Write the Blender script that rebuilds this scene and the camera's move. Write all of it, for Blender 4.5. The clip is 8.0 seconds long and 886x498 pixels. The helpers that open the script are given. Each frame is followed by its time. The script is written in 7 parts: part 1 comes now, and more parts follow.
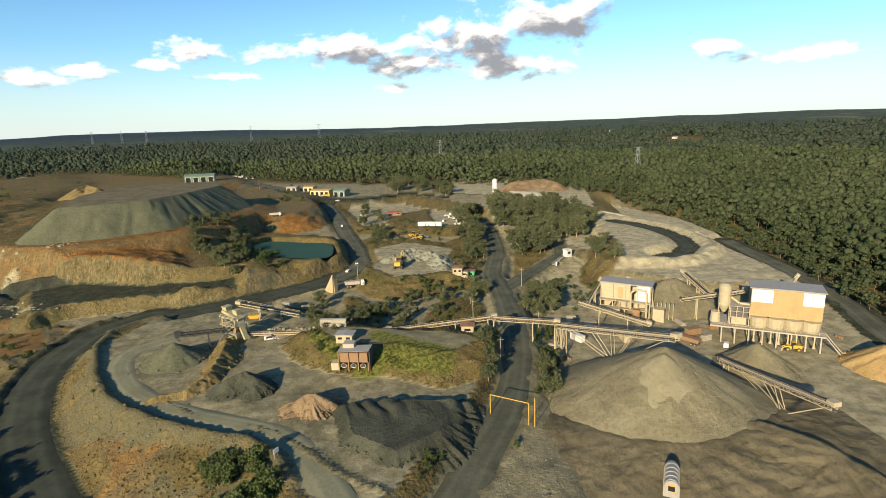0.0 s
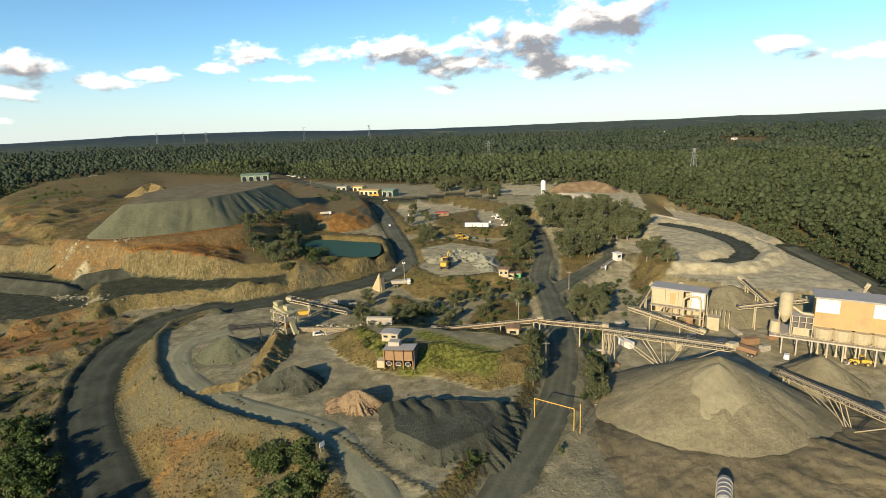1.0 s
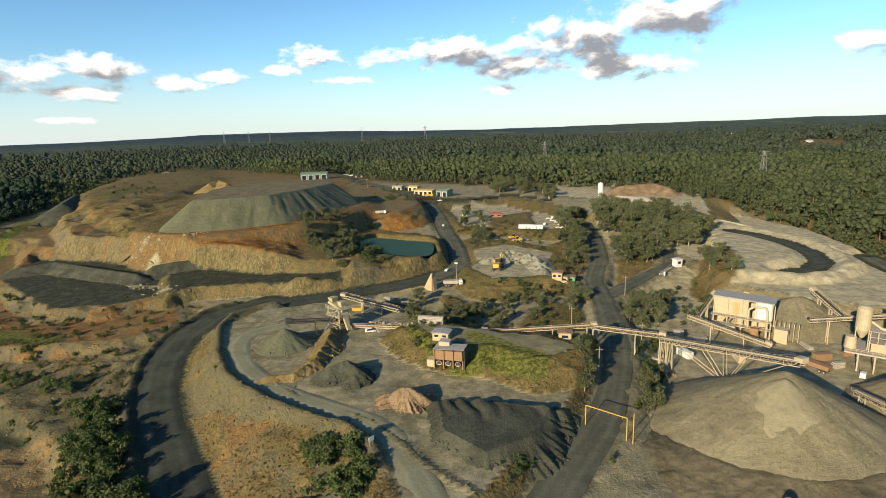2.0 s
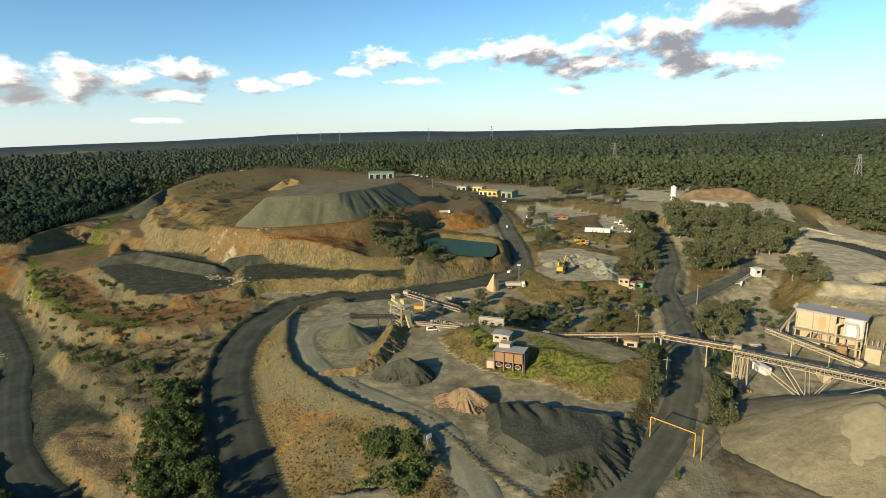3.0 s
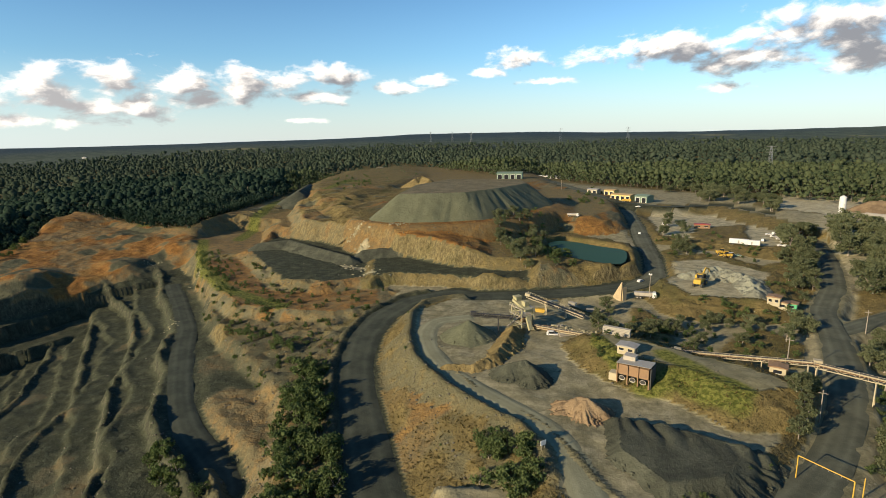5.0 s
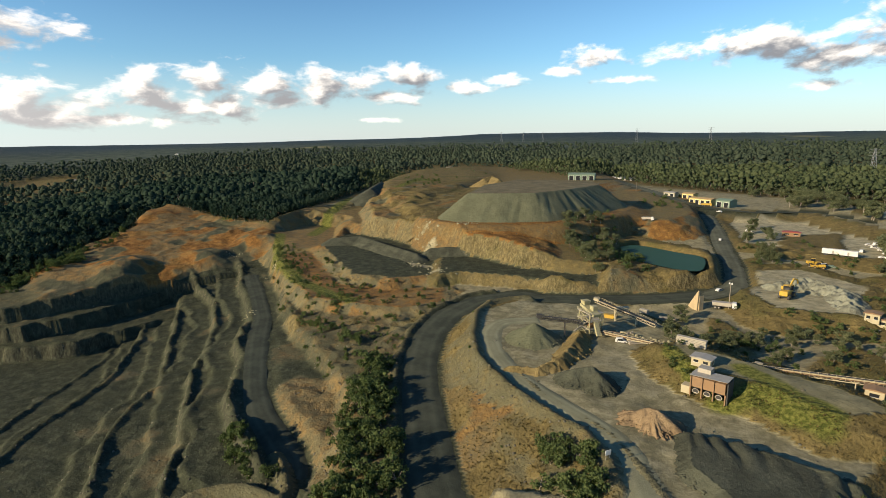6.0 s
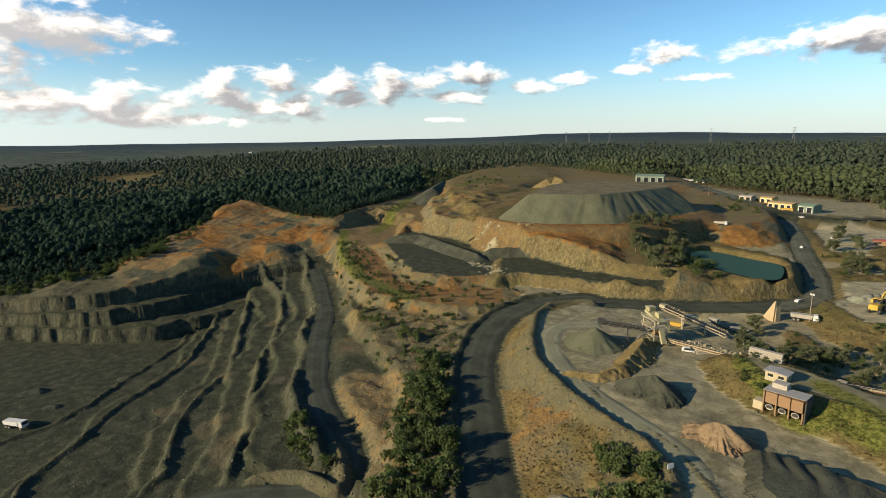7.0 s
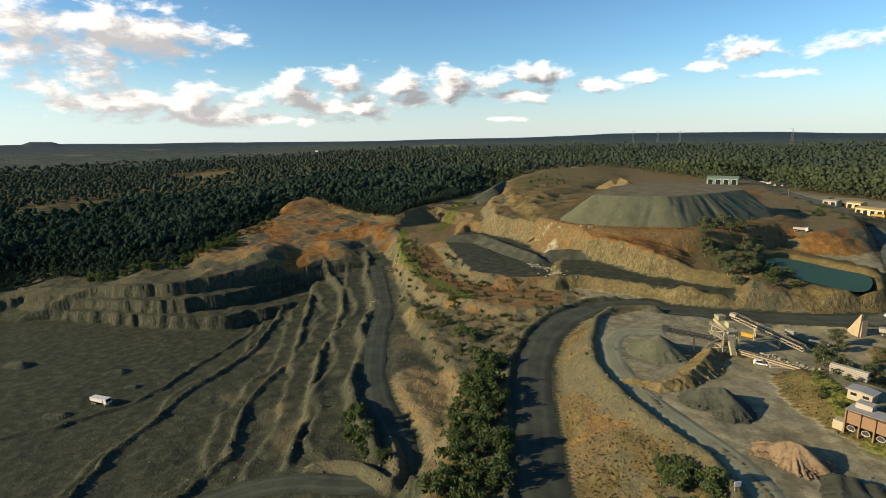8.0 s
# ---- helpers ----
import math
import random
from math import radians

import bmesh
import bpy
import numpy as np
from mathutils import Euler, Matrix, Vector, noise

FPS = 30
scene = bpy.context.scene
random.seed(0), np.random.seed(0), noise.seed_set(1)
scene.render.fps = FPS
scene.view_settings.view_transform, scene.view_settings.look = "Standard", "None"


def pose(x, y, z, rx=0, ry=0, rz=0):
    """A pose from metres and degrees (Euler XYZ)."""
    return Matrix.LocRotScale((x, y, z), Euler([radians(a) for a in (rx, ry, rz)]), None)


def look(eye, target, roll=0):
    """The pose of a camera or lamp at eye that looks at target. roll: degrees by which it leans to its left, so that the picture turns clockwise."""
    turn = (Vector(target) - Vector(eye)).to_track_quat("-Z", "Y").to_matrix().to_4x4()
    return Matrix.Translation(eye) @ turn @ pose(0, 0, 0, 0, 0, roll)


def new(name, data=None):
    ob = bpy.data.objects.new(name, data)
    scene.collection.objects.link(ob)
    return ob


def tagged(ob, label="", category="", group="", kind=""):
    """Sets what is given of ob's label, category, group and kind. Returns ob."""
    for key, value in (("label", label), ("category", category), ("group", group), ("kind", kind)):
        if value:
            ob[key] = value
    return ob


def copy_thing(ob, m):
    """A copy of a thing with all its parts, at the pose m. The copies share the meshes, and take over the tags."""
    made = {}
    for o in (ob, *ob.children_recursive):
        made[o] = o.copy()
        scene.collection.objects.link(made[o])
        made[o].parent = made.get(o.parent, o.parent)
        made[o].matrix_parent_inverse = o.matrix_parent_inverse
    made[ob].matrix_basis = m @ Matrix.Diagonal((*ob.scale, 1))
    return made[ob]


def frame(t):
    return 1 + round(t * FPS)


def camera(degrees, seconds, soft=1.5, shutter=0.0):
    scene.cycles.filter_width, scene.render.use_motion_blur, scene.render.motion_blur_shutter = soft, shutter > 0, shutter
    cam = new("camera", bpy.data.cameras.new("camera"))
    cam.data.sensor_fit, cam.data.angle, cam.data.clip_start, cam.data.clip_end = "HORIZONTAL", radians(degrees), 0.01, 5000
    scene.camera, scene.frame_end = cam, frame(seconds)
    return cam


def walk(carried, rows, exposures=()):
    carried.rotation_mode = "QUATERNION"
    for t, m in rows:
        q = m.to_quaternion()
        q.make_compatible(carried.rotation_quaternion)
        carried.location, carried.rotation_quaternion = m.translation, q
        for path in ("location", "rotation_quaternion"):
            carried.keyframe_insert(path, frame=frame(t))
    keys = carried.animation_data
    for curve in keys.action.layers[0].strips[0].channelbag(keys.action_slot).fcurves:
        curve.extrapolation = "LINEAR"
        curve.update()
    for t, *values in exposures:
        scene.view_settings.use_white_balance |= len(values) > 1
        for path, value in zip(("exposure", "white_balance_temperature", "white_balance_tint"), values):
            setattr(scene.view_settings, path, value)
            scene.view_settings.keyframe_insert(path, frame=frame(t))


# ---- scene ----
# ---- scene ----
EYE = 85.0
cam = camera(79.16, 8.0, soft=0.8)
PATH = [
    (0.0, pose(0, 0, EYE, 77.121, 2.088, -0.717)),
    (0.5, pose(0, 0, EYE, 77.241, 2.208, 1.748)),
    (1.0, pose(0, 0, EYE, 77.384, 2.133, 4.363)),
    (1.5, pose(0, 0, EYE, 77.515, 2.028, 7.140)),
    (3.0, pose(0, 0, EYE, 77.915, 1.704, 17.110)),
    (3.5, pose(0, 0, EYE, 78.015, 1.600, 20.816)),
    (4.0, pose(0, 0, EYE, 78.105, 1.457, 24.058)),
    (4.5, pose(0, 0, EYE, 78.216, 1.391, 27.231)),
    (6.0, pose(0, 0, EYE, 78.414, 0.941, 38.088)),
    (6.5, pose(0, 0, EYE, 78.457, 0.827, 41.574)),
    (7.0, pose(0, 0, EYE, 78.468, 0.751, 44.682)),
    (7.5, pose(0, 0, EYE, 78.463, 0.680, 47.828)),
    (8.0, pose(0, 0, EYE, 78.483, 0.571, 51.140)),
]
walk(cam, PATH, [(0.0, 0.8), (3.0, 0.72), (8.0, 0.60)])

# ---- world, sun, exposure ----
SUN_AZ, SUN_EL = -154.0, 19.0        # degrees from +y towards +x, and above the horizon


def link(nt, a, b):
    nt.links.new(a, b)


def vmath(nt, op, a, b=None):
    n = nt.nodes.new("ShaderNodeVectorMath")
    n.operation = op
    for i, v in enumerate((a, b)):
        if v is None:
            if op == "SCALE":
                n.inputs["Scale"].default_value = 1.2
            continue
        if isinstance(v, (tuple, list)):
            n.inputs[i].default_value = v
        else:
            link(nt, v, n.inputs[i])
    return n.outputs["Value"] if op in ("LENGTH", "DOT_PRODUCT") else n.outputs["Vector"]


def fmath(nt, op, a, b=None, c=None, clamp=False):
    n = nt.nodes.new("ShaderNodeMath")
    n.operation, n.use_clamp = op, clamp
    for i, v in enumerate((a, b, c)):
        if v is None:
            continue
        if isinstance(v, (int, float)):
            n.inputs[i].default_value = v
        else:
            link(nt, v, n.inputs[i])
    return n.outputs[0]


def mixcol(nt, fac, a, b, mode="MIX"):
    n = nt.nodes.new("ShaderNodeMix")
    n.data_type, n.blend_type = "RGBA", mode
    for i, v in ((0, fac), (6, a), (7, b)):
        if isinstance(v, (int, float)):
            n.inputs[i].default_value = v
        elif isinstance(v, tuple):
            n.inputs[i].default_value = (*v, 1)
        else:
            link(nt, v, n.inputs[i])
    return n.outputs[2]


def ramp(nt, fac, lo, hi, a=0.0, b=1.0):
    n = nt.nodes.new("ShaderNodeMapRange")
    n.interpolation_type = "SMOOTHSTEP"
    for i, v in enumerate((fac, lo, hi, a, b)):
        if isinstance(v, (int, float)):
            n.inputs[i].default_value = v
        else:
            link(nt, v, n.inputs[i])
    return n.outputs[0]


def noise_tex(nt, vec, scale, detail=4.0, rough=0.55, distort=0.0):
    n = nt.nodes.new("ShaderNodeTexNoise")
    n.inputs["Scale"].default_value, n.inputs["Detail"].default_value = scale, detail
    n.inputs["Roughness"].default_value, n.inputs["Distortion"].default_value = rough, distort
    link(nt, vec, n.inputs["Vector"])
    return n.outputs["Fac"]


# each cloud puff: azimuth, elevation, half width and half height in degrees
PUFFS = [
    ((-9.40, 7.79), 8.0, 1.9), ((3.64, 8.27), 7.5, 3.0), ((11.19, 9.41), 6.5, 2.8), ((15.19, 10.61), 3.6, 1.4),
    ((-2.72, 6.37), 5.5, 1.6), ((7.57, 5.64), 7.5, 1.5), ((-4.00, 3.95), 2.4, .7), ((26.65, 6.27), 2.2, 1.0),
    ((34.09, 4.99), 5.5, .8), ((-22.70, 7.55), 3.4, 1.2), ((-20.26, 5.37), 3.5, .5),
    ((-79.04, 9.35), 9.5, 2.8), ((-86.77, 9.21), 6.0, 3.4), ((-84.53, 5.63), 6.5, 2.0), ((-79.67, 3.57), 8.5, 1.7),
    ((-75.91, 4.01), 4.0, 1.9), ((-71.50, 3.30), 4.5, 1.5), ((-66.11, 4.70), 3.6, 2.1), ((-61.08, 5.56), 3.4, 2.3), ((-61.75, 3.24), 6.0, 1.3),
    ((-55.95, 5.57), 3.2, 1.9), ((-53.96, 4.01), 5.0, 1.2), ((-50.16, 5.64), 3.4, 1.7), ((-45.82, 5.68), 3.0, 1.6), ((-41.00, 5.90), 3.8, 1.5), ((-44.08, 4.44), 5.0, .9),
    ((-35.47, 5.18), 3.2, .9), ((-31.82, 5.67), 3.0, .9), ((-71.58, 2.23), 14.0, .9), ((-45.50, 2.05), 3.0, .35), ((-23.72, 7.08), 2.6, .9), ((-25.96, 6.36), 2.4, .6),
]


def cloud_group():
    g = bpy.data.node_groups.new("cloud_field", "ShaderNodeTree")
    g.interface.new_socket("Place", in_out="INPUT", socket_type="NodeSocketVector")
    g.interface.new_socket("Density", in_out="OUTPUT", socket_type="NodeSocketFloat")
    gi, go = g.nodes.new("NodeGroupInput"), g.nodes.new("NodeGroupOutput")
    place, best = gi.outputs[0], None
    for (az, el), w, h in PUFFS:
        d = vmath(g, "LENGTH", vmath(g, "MULTIPLY", vmath(g, "SUBTRACT", place, (az, el, 0)), (1 / w, 1 / h, 0)))
        if best is None:
            best = d
        else:
            n = fmath(g, "SMOOTH_MIN", best, d, 0.25)
            best = n
    soft = vmath(g, "MULTIPLY", place, (1.0, 1.9, 1.0))
    n1 = noise_tex(g, soft, 0.25, 10.0, 0.58, 0.3)
    n2 = noise_tex(g, soft, 0.75, 6.0, 0.5)
    d = fmath(g, "MULTIPLY_ADD", n1, 3.1, fmath(g, "SUBTRACT", 0.0, best))
    d = fmath(g, "MULTIPLY_ADD", n2, 0.55, d)
    link(g, fmath(g, "ADD", d, -0.86), go.inputs[0])
    return g


def build_world():
    w = bpy.data.worlds.new("sky")
    scene.world = w
    w.use_nodes = True
    nt = w.node_tree
    nt.nodes.clear()
    out, bg = nt.nodes.new("ShaderNodeOutputWorld"), nt.nodes.new("ShaderNodeBackground")
    sky = nt.nodes.new("ShaderNodeTexSky")
    sky.sky_type, sky.sun_disc = "NISHITA", False
    sky.sun_elevation, sky.sun_rotation = radians(SUN_EL), radians(SUN_AZ)
    sky.altitude, sky.air_density, sky.dust_density, sky.ozone_density = 100, 1.0, 0.25, 3.0
    tc = nt.nodes.new("ShaderNodeTexCoord")
    sep = nt.nodes.new("ShaderNodeSeparateXYZ")
    link(nt, tc.outputs["Generated"], sep.inputs[0])
    x, y, z = sep.outputs
    az = fmath(nt, "MULTIPLY", fmath(nt, "ARCTAN2", x, y), 57.29578)
    el = fmath(nt, "MULTIPLY", fmath(nt, "ARCSINE", z), 57.29578)
    com = nt.nodes.new("ShaderNodeCombineXYZ")
    link(nt, az, com.inputs[0]), link(nt, el, com.inputs[1])
    field = cloud_group()

    def density(vec):
        n = nt.nodes.new("ShaderNodeGroup")
        n.node_tree = field
        link(nt, vec, n.inputs[0])
        return n.outputs[0]
    d0 = density(com.outputs[0])
    d1 = density(vmath(nt, "ADD", com.outputs[0], (-1.1, 1.1, 0)))
    cover = ramp(nt, d0, 0.0, 0.72)
    lit = ramp(nt, fmath(nt, "SUBTRACT", d1, fmath(nt, "MULTIPLY", d0, 0.25)), 0.6, -0.3)
    sunny = ramp(nt, az, -35.0, -95.0)
    cloud = mixcol(nt, lit, mixcol(nt, sunny, (2.0, 1.95, 2.05), (4.2, 4.0, 3.9)), (9.4, 8.6, 7.7))
    # pale haze low over the horizon
    haze = ramp(nt, el, 8.5, -0.5, 0.0, 0.72)
    blue = mixcol(nt, 1.0, sky.outputs[0], (0.74, 0.95, 1.02), "MULTIPLY")
    blue = mixcol(nt, ramp(nt, el, 8.0, 26.0, 0.0, 1.0), blue, mixcol(nt, 1.0, blue, (0.55, 0.69, 0.81), "MULTIPLY"))
    skyc = mixcol(nt, haze, blue, mixcol(nt, sunny, (4.7, 4.95, 5.0), (5.6, 6.1, 6.3)))
    col = mixcol(nt, fmath(nt, "MULTIPLY", cover, 0.96), skyc, cloud)
    link(nt, col, bg.inputs[0])
    bg.inputs[1].default_value = 0.105
    link(nt, bg.outputs[0], out.inputs[0])


build_world()
sun = new("sun", bpy.data.lights.new("sun", "SUN"))
sun.data.energy, sun.data.angle, sun.data.color = 4.7, radians(0.6), (1.0, 0.83, 0.58)
sd = Vector((math.sin(radians(SUN_AZ)) * math.cos(radians(SUN_EL)), math.cos(radians(SUN_AZ)) * math.cos(radians(SUN_EL)), math.sin(radians(SUN_EL))))
sun.matrix_world = look((0, 0, 300), Vector((0, 0, 300)) - sd)


# ---- materials ----
def material(name, rough=0.9, spec=0.2):
    m = bpy.data.materials.new(name)
    m.use_nodes = True
    nt = m.node_tree
    b = nt.nodes["Principled BSDF"]
    b.inputs["Roughness"].default_value = rough
    b.inputs["Specular IOR Level"].default_value = spec
    return m, nt, b


def bump(nt, b, height, strength, dist):
    n = nt.nodes.new("ShaderNodeBump")
    n.inputs["Strength"].default_value, n.inputs["Distance"].default_value = strength, dist
    link(nt, height, n.inputs["Height"])
    link(nt, n.outputs[0], b.inputs["Normal"])


def place_of(nt):
    return nt.nodes.new("ShaderNodeNewGeometry").outputs["Position"]


def simple_mat(name, col, rough=0.7, metal=0.0, grime=0.35, scale=0.6, spec=0.3):
    m, nt, b = material(name, rough, spec)
    p = place_of(nt)
    big, fine = noise_tex(nt, p, scale, 5), noise_tex(nt, p, scale * 9, 4)
    dirt = tuple(0.45 * c + 0.04 for c in col)
    f = fmath(nt, "MULTIPLY", ramp(nt, big, 0.42, 0.72), grime)
    c = mixcol(nt, f, col, dirt)
    c = mixcol(nt, fmath(nt, "MULTIPLY", ramp(nt, fine, 0.5, 0.8), grime * 0.7), c, dirt)
    link(nt, c, b.inputs["Base Color"])
    b.inputs["Metallic"].default_value = metal
    bump(nt, b, fine, 0.15, 0.02)
    return m


def n_vec(nt, p):
    n = nt.nodes.new("ShaderNodeTexNoise")
    n.inputs["Scale"].default_value = 0.5
    link(nt, p, n.inputs["Vector"])
    return n.outputs["Color"]


def ground_mat():
    m, nt, b = material("quarry_ground", 0.95, 0.1)
    p = place_of(nt)
    at = nt.nodes.new("ShaderNodeVertexColor")
    at.layer_name = "kind"
    sep = nt.nodes.new("ShaderNodeSeparateColor")
    link(nt, at.outputs[0], sep.inputs[0])
    grass, clay, dark = sep.outputs
    pale = at.outputs["Alpha"]
    n_big, n_mid = noise_tex(nt, p, 0.035, 6, 0.6), noise_tex(nt, p, 0.22, 7, 0.66)
    n_fine, n_dot = noise_tex(nt, p, 1.6, 6, 0.7), noise_tex(nt, p, 0.8, 5, 0.62)
    n_swirl = noise_tex(nt, p, 0.05, 2, 0.4, 2.2)
    track = ramp(nt, fmath(nt, "ABSOLUTE", fmath(nt, "SUBTRACT", fmath(nt, "FRACT", fmath(nt, "MULTIPLY", n_swirl, 9.0)), 0.5)), 0.10, 0.02, 0, 0.45)
    grey = mixcol(nt, ramp(nt, n_mid, 0.35, 0.68), (0.13, 0.115, 0.075), (0.225, 0.195, 0.13))
    grey = mixcol(nt, ramp(nt, n_big, 0.42, 0.66, 0, 0.55), grey, (0.23, 0.20, 0.14))
    grey = mixcol(nt, ramp(nt, n_fine, 0.52, 0.72, 0, 0.3), grey, (0.30, 0.265, 0.19))
    grey = mixcol(nt, ramp(nt, n_dot, 0.40, 0.26, 0, 0.2), grey, (0.06, 0.055, 0.04))
    grey = mixcol(nt, track, grey, (0.09, 0.082, 0.06))
    drk = mixcol(nt, ramp(nt, n_mid, 0.38, 0.68), (0.036, 0.040, 0.028), (0.082, 0.082, 0.058))
    drk = mixcol(nt, ramp(nt, n_fine, 0.5, 0.72, 0, 0.6), drk, (0.12, 0.115, 0.082))
    drk = mixcol(nt, track, drk, (0.035, 0.035, 0.028))
    grs = mixcol(nt, ramp(nt, n_mid, 0.36, 0.66), (0.125, 0.093, 0.044), (0.205, 0.15, 0.07))
    grs = mixcol(nt, ramp(nt, n_big, 0.52, 0.64, 0, 0.6), grs, (0.10, 0.092, 0.034))
    grs = mixcol(nt, ramp(nt, n_dot, 0.6, 0.72, 0, 0.2), grs, (0.05, 0.046, 0.016))
    grs = mixcol(nt, ramp(nt, n_fine, 0.55, 0.75, 0, 0.5), grs, (0.26, 0.19, 0.095))
    cly = mixcol(nt, ramp(nt, n_mid, 0.35, 0.68), (0.15, 0.07, 0.025), (0.32, 0.155, 0.05))
    cly = mixcol(nt, ramp(nt, n_big, 0.5, 0.66, 0, 0.7), cly, (0.30, 0.175, 0.07))
    cly = mixcol(nt, ramp(nt, n_dot, 0.54, 0.7, 0, 0.7), cly, (0.10, 0.06, 0.025))

    def masked(v, w=0.35):
        e = fmath(nt, "ADD", v, fmath(nt, "MULTIPLY", fmath(nt, "SUBTRACT", n_mid, 0.5), 0.9))
        return ramp(nt, e, 0.5 - w, 0.5 + w)
    pal = mixcol(nt, ramp(nt, n_mid, 0.36, 0.66), (0.34, 0.285, 0.205), (0.50, 0.425, 0.32))
    pal = mixcol(nt, ramp(nt, n_fine, 0.54, 0.74, 0, 0.25), pal, (0.5, 0.44, 0.33))
    pal = mixcol(nt, fmath(nt, "MULTIPLY", track, 0.5), pal, (0.2, 0.175, 0.12))
    c = mixcol(nt, masked(pale, 0.65), grey, pal)
    c = mixcol(nt, masked(dark), c, drk)
    c = mixcol(nt, masked(clay), c, cly)
    c = mixcol(nt, masked(grass), c, grs)
    at2 = nt.nodes.new("ShaderNodeVertexColor")
    at2.layer_name = "green"
    sep2 = nt.nodes.new("ShaderNodeSeparateColor")
    link(nt, at2.outputs[0], sep2.inputs[0])
    lush = mixcol(nt, ramp(nt, n_dot, 0.38, 0.62), (0.075, 0.083, 0.02), (0.18, 0.172, 0.05))
    c = mixcol(nt, masked(sep2.outputs[0], 0.25), c, lush)
    # bare steep rock
    nrm = nt.nodes.new("ShaderNodeNewGeometry")
    sp = nt.nodes.new("ShaderNodeSeparateXYZ")
    link(nt, nrm.outputs["Normal"], sp.inputs[0])
    steep = ramp(nt, fmath(nt, "ADD", sp.outputs[2], fmath(nt, "MULTIPLY", n_mid, 0.25)), 0.82, 0.62, 0, 0.7)
    st = nt.nodes.new("ShaderNodeMapping")
    st.inputs["Scale"].default_value = (1, 1, 0.25)
    link(nt, p, st.inputs[0])
    rockn = noise_tex(nt, st.outputs[0], 0.7, 8, 0.78)
    rock = mixcol(nt, ramp(nt, rockn, 0.35, 0.7), (0.05, 0.04, 0.025), (0.33, 0.255, 0.15))
    # darker rock on dark ground, also standing in for shade on pit walls
    dark_rock = mixcol(nt, ramp(nt, rockn, 0.35, 0.7), (0.03, 0.029, 0.025), (0.15, 0.14, 0.105))
    rock = mixcol(nt, ramp(nt, dark, 0.3, 0.6), rock, dark_rock)
    c = mixcol(nt, fmath(nt, "MULTIPLY", steep, fmath(nt, "MULTIPLY_ADD", clay, -0.75, 1.0)), c, rock)
    c = mixcol(nt, 1.0, c, (0.90, 0.93, 0.77), "MULTIPLY")
    # crisp rubble: small hollows darkened in the colour like shade, and pale stones
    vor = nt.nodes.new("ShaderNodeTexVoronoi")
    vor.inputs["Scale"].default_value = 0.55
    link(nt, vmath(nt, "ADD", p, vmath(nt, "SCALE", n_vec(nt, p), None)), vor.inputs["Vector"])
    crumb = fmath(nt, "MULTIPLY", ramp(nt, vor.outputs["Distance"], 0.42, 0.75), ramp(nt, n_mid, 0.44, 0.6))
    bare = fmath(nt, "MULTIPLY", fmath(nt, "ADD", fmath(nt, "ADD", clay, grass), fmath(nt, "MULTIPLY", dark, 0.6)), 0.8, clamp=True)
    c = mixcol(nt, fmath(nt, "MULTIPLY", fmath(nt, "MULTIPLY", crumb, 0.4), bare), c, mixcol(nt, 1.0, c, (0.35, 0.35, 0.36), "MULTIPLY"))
    c = mixcol(nt, fmath(nt, "MULTIPLY", ramp(nt, n_fine, 0.6, 0.72, 0, 0.55), bare), c, mixcol(nt, 1.0, c, (1.4, 1.38, 1.32), "MULTIPLY"))
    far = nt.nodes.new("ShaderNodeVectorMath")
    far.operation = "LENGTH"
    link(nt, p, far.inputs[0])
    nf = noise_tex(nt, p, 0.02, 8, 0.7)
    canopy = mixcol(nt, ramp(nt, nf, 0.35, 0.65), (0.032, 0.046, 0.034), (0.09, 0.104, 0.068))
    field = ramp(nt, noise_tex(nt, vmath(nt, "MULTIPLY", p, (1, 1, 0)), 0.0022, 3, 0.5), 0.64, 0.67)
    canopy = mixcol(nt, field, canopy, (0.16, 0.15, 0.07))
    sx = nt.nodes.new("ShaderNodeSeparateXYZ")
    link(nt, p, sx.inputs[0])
    # blue tint mixes distance haze into the far canopy's base colour
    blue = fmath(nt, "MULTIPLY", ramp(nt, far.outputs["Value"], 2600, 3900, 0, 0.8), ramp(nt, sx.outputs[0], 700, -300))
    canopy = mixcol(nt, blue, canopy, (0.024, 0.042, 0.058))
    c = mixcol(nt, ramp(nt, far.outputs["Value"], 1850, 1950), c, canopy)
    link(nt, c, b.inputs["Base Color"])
    hgt = fmath(nt, "ADD", fmath(nt, "MULTIPLY", n_mid, 1.4), fmath(nt, "MULTIPLY", n_dot, 0.7))
    hgt = fmath(nt, "ADD", hgt, fmath(nt, "MULTIPLY", n_fine, 0.35))
    hgt = fmath(nt, "SUBTRACT", hgt, fmath(nt, "MULTIPLY", fmath(nt, "MULTIPLY", crumb, bare), 0.5))
    hgt = fmath(nt, "MULTIPLY", hgt, fmath(nt, "MULTIPLY_ADD", bare, 0.65, 0.16))
    bump(nt, b, hgt, 0.95, 1.0)
    return m


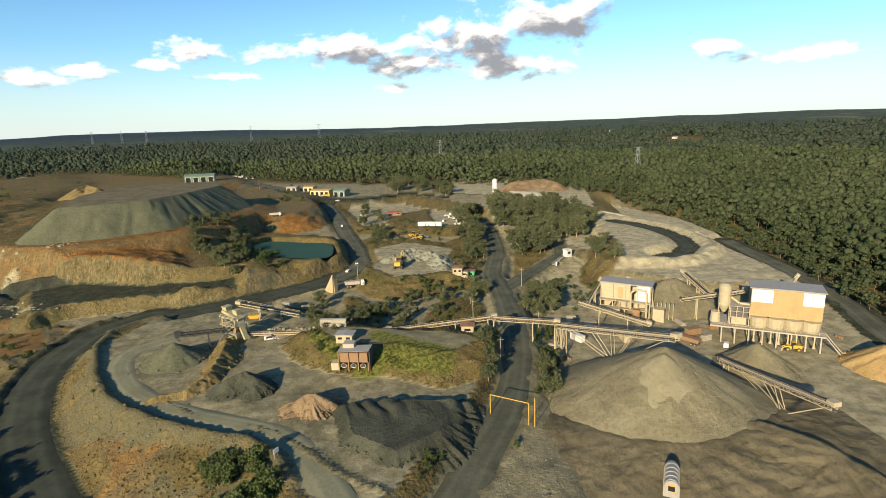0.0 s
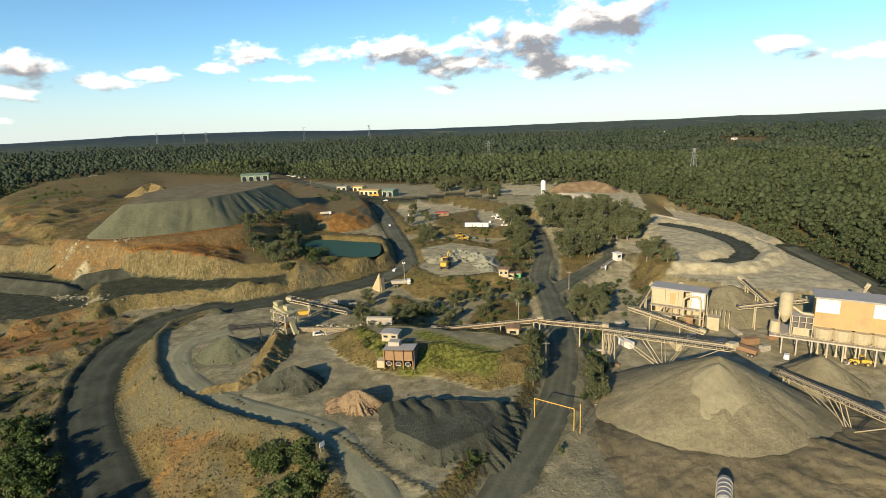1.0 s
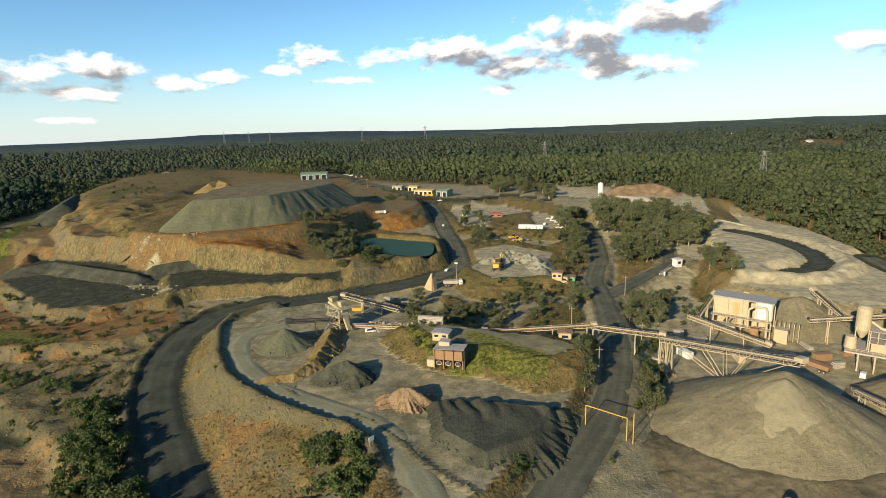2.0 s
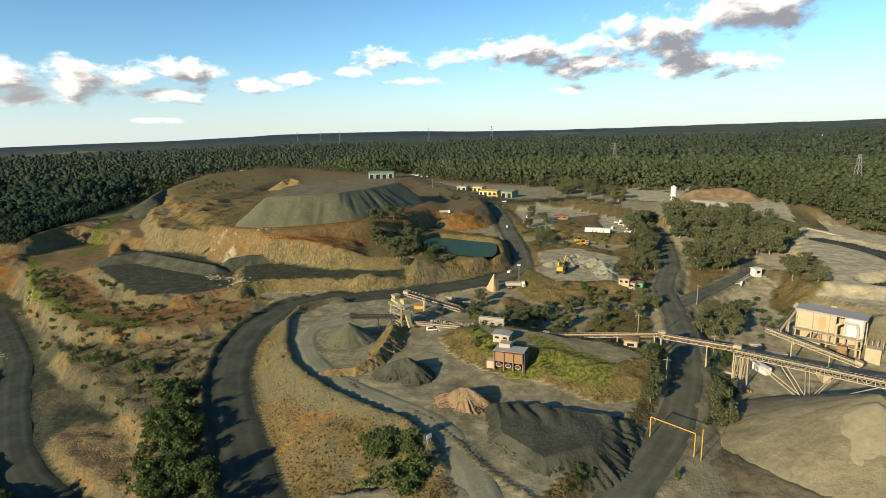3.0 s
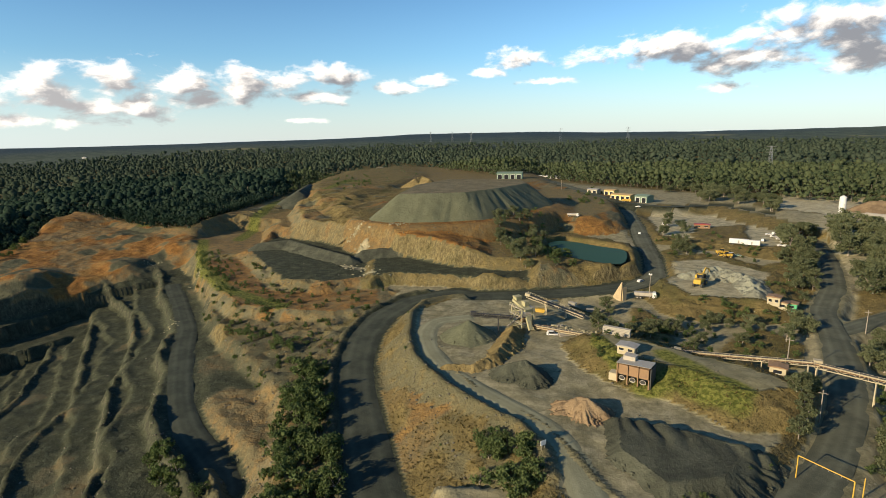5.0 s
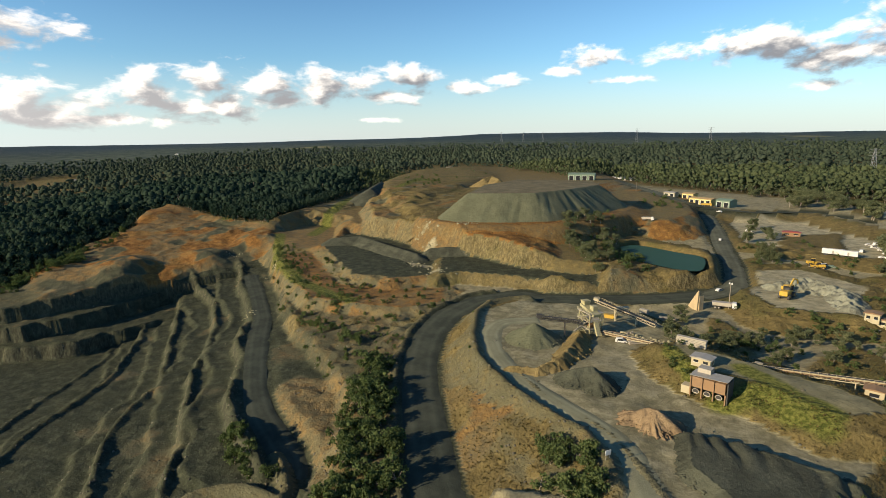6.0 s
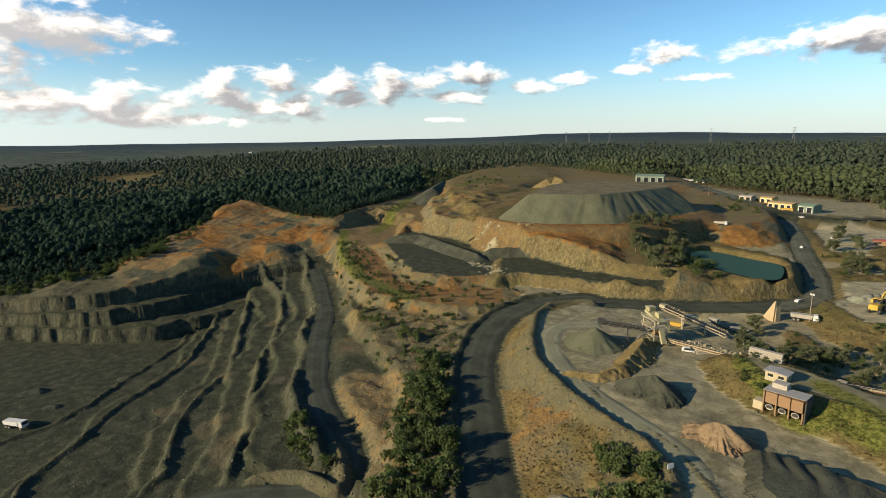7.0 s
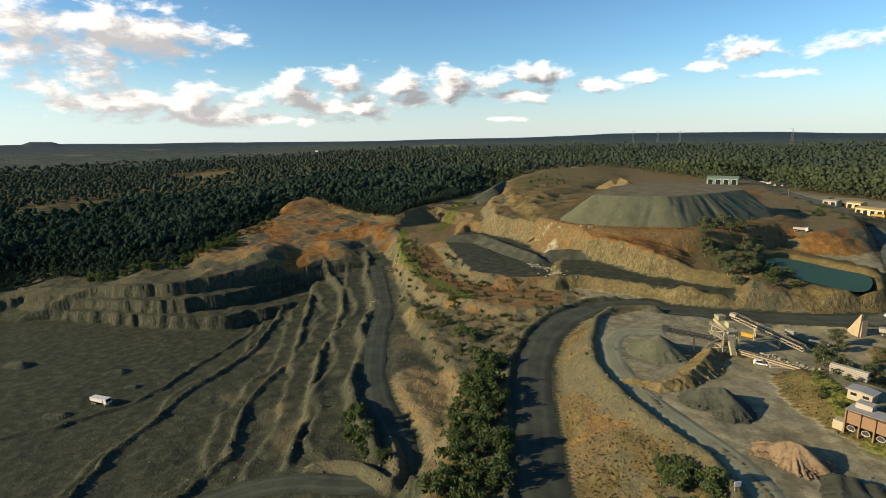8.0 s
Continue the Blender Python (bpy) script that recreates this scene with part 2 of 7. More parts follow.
def gravel_mat(name, lo, hi, grit=1.0, tracks=False):
    m, nt, b = material(name, 0.95, 0.1)
    p = place_of(nt)
    n1, n2, n3 = noise_tex(nt, p, 0.12, 5, 0.6), noise_tex(nt, p, 0.9, 6, 0.65), noise_tex(nt, p, 4.0, 3, 0.6)
    c = mixcol(nt, ramp(nt, n1, 0.35, 0.68), lo, hi)
    c = mixcol(nt, ramp(nt, n2, 0.5, 0.72, 0, 0.6 * grit), c, tuple(v * 0.55 for v in lo))
    c = mixcol(nt, ramp(nt, n3, 0.55, 0.75, 0, 0.45 * grit), c, tuple(v * 1.45 for v in hi))
    if tracks:
        at = nt.nodes.new("ShaderNodeVertexColor")
        at.layer_name = "wear"
        f = fmath(nt, "MULTIPLY", at.outputs[0], ramp(nt, n1, 0.3, 0.62, 0.25, 0.8))
        c = mixcol(nt, f, c, tuple(v * 1.4 for v in hi))
    c = mixcol(nt, 1.0, c, (0.95, 0.99, 0.84), "MULTIPLY")
    link(nt, c, b.inputs["Base Color"])
    bump(nt, b, fmath(nt, "ADD", n2, fmath(nt, "MULTIPLY", n3, 0.5)), 0.75 * grit, 0.5)
    return m


def leaf_mat(name, lo, hi, thin=0.35):
    m, nt, b = material(name, 0.85, 0.0)
    p = place_of(nt)
    isl = nt.nodes.new("ShaderNodeNewGeometry").outputs["Random Per Island"]
    n1 = noise_tex(nt, p, 0.012, 4, 0.6)
    c = mixcol(nt, isl, lo, hi)
    n2 = noise_tex(nt, p, 0.9, 4, 0.7)
    c = mixcol(nt, ramp(nt, n1, 0.4, 0.65, 0, 0.45), c, tuple(v * 1.3 for v in hi))
    c = mixcol(nt, ramp(nt, n2, 0.35, 0.65, 0.4, 0), c, tuple(v * 0.8 for v in lo))
    link(nt, c, b.inputs["Base Color"])
    bump(nt, b, n2, 0.7, 0.9)
    if thin:
        tr, mx = nt.nodes.new("ShaderNodeBsdfTranslucent"), nt.nodes.new("ShaderNodeMixShader")
        link(nt, mixcol(nt, 1.0, c, (1.0, 1.2, 0.85), "MULTIPLY"), tr.inputs[0])
        mx.inputs[0].default_value = thin
        link(nt, b.outputs[0], mx.inputs[1]), link(nt, tr.outputs[0], mx.inputs[2])
        link(nt, mx.outputs[0], nt.nodes["Material Output"].inputs[0])
    return m


GROUND = ground_mat()
ROAD = gravel_mat("haul_road_surface", (0.038, 0.042, 0.036), (0.062, 0.065, 0.054), 0.35, True)
GATE_ROAD = gravel_mat("gate_road_surface", (0.07, 0.07, 0.057), (0.108, 0.105, 0.083), 0.4, True)
YARD_ROAD = gravel_mat("pale_road_surface", (0.195, 0.18, 0.128), (0.225, 0.208, 0.15), 0.35, True)
AGG_GREY = gravel_mat("grey_aggregate", (0.115, 0.113, 0.078), (0.145, 0.14, 0.098))
AGG_BROWN = gravel_mat("brown_aggregate", (0.185, 0.155, 0.108), (0.25, 0.21, 0.147))
BLASTED = gravel_mat("blasted_grey_rock", (0.17, 0.16, 0.135), (0.27, 0.255, 0.215))
AGG_PALE = gravel_mat("pale_fresh_aggregate", (0.235, 0.2, 0.142), (0.29, 0.245, 0.175), 0.5)
AGG_DARK = gravel_mat("dark_aggregate", (0.052, 0.052, 0.042), (0.092, 0.09, 0.071))
AGG_PINK = gravel_mat("pinkish_aggregate", (0.18, 0.118, 0.078), (0.28, 0.19, 0.125))
LEAF = leaf_mat("gum_leaves", (0.054, 0.073, 0.036), (0.114, 0.132, 0.064))
# darker blue-green gum leaves: the left forest's shade put into the colour
LEAF_BLUE_SHADED = leaf_mat("shaded_blue_green_gum_leaves", (0.022, 0.042, 0.03), (0.051, 0.074, 0.049))
LEAF_FAR = leaf_mat("distant_canopy", (0.04, 0.058, 0.04), (0.082, 0.1, 0.064))
LEAF_OLIVE = leaf_mat("olive_gum_leaves", (0.085, 0.1, 0.05), (0.185, 0.19, 0.1))
STRAW = leaf_mat("dry_straw", (0.07, 0.055, 0.02), (0.20, 0.15, 0.06))
STONE = leaf_mat("loose_stone", (0.07, 0.065, 0.048), (0.19, 0.17, 0.12), 0)
SHRUB = leaf_mat("shrub_leaves", (0.055, 0.08, 0.031), (0.138, 0.165, 0.062))
BARK = simple_mat("pale_bark", (0.30, 0.25, 0.19), 0.9, grime=0.6)
CREAM = simple_mat("cream_sheet_metal", (0.41, 0.345, 0.215), 0.65)
TAN = simple_mat("tan_cladding", (0.40, 0.275, 0.12), 0.7, scale=0.3)
STEEL = simple_mat("dusty_steel", (0.40, 0.35, 0.27), 0.6, 0.2)
DARKSTEEL = simple_mat("dark_rubber_belt", (0.05, 0.047, 0.042), 0.7)
YELLOW = simple_mat("yellow_paint", (0.50, 0.31, 0.04), 0.55)
WHITE = simple_mat("white_paint", (0.62, 0.60, 0.54), 0.55)
GREEN = simple_mat("dull_green_cladding", (0.16, 0.22, 0.15), 0.6)
ROOF = simple_mat("weathered_roof_sheet", (0.30, 0.28, 0.24), 0.6)
ROCK = gravel_mat("pale_rock", (0.22, 0.19, 0.135), (0.38, 0.33, 0.245))
# dark glass, also painted on openings in place of their inner shade
GLASS_AND_SHADE = simple_mat("dark_glass_and_opening_shade", (0.02, 0.022, 0.025), 0.15, grime=0.1, spec=0.5)
YWALL = simple_mat("yellow_cladding", (0.62, 0.46, 0.15), 0.6)
GREENP = simple_mat("bright_green_paint", (0.08, 0.35, 0.16), 0.5)
REDP = simple_mat("faded_red_roof", (0.30, 0.06, 0.04), 0.6)
PALE = simple_mat("pale_concrete", (0.36, 0.32, 0.245), 0.9)
TANW = simple_mat("tan_concrete", (0.42, 0.32, 0.18), 0.9)
CLAY_HEAP = gravel_mat("broken_earth", (0.16, 0.115, 0.055), (0.27, 0.19, 0.09))
SOIL = gravel_mat("stripped_soil", (0.13, 0.105, 0.07), (0.20, 0.16, 0.108))
WHITE_SAND = gravel_mat("washed_pale_sand", (0.46, 0.39, 0.29), (0.6, 0.52, 0.40), 0.4)
SAND = gravel_mat("orange_sand", (0.38, 0.24, 0.11), (0.5, 0.33, 0.16))
WATER, _wn, _wb = material("pond_water", 0.3, 0.05)
_wb.inputs["IOR"].default_value = 1.12
_wb.inputs["Base Color"].default_value = (0.03, 0.07, 0.045, 1)
bump(_wn, _wb, noise_tex(_wn, place_of(_wn), 1.2, 3), 0.08, 0.05)
CRUSHER = simple_mat("yellowed_cream_steel", (0.36, 0.32, 0.17), 0.65, grime=0.6, scale=1.2)
GALVANISED = simple_mat("galvanised_lattice_steel", (0.20, 0.21, 0.21), 0.6, 0.3)
RUST = simple_mat("rusty_brown_steel", (0.25, 0.15, 0.075), 0.8)


# ---- plan arithmetic ----
def smooth(t):
    t = np.clip(t, 0, 1)
    return t * t * (3 - 2 * t)


def line_dist(X, Y, pts, closed=False):
    """Distance to a line of points, and the height carried along it."""
    P = [tuple(p) for p in pts]
    best, zz = np.full(X.shape, 1e9), np.zeros(X.shape)
    for a, b in zip(P, P[1:] + (P[:1] if closed else [])):
        ax, ay, bx, by = a[0], a[1], b[0], b[1]
        dx, dy = bx - ax, by - ay
        t = np.clip(((X - ax) * dx + (Y - ay) * dy) / (dx * dx + dy * dy + 1e-9), 0, 1)
        d = np.hypot(X - ax - t * dx, Y - ay - t * dy)
        if len(a) > 2:
            zz = np.where(d < best, a[2] + t * (b[2] - a[2]), zz)
        best = np.minimum(best, d)
    return best, zz


def inside(X, Y, pts):
    r = np.zeros(X.shape, bool)
    for (ax, ay, *_), (bx, by, *_) in zip(pts, list(pts[1:]) + [pts[0]]):
        if ay == by:
            continue
        hitx = (bx - ax) * (Y - ay) / (by - ay) + ax
        r ^= ((ay > Y) != (by > Y)) & (X < hitx)
    return r


def sdist(X, Y, pts):
    d, _ = line_dist(X, Y, pts, True)
    return np.where(inside(X, Y, pts), -d, d)


def side_dist(X, Y, pts):
    """Signed distance to an open line: positive on its left."""
    best, sgn = np.full(X.shape, 1e9), np.ones(X.shape)
    for (ax, ay, *_), (bx, by, *_) in zip(pts, pts[1:]):
        dx, dy = bx - ax, by - ay
        t = np.clip(((X - ax) * dx + (Y - ay) * dy) / (dx * dx + dy * dy), 0, 1)
        d = np.hypot(X - ax - t * dx, Y - ay - t * dy)
        s = np.sign(dx * (Y - ay) - dy * (X - ax))
        sgn = np.where(d < best - 1e-6, s, sgn)
        best = np.minimum(best, d)
    return best * sgn


_tab = np.random.RandomState(7).rand(256, 256)


def vnoise(X, Y, size, octaves=3, seed=0):
    """Smooth value noise from -1 to 1, with features of that size in metres."""
    out, amp, tot = np.zeros(X.shape), 1.0, 0.0
    for o in range(octaves):
        u, v = X / size + 17.3 * (o + seed), Y / size + 9.1 * (o + 2 * seed)
        i, j = np.floor(u).astype(int), np.floor(v).astype(int)
        fu, fv = u - i, v - j
        fu, fv = fu * fu * (3 - 2 * fu), fv * fv * (3 - 2 * fv)
        i, j, i2, j2 = i % 256, j % 256, (i + 1) % 256, (j + 1) % 256
        out += amp * ((_tab[i, j] * (1 - fu) + _tab[i2, j] * fu) * (1 - fv) + (_tab[i, j2] * (1 - fu) + _tab[i2, j2] * fu) * fv)
        tot += amp
        amp, size = amp * 0.5, size * 0.5
    return 2 * out / tot - 1


# ---- plan of the quarry: outlines (x, y), lines with heights (x, y, z) ----
QUARRY = [(172, 164), (175, 198), (179, 230), (187, 277), (192, 340), (180, 420), (150, 520), (120, 612), (20, 645), (-52, 650), (-207, 719), (-316, 807), (-315, 702), (-694, 967), (-694, 789), (-515, 497), (-450, 375), (-412, 275), (-452, 270), (-503, 267), (-592, 272), (-580, 244), (-528, 205), (-508, 169), (-466, 126), (-464, 92), (-502, 38), (-560, -18), (-572, -60)] + [(-620, -90), (-300, -260), (150, -160), (330, 60)]
HAUL = [(-67.0, 86.0, -5.0), (-78.3, 94.3, -4.0), (-92.5, 108.1, -3.5), (-114.8, 131.1, -2.0), (-132.4, 151.6, -1.0), (-144.5, 172.4, 1.0), (-151.5, 194.6, 2.5), (-149.9, 218.7, 4.0), (-134.5, 238.8, 5.0), (-125.9, 235.3, 5.0), (-103.8, 245.6, 5.5), (-81.5, 262.5, 5.5), (-66.7, 273.9, 6.0), (-55.8, 289.0, 6.0)]
NORTH = [(-58.9, 280.4, 6.0), (-54.3, 289.9, 6.0), (-47.0, 306.3, 7.0), (-54.9, 344.0, 9.0), (-69.9, 390.7, 11.0), (-82.8, 436.2, 13.0), (-98.4, 482.5, 16.0), (-119.8, 536.2, 19.0), (-136.8, 549.3, 22.0), (-172.3, 594.6, 24.0), (-234.9, 669.3, 27.0)]
SIDE = [(-119.2, 521.7, 22.0), (-74.4, 515.5, 20.0), (-33.3, 559.4, 18.0), (7.3, 522.2, 16.0)]
GATE = [(-4.6, 92.7, 3.0), (1.7, 105.3, 3.2), (8.4, 121.9, 3.6), (16.9, 140.0, 4.0), (21.7, 156.6, 4.2), (26.8, 182.1, 4.5), (29.3, 213.4, 4.8), (29.2, 247.4, 5.2), (27.1, 280.6, 6.0), (34.3, 317.4, 8.0), (37.3, 373.4, 9.0), (33.9, 441.3, 10.0)]
SPUR = [(28.4, 252.8, 5.0), (37.3, 266.3, 5.0), (57.4, 294.2, 6.0), (74.1, 318.0, 7.0), (76.7, 345.9, 8.0)]
PERIM = [(158.7, 139.4, 0.0), (164.0, 167.4, 1.0), (167.6, 189.0, 2.0), (177.4, 221.6, 3.0), (181.9, 250.0, 4.0), (183.3, 274.1, 5.0), (183.1, 305.5, 6.0), (184.0, 335.0, 7.0)]
RAMP = [(129.9, 394.8, 11.5), (141.9, 375.6, 11.5), (149.7, 355.2, 11.0), (152.3, 332.4, 10.5), (148.4, 310.5, 10.0), (136.8, 295.1, 9.6), (122.6, 288.8, 9.4)]
RIM = [(-125.1, 227.2, 8.2), (-132.3, 220.1, 8.2), (-137.2, 209.1, 8.2), (-133.5, 193.5, 8.2), (-118.5, 168.8, 8.2), (-105.8, 153.2, 8.2), (-94.0, 144.2, 8.2), (-82.5, 137.2, 8.2), (-73.8, 133.6, 8.2), (-62.0, 128.8, 8.2), (-53.5, 126.7, 8.2), (-45.6, 121.0, 8.2), (-40.3, 114.3, 8.2), (-36.0, 108.0, 7.4)]
PAD = [(-127, 226), (-135, 195), (-120, 172), (-107, 156), (-84, 139), (-63, 131), (-46, 123), (-36, 108), (-18, 94), (-10, 103), (-4, 115), (6, 135), (12, 150), (15, 170), (20, 190), (8, 200), (-34, 208), (-73, 234), (-102, 241)]
LOOP_ROAD = [(-19.6, 94.3, 6.8), (-24.8, 101.7, 6.8), (-32.2, 114.2, 6.8), (-38.1, 122.2, 6.8), (-47.9, 130.8, 6.8), (-63.8, 136.6, 6.8), (-75.3, 141.4, 6.8), (-89.0, 148.9, 6.8), (-102.7, 159.9, 6.8), (-114.9, 175.6, 6.8), (-118.8, 190.1, 6.8), (-106.7, 201.2, 6.8)]
HILLSIDE = [(-575, -60), (-563, -18), (-502, 38), (-464, 92), (-466, 126), (-506, 169), (-524, 205), (-574, 245), (-587, 270), (-500, 264), (-450, 267), (-400, 262), (-381, 245), (-383, 222), (-398, 187), (-400, 167), (-401, 116), (-414, 84), (-466, 34), (-515, -5), (-530, -58)]
HILLSIDE_Z = [(-560, -18, -34), (-499, 36, -22), (-461, 90, -12), (-463, 126, -2), (-502, 169, 5), (-521, 205, 10), (-569, 244, 19), (-582, 267, 21), (-496, 261, 10), (-448, 265, 9), (-400, 260, 9), (-469, 33, -20), (-422, 82, -13), (-402, 116, -9), (-398, 167, -9), (-381, 222, -5), (-475, 214, 6), (-421, 159, 3), (-405, 211, 2), (-398, 187, -5)]
EARTH_FACE = [(-172, 109), (-174, 124), (-155, 126), (-136, 118), (-123, 106), (-112, 91), (-110, 81), (-125, 90), (-145, 97)]
OUTCROPS = [(-243.5, 289.2), (-228.3, 275.5), (-207.6, 243.2), (-190.3, 235.2), (-218.3, 245.0), (-209.9, 290.5), (-391.2, 225.0), (-267.6, 161.1), (-318.6, 213.4)]
GRASS = [[(43, 285), (46, 321), (75, 359), (78, 345)], [(7, 355), (30, 372), (34, 317), (28, 275), (13, 277)], [(-5, 235), (4, 250), (16, 237), (17, 215), (-7, 211)], [(93, 319), (109, 335), (94, 277), (78, 261), (75, 273)], [(-47, 255), (-30, 239), (-30, 207), (-42, 215)], [(-56, 348), (-49, 369), (-39, 300), (-43, 285)], [(-41, 440), (-11, 475), (-9, 403), (-36, 395)]]
PIT_ROAD = [(-342.3, 209.3, -9.2), (-294.1, 183.2, -9.2), (-250.7, 158.3, -9.1), (-228.0, 140.2, -9.0), (-203.6, 122.9, -9.5), (-182.3, 108.5, -10.5), (-163.7, 98.5, -11.5), (-148.0, 93.8, -12.5), (-134.8, 89.8, -13.5), (-125.2, 84.2, -14.0), (-122.2, 76.8, -15.0), (-129.6, 67.5, -16.0), (-141.8, 58.5, -17.0), (-150.7, 45.9, -18.5), (-154.7, 28.9, -20.0)]
RIM_INNER = [(-84.9, 148.3, 7.6), (-72.5, 140.5, 7.6), (-59.0, 135.6, 7.6), (-46.4, 130.0, 7.6), (-37.7, 122.7, 7.6), (-27.6, 112.4, 7.6), (-19.7, 106.8, 7.6), (-12.9, 103.2, 7.6)]
PIT_BERM = [(-146.0, 62.4, -14.5), (-143.8, 66.5, -14.0), (-139.5, 70.2, -13.0), (-133.3, 73.8, -12.5), (-125.7, 74.7, -12.0), (-119.5, 75.2, -12.0), (-121.3, 79.1, -11.5), (-129.7, 84.4, -11.0), (-138.1, 87.3, -10.5)]
BANK = [(-140, 237), (-136, 196), (-120, 172), (-107, 156), (-84, 139), (-63, 131), (-46, 123), (-36, 109), (-64, 97), (-76, 101), (-90, 112), (-114, 138), (-128, 157), (-138, 176), (-146, 200)]
SCRUB = [(-75, 79), (-95, 102), (-119, 126), (-138, 148), (-148, 162), (-157, 187), (-160, 206), (-166, 232), (-218, 202), (-312, 248), (-377, 250), (-251, 168), (-208, 144), (-178, 135), (-142, 118), (-121, 100), (-104, 80), (-91, 58)]
SUB_BENCH = [(-241, 200), (-220, 204), (-182, 233), (-164, 206), (-173, 186), (-200, 177), (-226, 171), (-284, 197), (-354, 238), (-382, 278), (-310, 252)]
KNOLL = [(-39, 179), (-29, 175), (-13, 172), (1, 165), (12, 174), (-1, 183), (-35, 189), (-48, 192)]
TERRACE = [(90, 272), (102, 259), (124, 241), (154, 237), (170, 230), (176, 259), (184, 327), (186, 412), (151, 501), (113, 475), (80, 337), (92, 304)]
FLAT_HIGH = [(93, 280), (112, 277), (131, 280), (159, 304), (167, 369), (132, 438), (115, 368)]
BENCH_LEFT = [(-312, 253), (-232, 208), (-206, 213), (-189, 233), (-220, 281), (-288, 297), (-338, 300)]
BENCH_LOW = [(-183, 228), (-179, 239), (-154, 248), (-126, 253), (-104, 260), (-110, 275), (-125, 270), (-151, 266), (-193, 274), (-213, 276), (-201, 251)]
BENCH_MID = [(-303, 299), (-250, 279), (-204, 249), (-191, 264), (-162, 266), (-133, 260), (-120, 255), (-147, 312), (-139, 364), (-182, 583), (-427, 1014), (-694, 967), (-668, 759), (-457, 455), (-376, 363)]
NOSE = [(-402, 270), (-418, 319), (-383, 326), (-317, 263), (-337, 248), (-352, 242)]
SHELF = [(-355, 289), (-310, 293), (-268, 293), (-326, 357), (-411, 388), (-410, 342)]
BENCH_TOP = [(-288, 336), (-229, 284), (-194, 304), (-165, 327), (-148, 403), (-185, 565), (-385, 916), (-663, 925), (-542, 592), (-387, 398)]
SHOULDER = [(-154, 318), (-137, 336), (-121, 345), (-97, 276), (-107, 257), (-130, 271)]
MOUND = [(-225.0, 315.1, 46.5), (-204.7, 324.9, 46.5), (-184.7, 340.0, 46.5), (-175.7, 376.3, 46.5), (-170.9, 423.4, 46.5), (-192.1, 458.9, 46.5), (-258.5, 444.7, 46.5), (-254.5, 382.6, 46.5)]
HILL = [(-484, 497), (-624, 724), (-621, 883), (-435, 660), (-372, 469), (-343, 379)]
ORANGE_CUT = [(-236, 628), (-172, 592), (-132, 547), (-105, 446), (-112, 409), (-142, 408), (-176, 472)]
ORANGE = [(-235, 292), (-202, 316), (-170, 341), (-140, 280), (-155, 259), (-190, 262)]
BASIN = [(-119, 330), (-105, 308), (-84, 299), (-66, 298), (-63, 311), (-71, 341), (-88, 350), (-115, 358), (-123, 347)]
POND_RIM = [(-118, 329), (-99, 294), (-60, 287), (-60, 311), (-76, 356), (-124, 375)]
YARD_MID = [(-42, 294), (-24, 268), (2, 275), (7, 329), (-23, 351), (-44, 338)]
YARD_BACK = [(-60, 406), (9, 391), (20, 441), (-43, 526), (-89, 500)]
YARD_FAR = [(14, 560), (89, 514), (130, 447), (157, 564), (136, 663), (18, 694)]
BARE = [(-80, 113)]
GREENS = [([(-26, 164), (-18, 168), (-11, 166), (-2, 161)], 7), ([(-392, 271), (-324, 219), (-261, 190), (-217, 180), (-203, 180)], 6), ([(-24, 181), (-13, 173), (0, 165)], 5), ([(-416, 446), (-466, 542), (-426, 527)], 9), ([(-47, 186), (-36, 171)], 4), ([(-484, 280), (-480, 312)], 12), ([(-370, 288), (-468, 424)], 8)]
# the pit's stepped edges run from the far side towards the camera; the low side lies on the right of each
PIT_RIM = [(-475, 224), (-381, 247), (-310, 205), (-251, 168), (-208, 144), (-178, 135), (-142, 118), (-125, 103), (-108, 81), (-94, 60)]
EDGE_A = [(-569, 298), (-435, 246), (-368, 216), (-322, 190), (-276, 170), (-259, 159), (-244, 139), (-228, 129), (-214, 124), (-197, 108), (-177, 94), (-153, 83), (-126, 79), (-114, 77)]
EDGE_B = [(-424, 198), (-330, 173), (-286, 148), (-254, 126), (-232, 106), (-200, 88), (-183, 79), (-169, 68), (-152, 55), (-134, 45)]
EDGE_C = [(-472, 188), (-417, 187), (-360, 164), (-315, 137), (-284, 120), (-249, 99), (-240, 85), (-224, 69), (-205, 58), (-184, 47), (-171, 26)]
EDGE_D = [(-491, 170), (-446, 174), (-387, 152), (-339, 128), (-312, 108), (-295, 96), (-281, 76), (-268, 56), (-256, 44), (-231, 18), (-204, -2)]
EDGE_E = [(-496, 142), (-448, 154), (-378, 131), (-346, 111), (-326, 90), (-308, 63), (-293, 48), (-284, 31), (-282, 2), (-290, -37)]
WALL_1 = [(-399.2, 167.7, -11.0), (-398.1, 114.7, -12.0), (-405.6, 78.1, -13.0), (-430.3, 53.8, -15.0), (-459.8, 32.6, -18.6), (-506.3, -3.4, -25.0), (-525.4, -55.4, -27.0)]
WALL_2 = [(-384.8, 138.6, -20.0), (-381.6, 108.8, -21.0), (-392.0, 74.3, -21.5), (-452.2, 30.9, -26.0), (-492.3, -4.3, -30.0), (-516.2, -55.5, -32.0)]
WALL_3 = [(-360.6, 120.6, -30.0), (-362.4, 102.0, -30.5), (-386.7, 72.2, -31.0), (-445.0, 29.4, -32.4), (-492.5, -5.1, -36.0), (-514.7, -56.1, -37.0)]


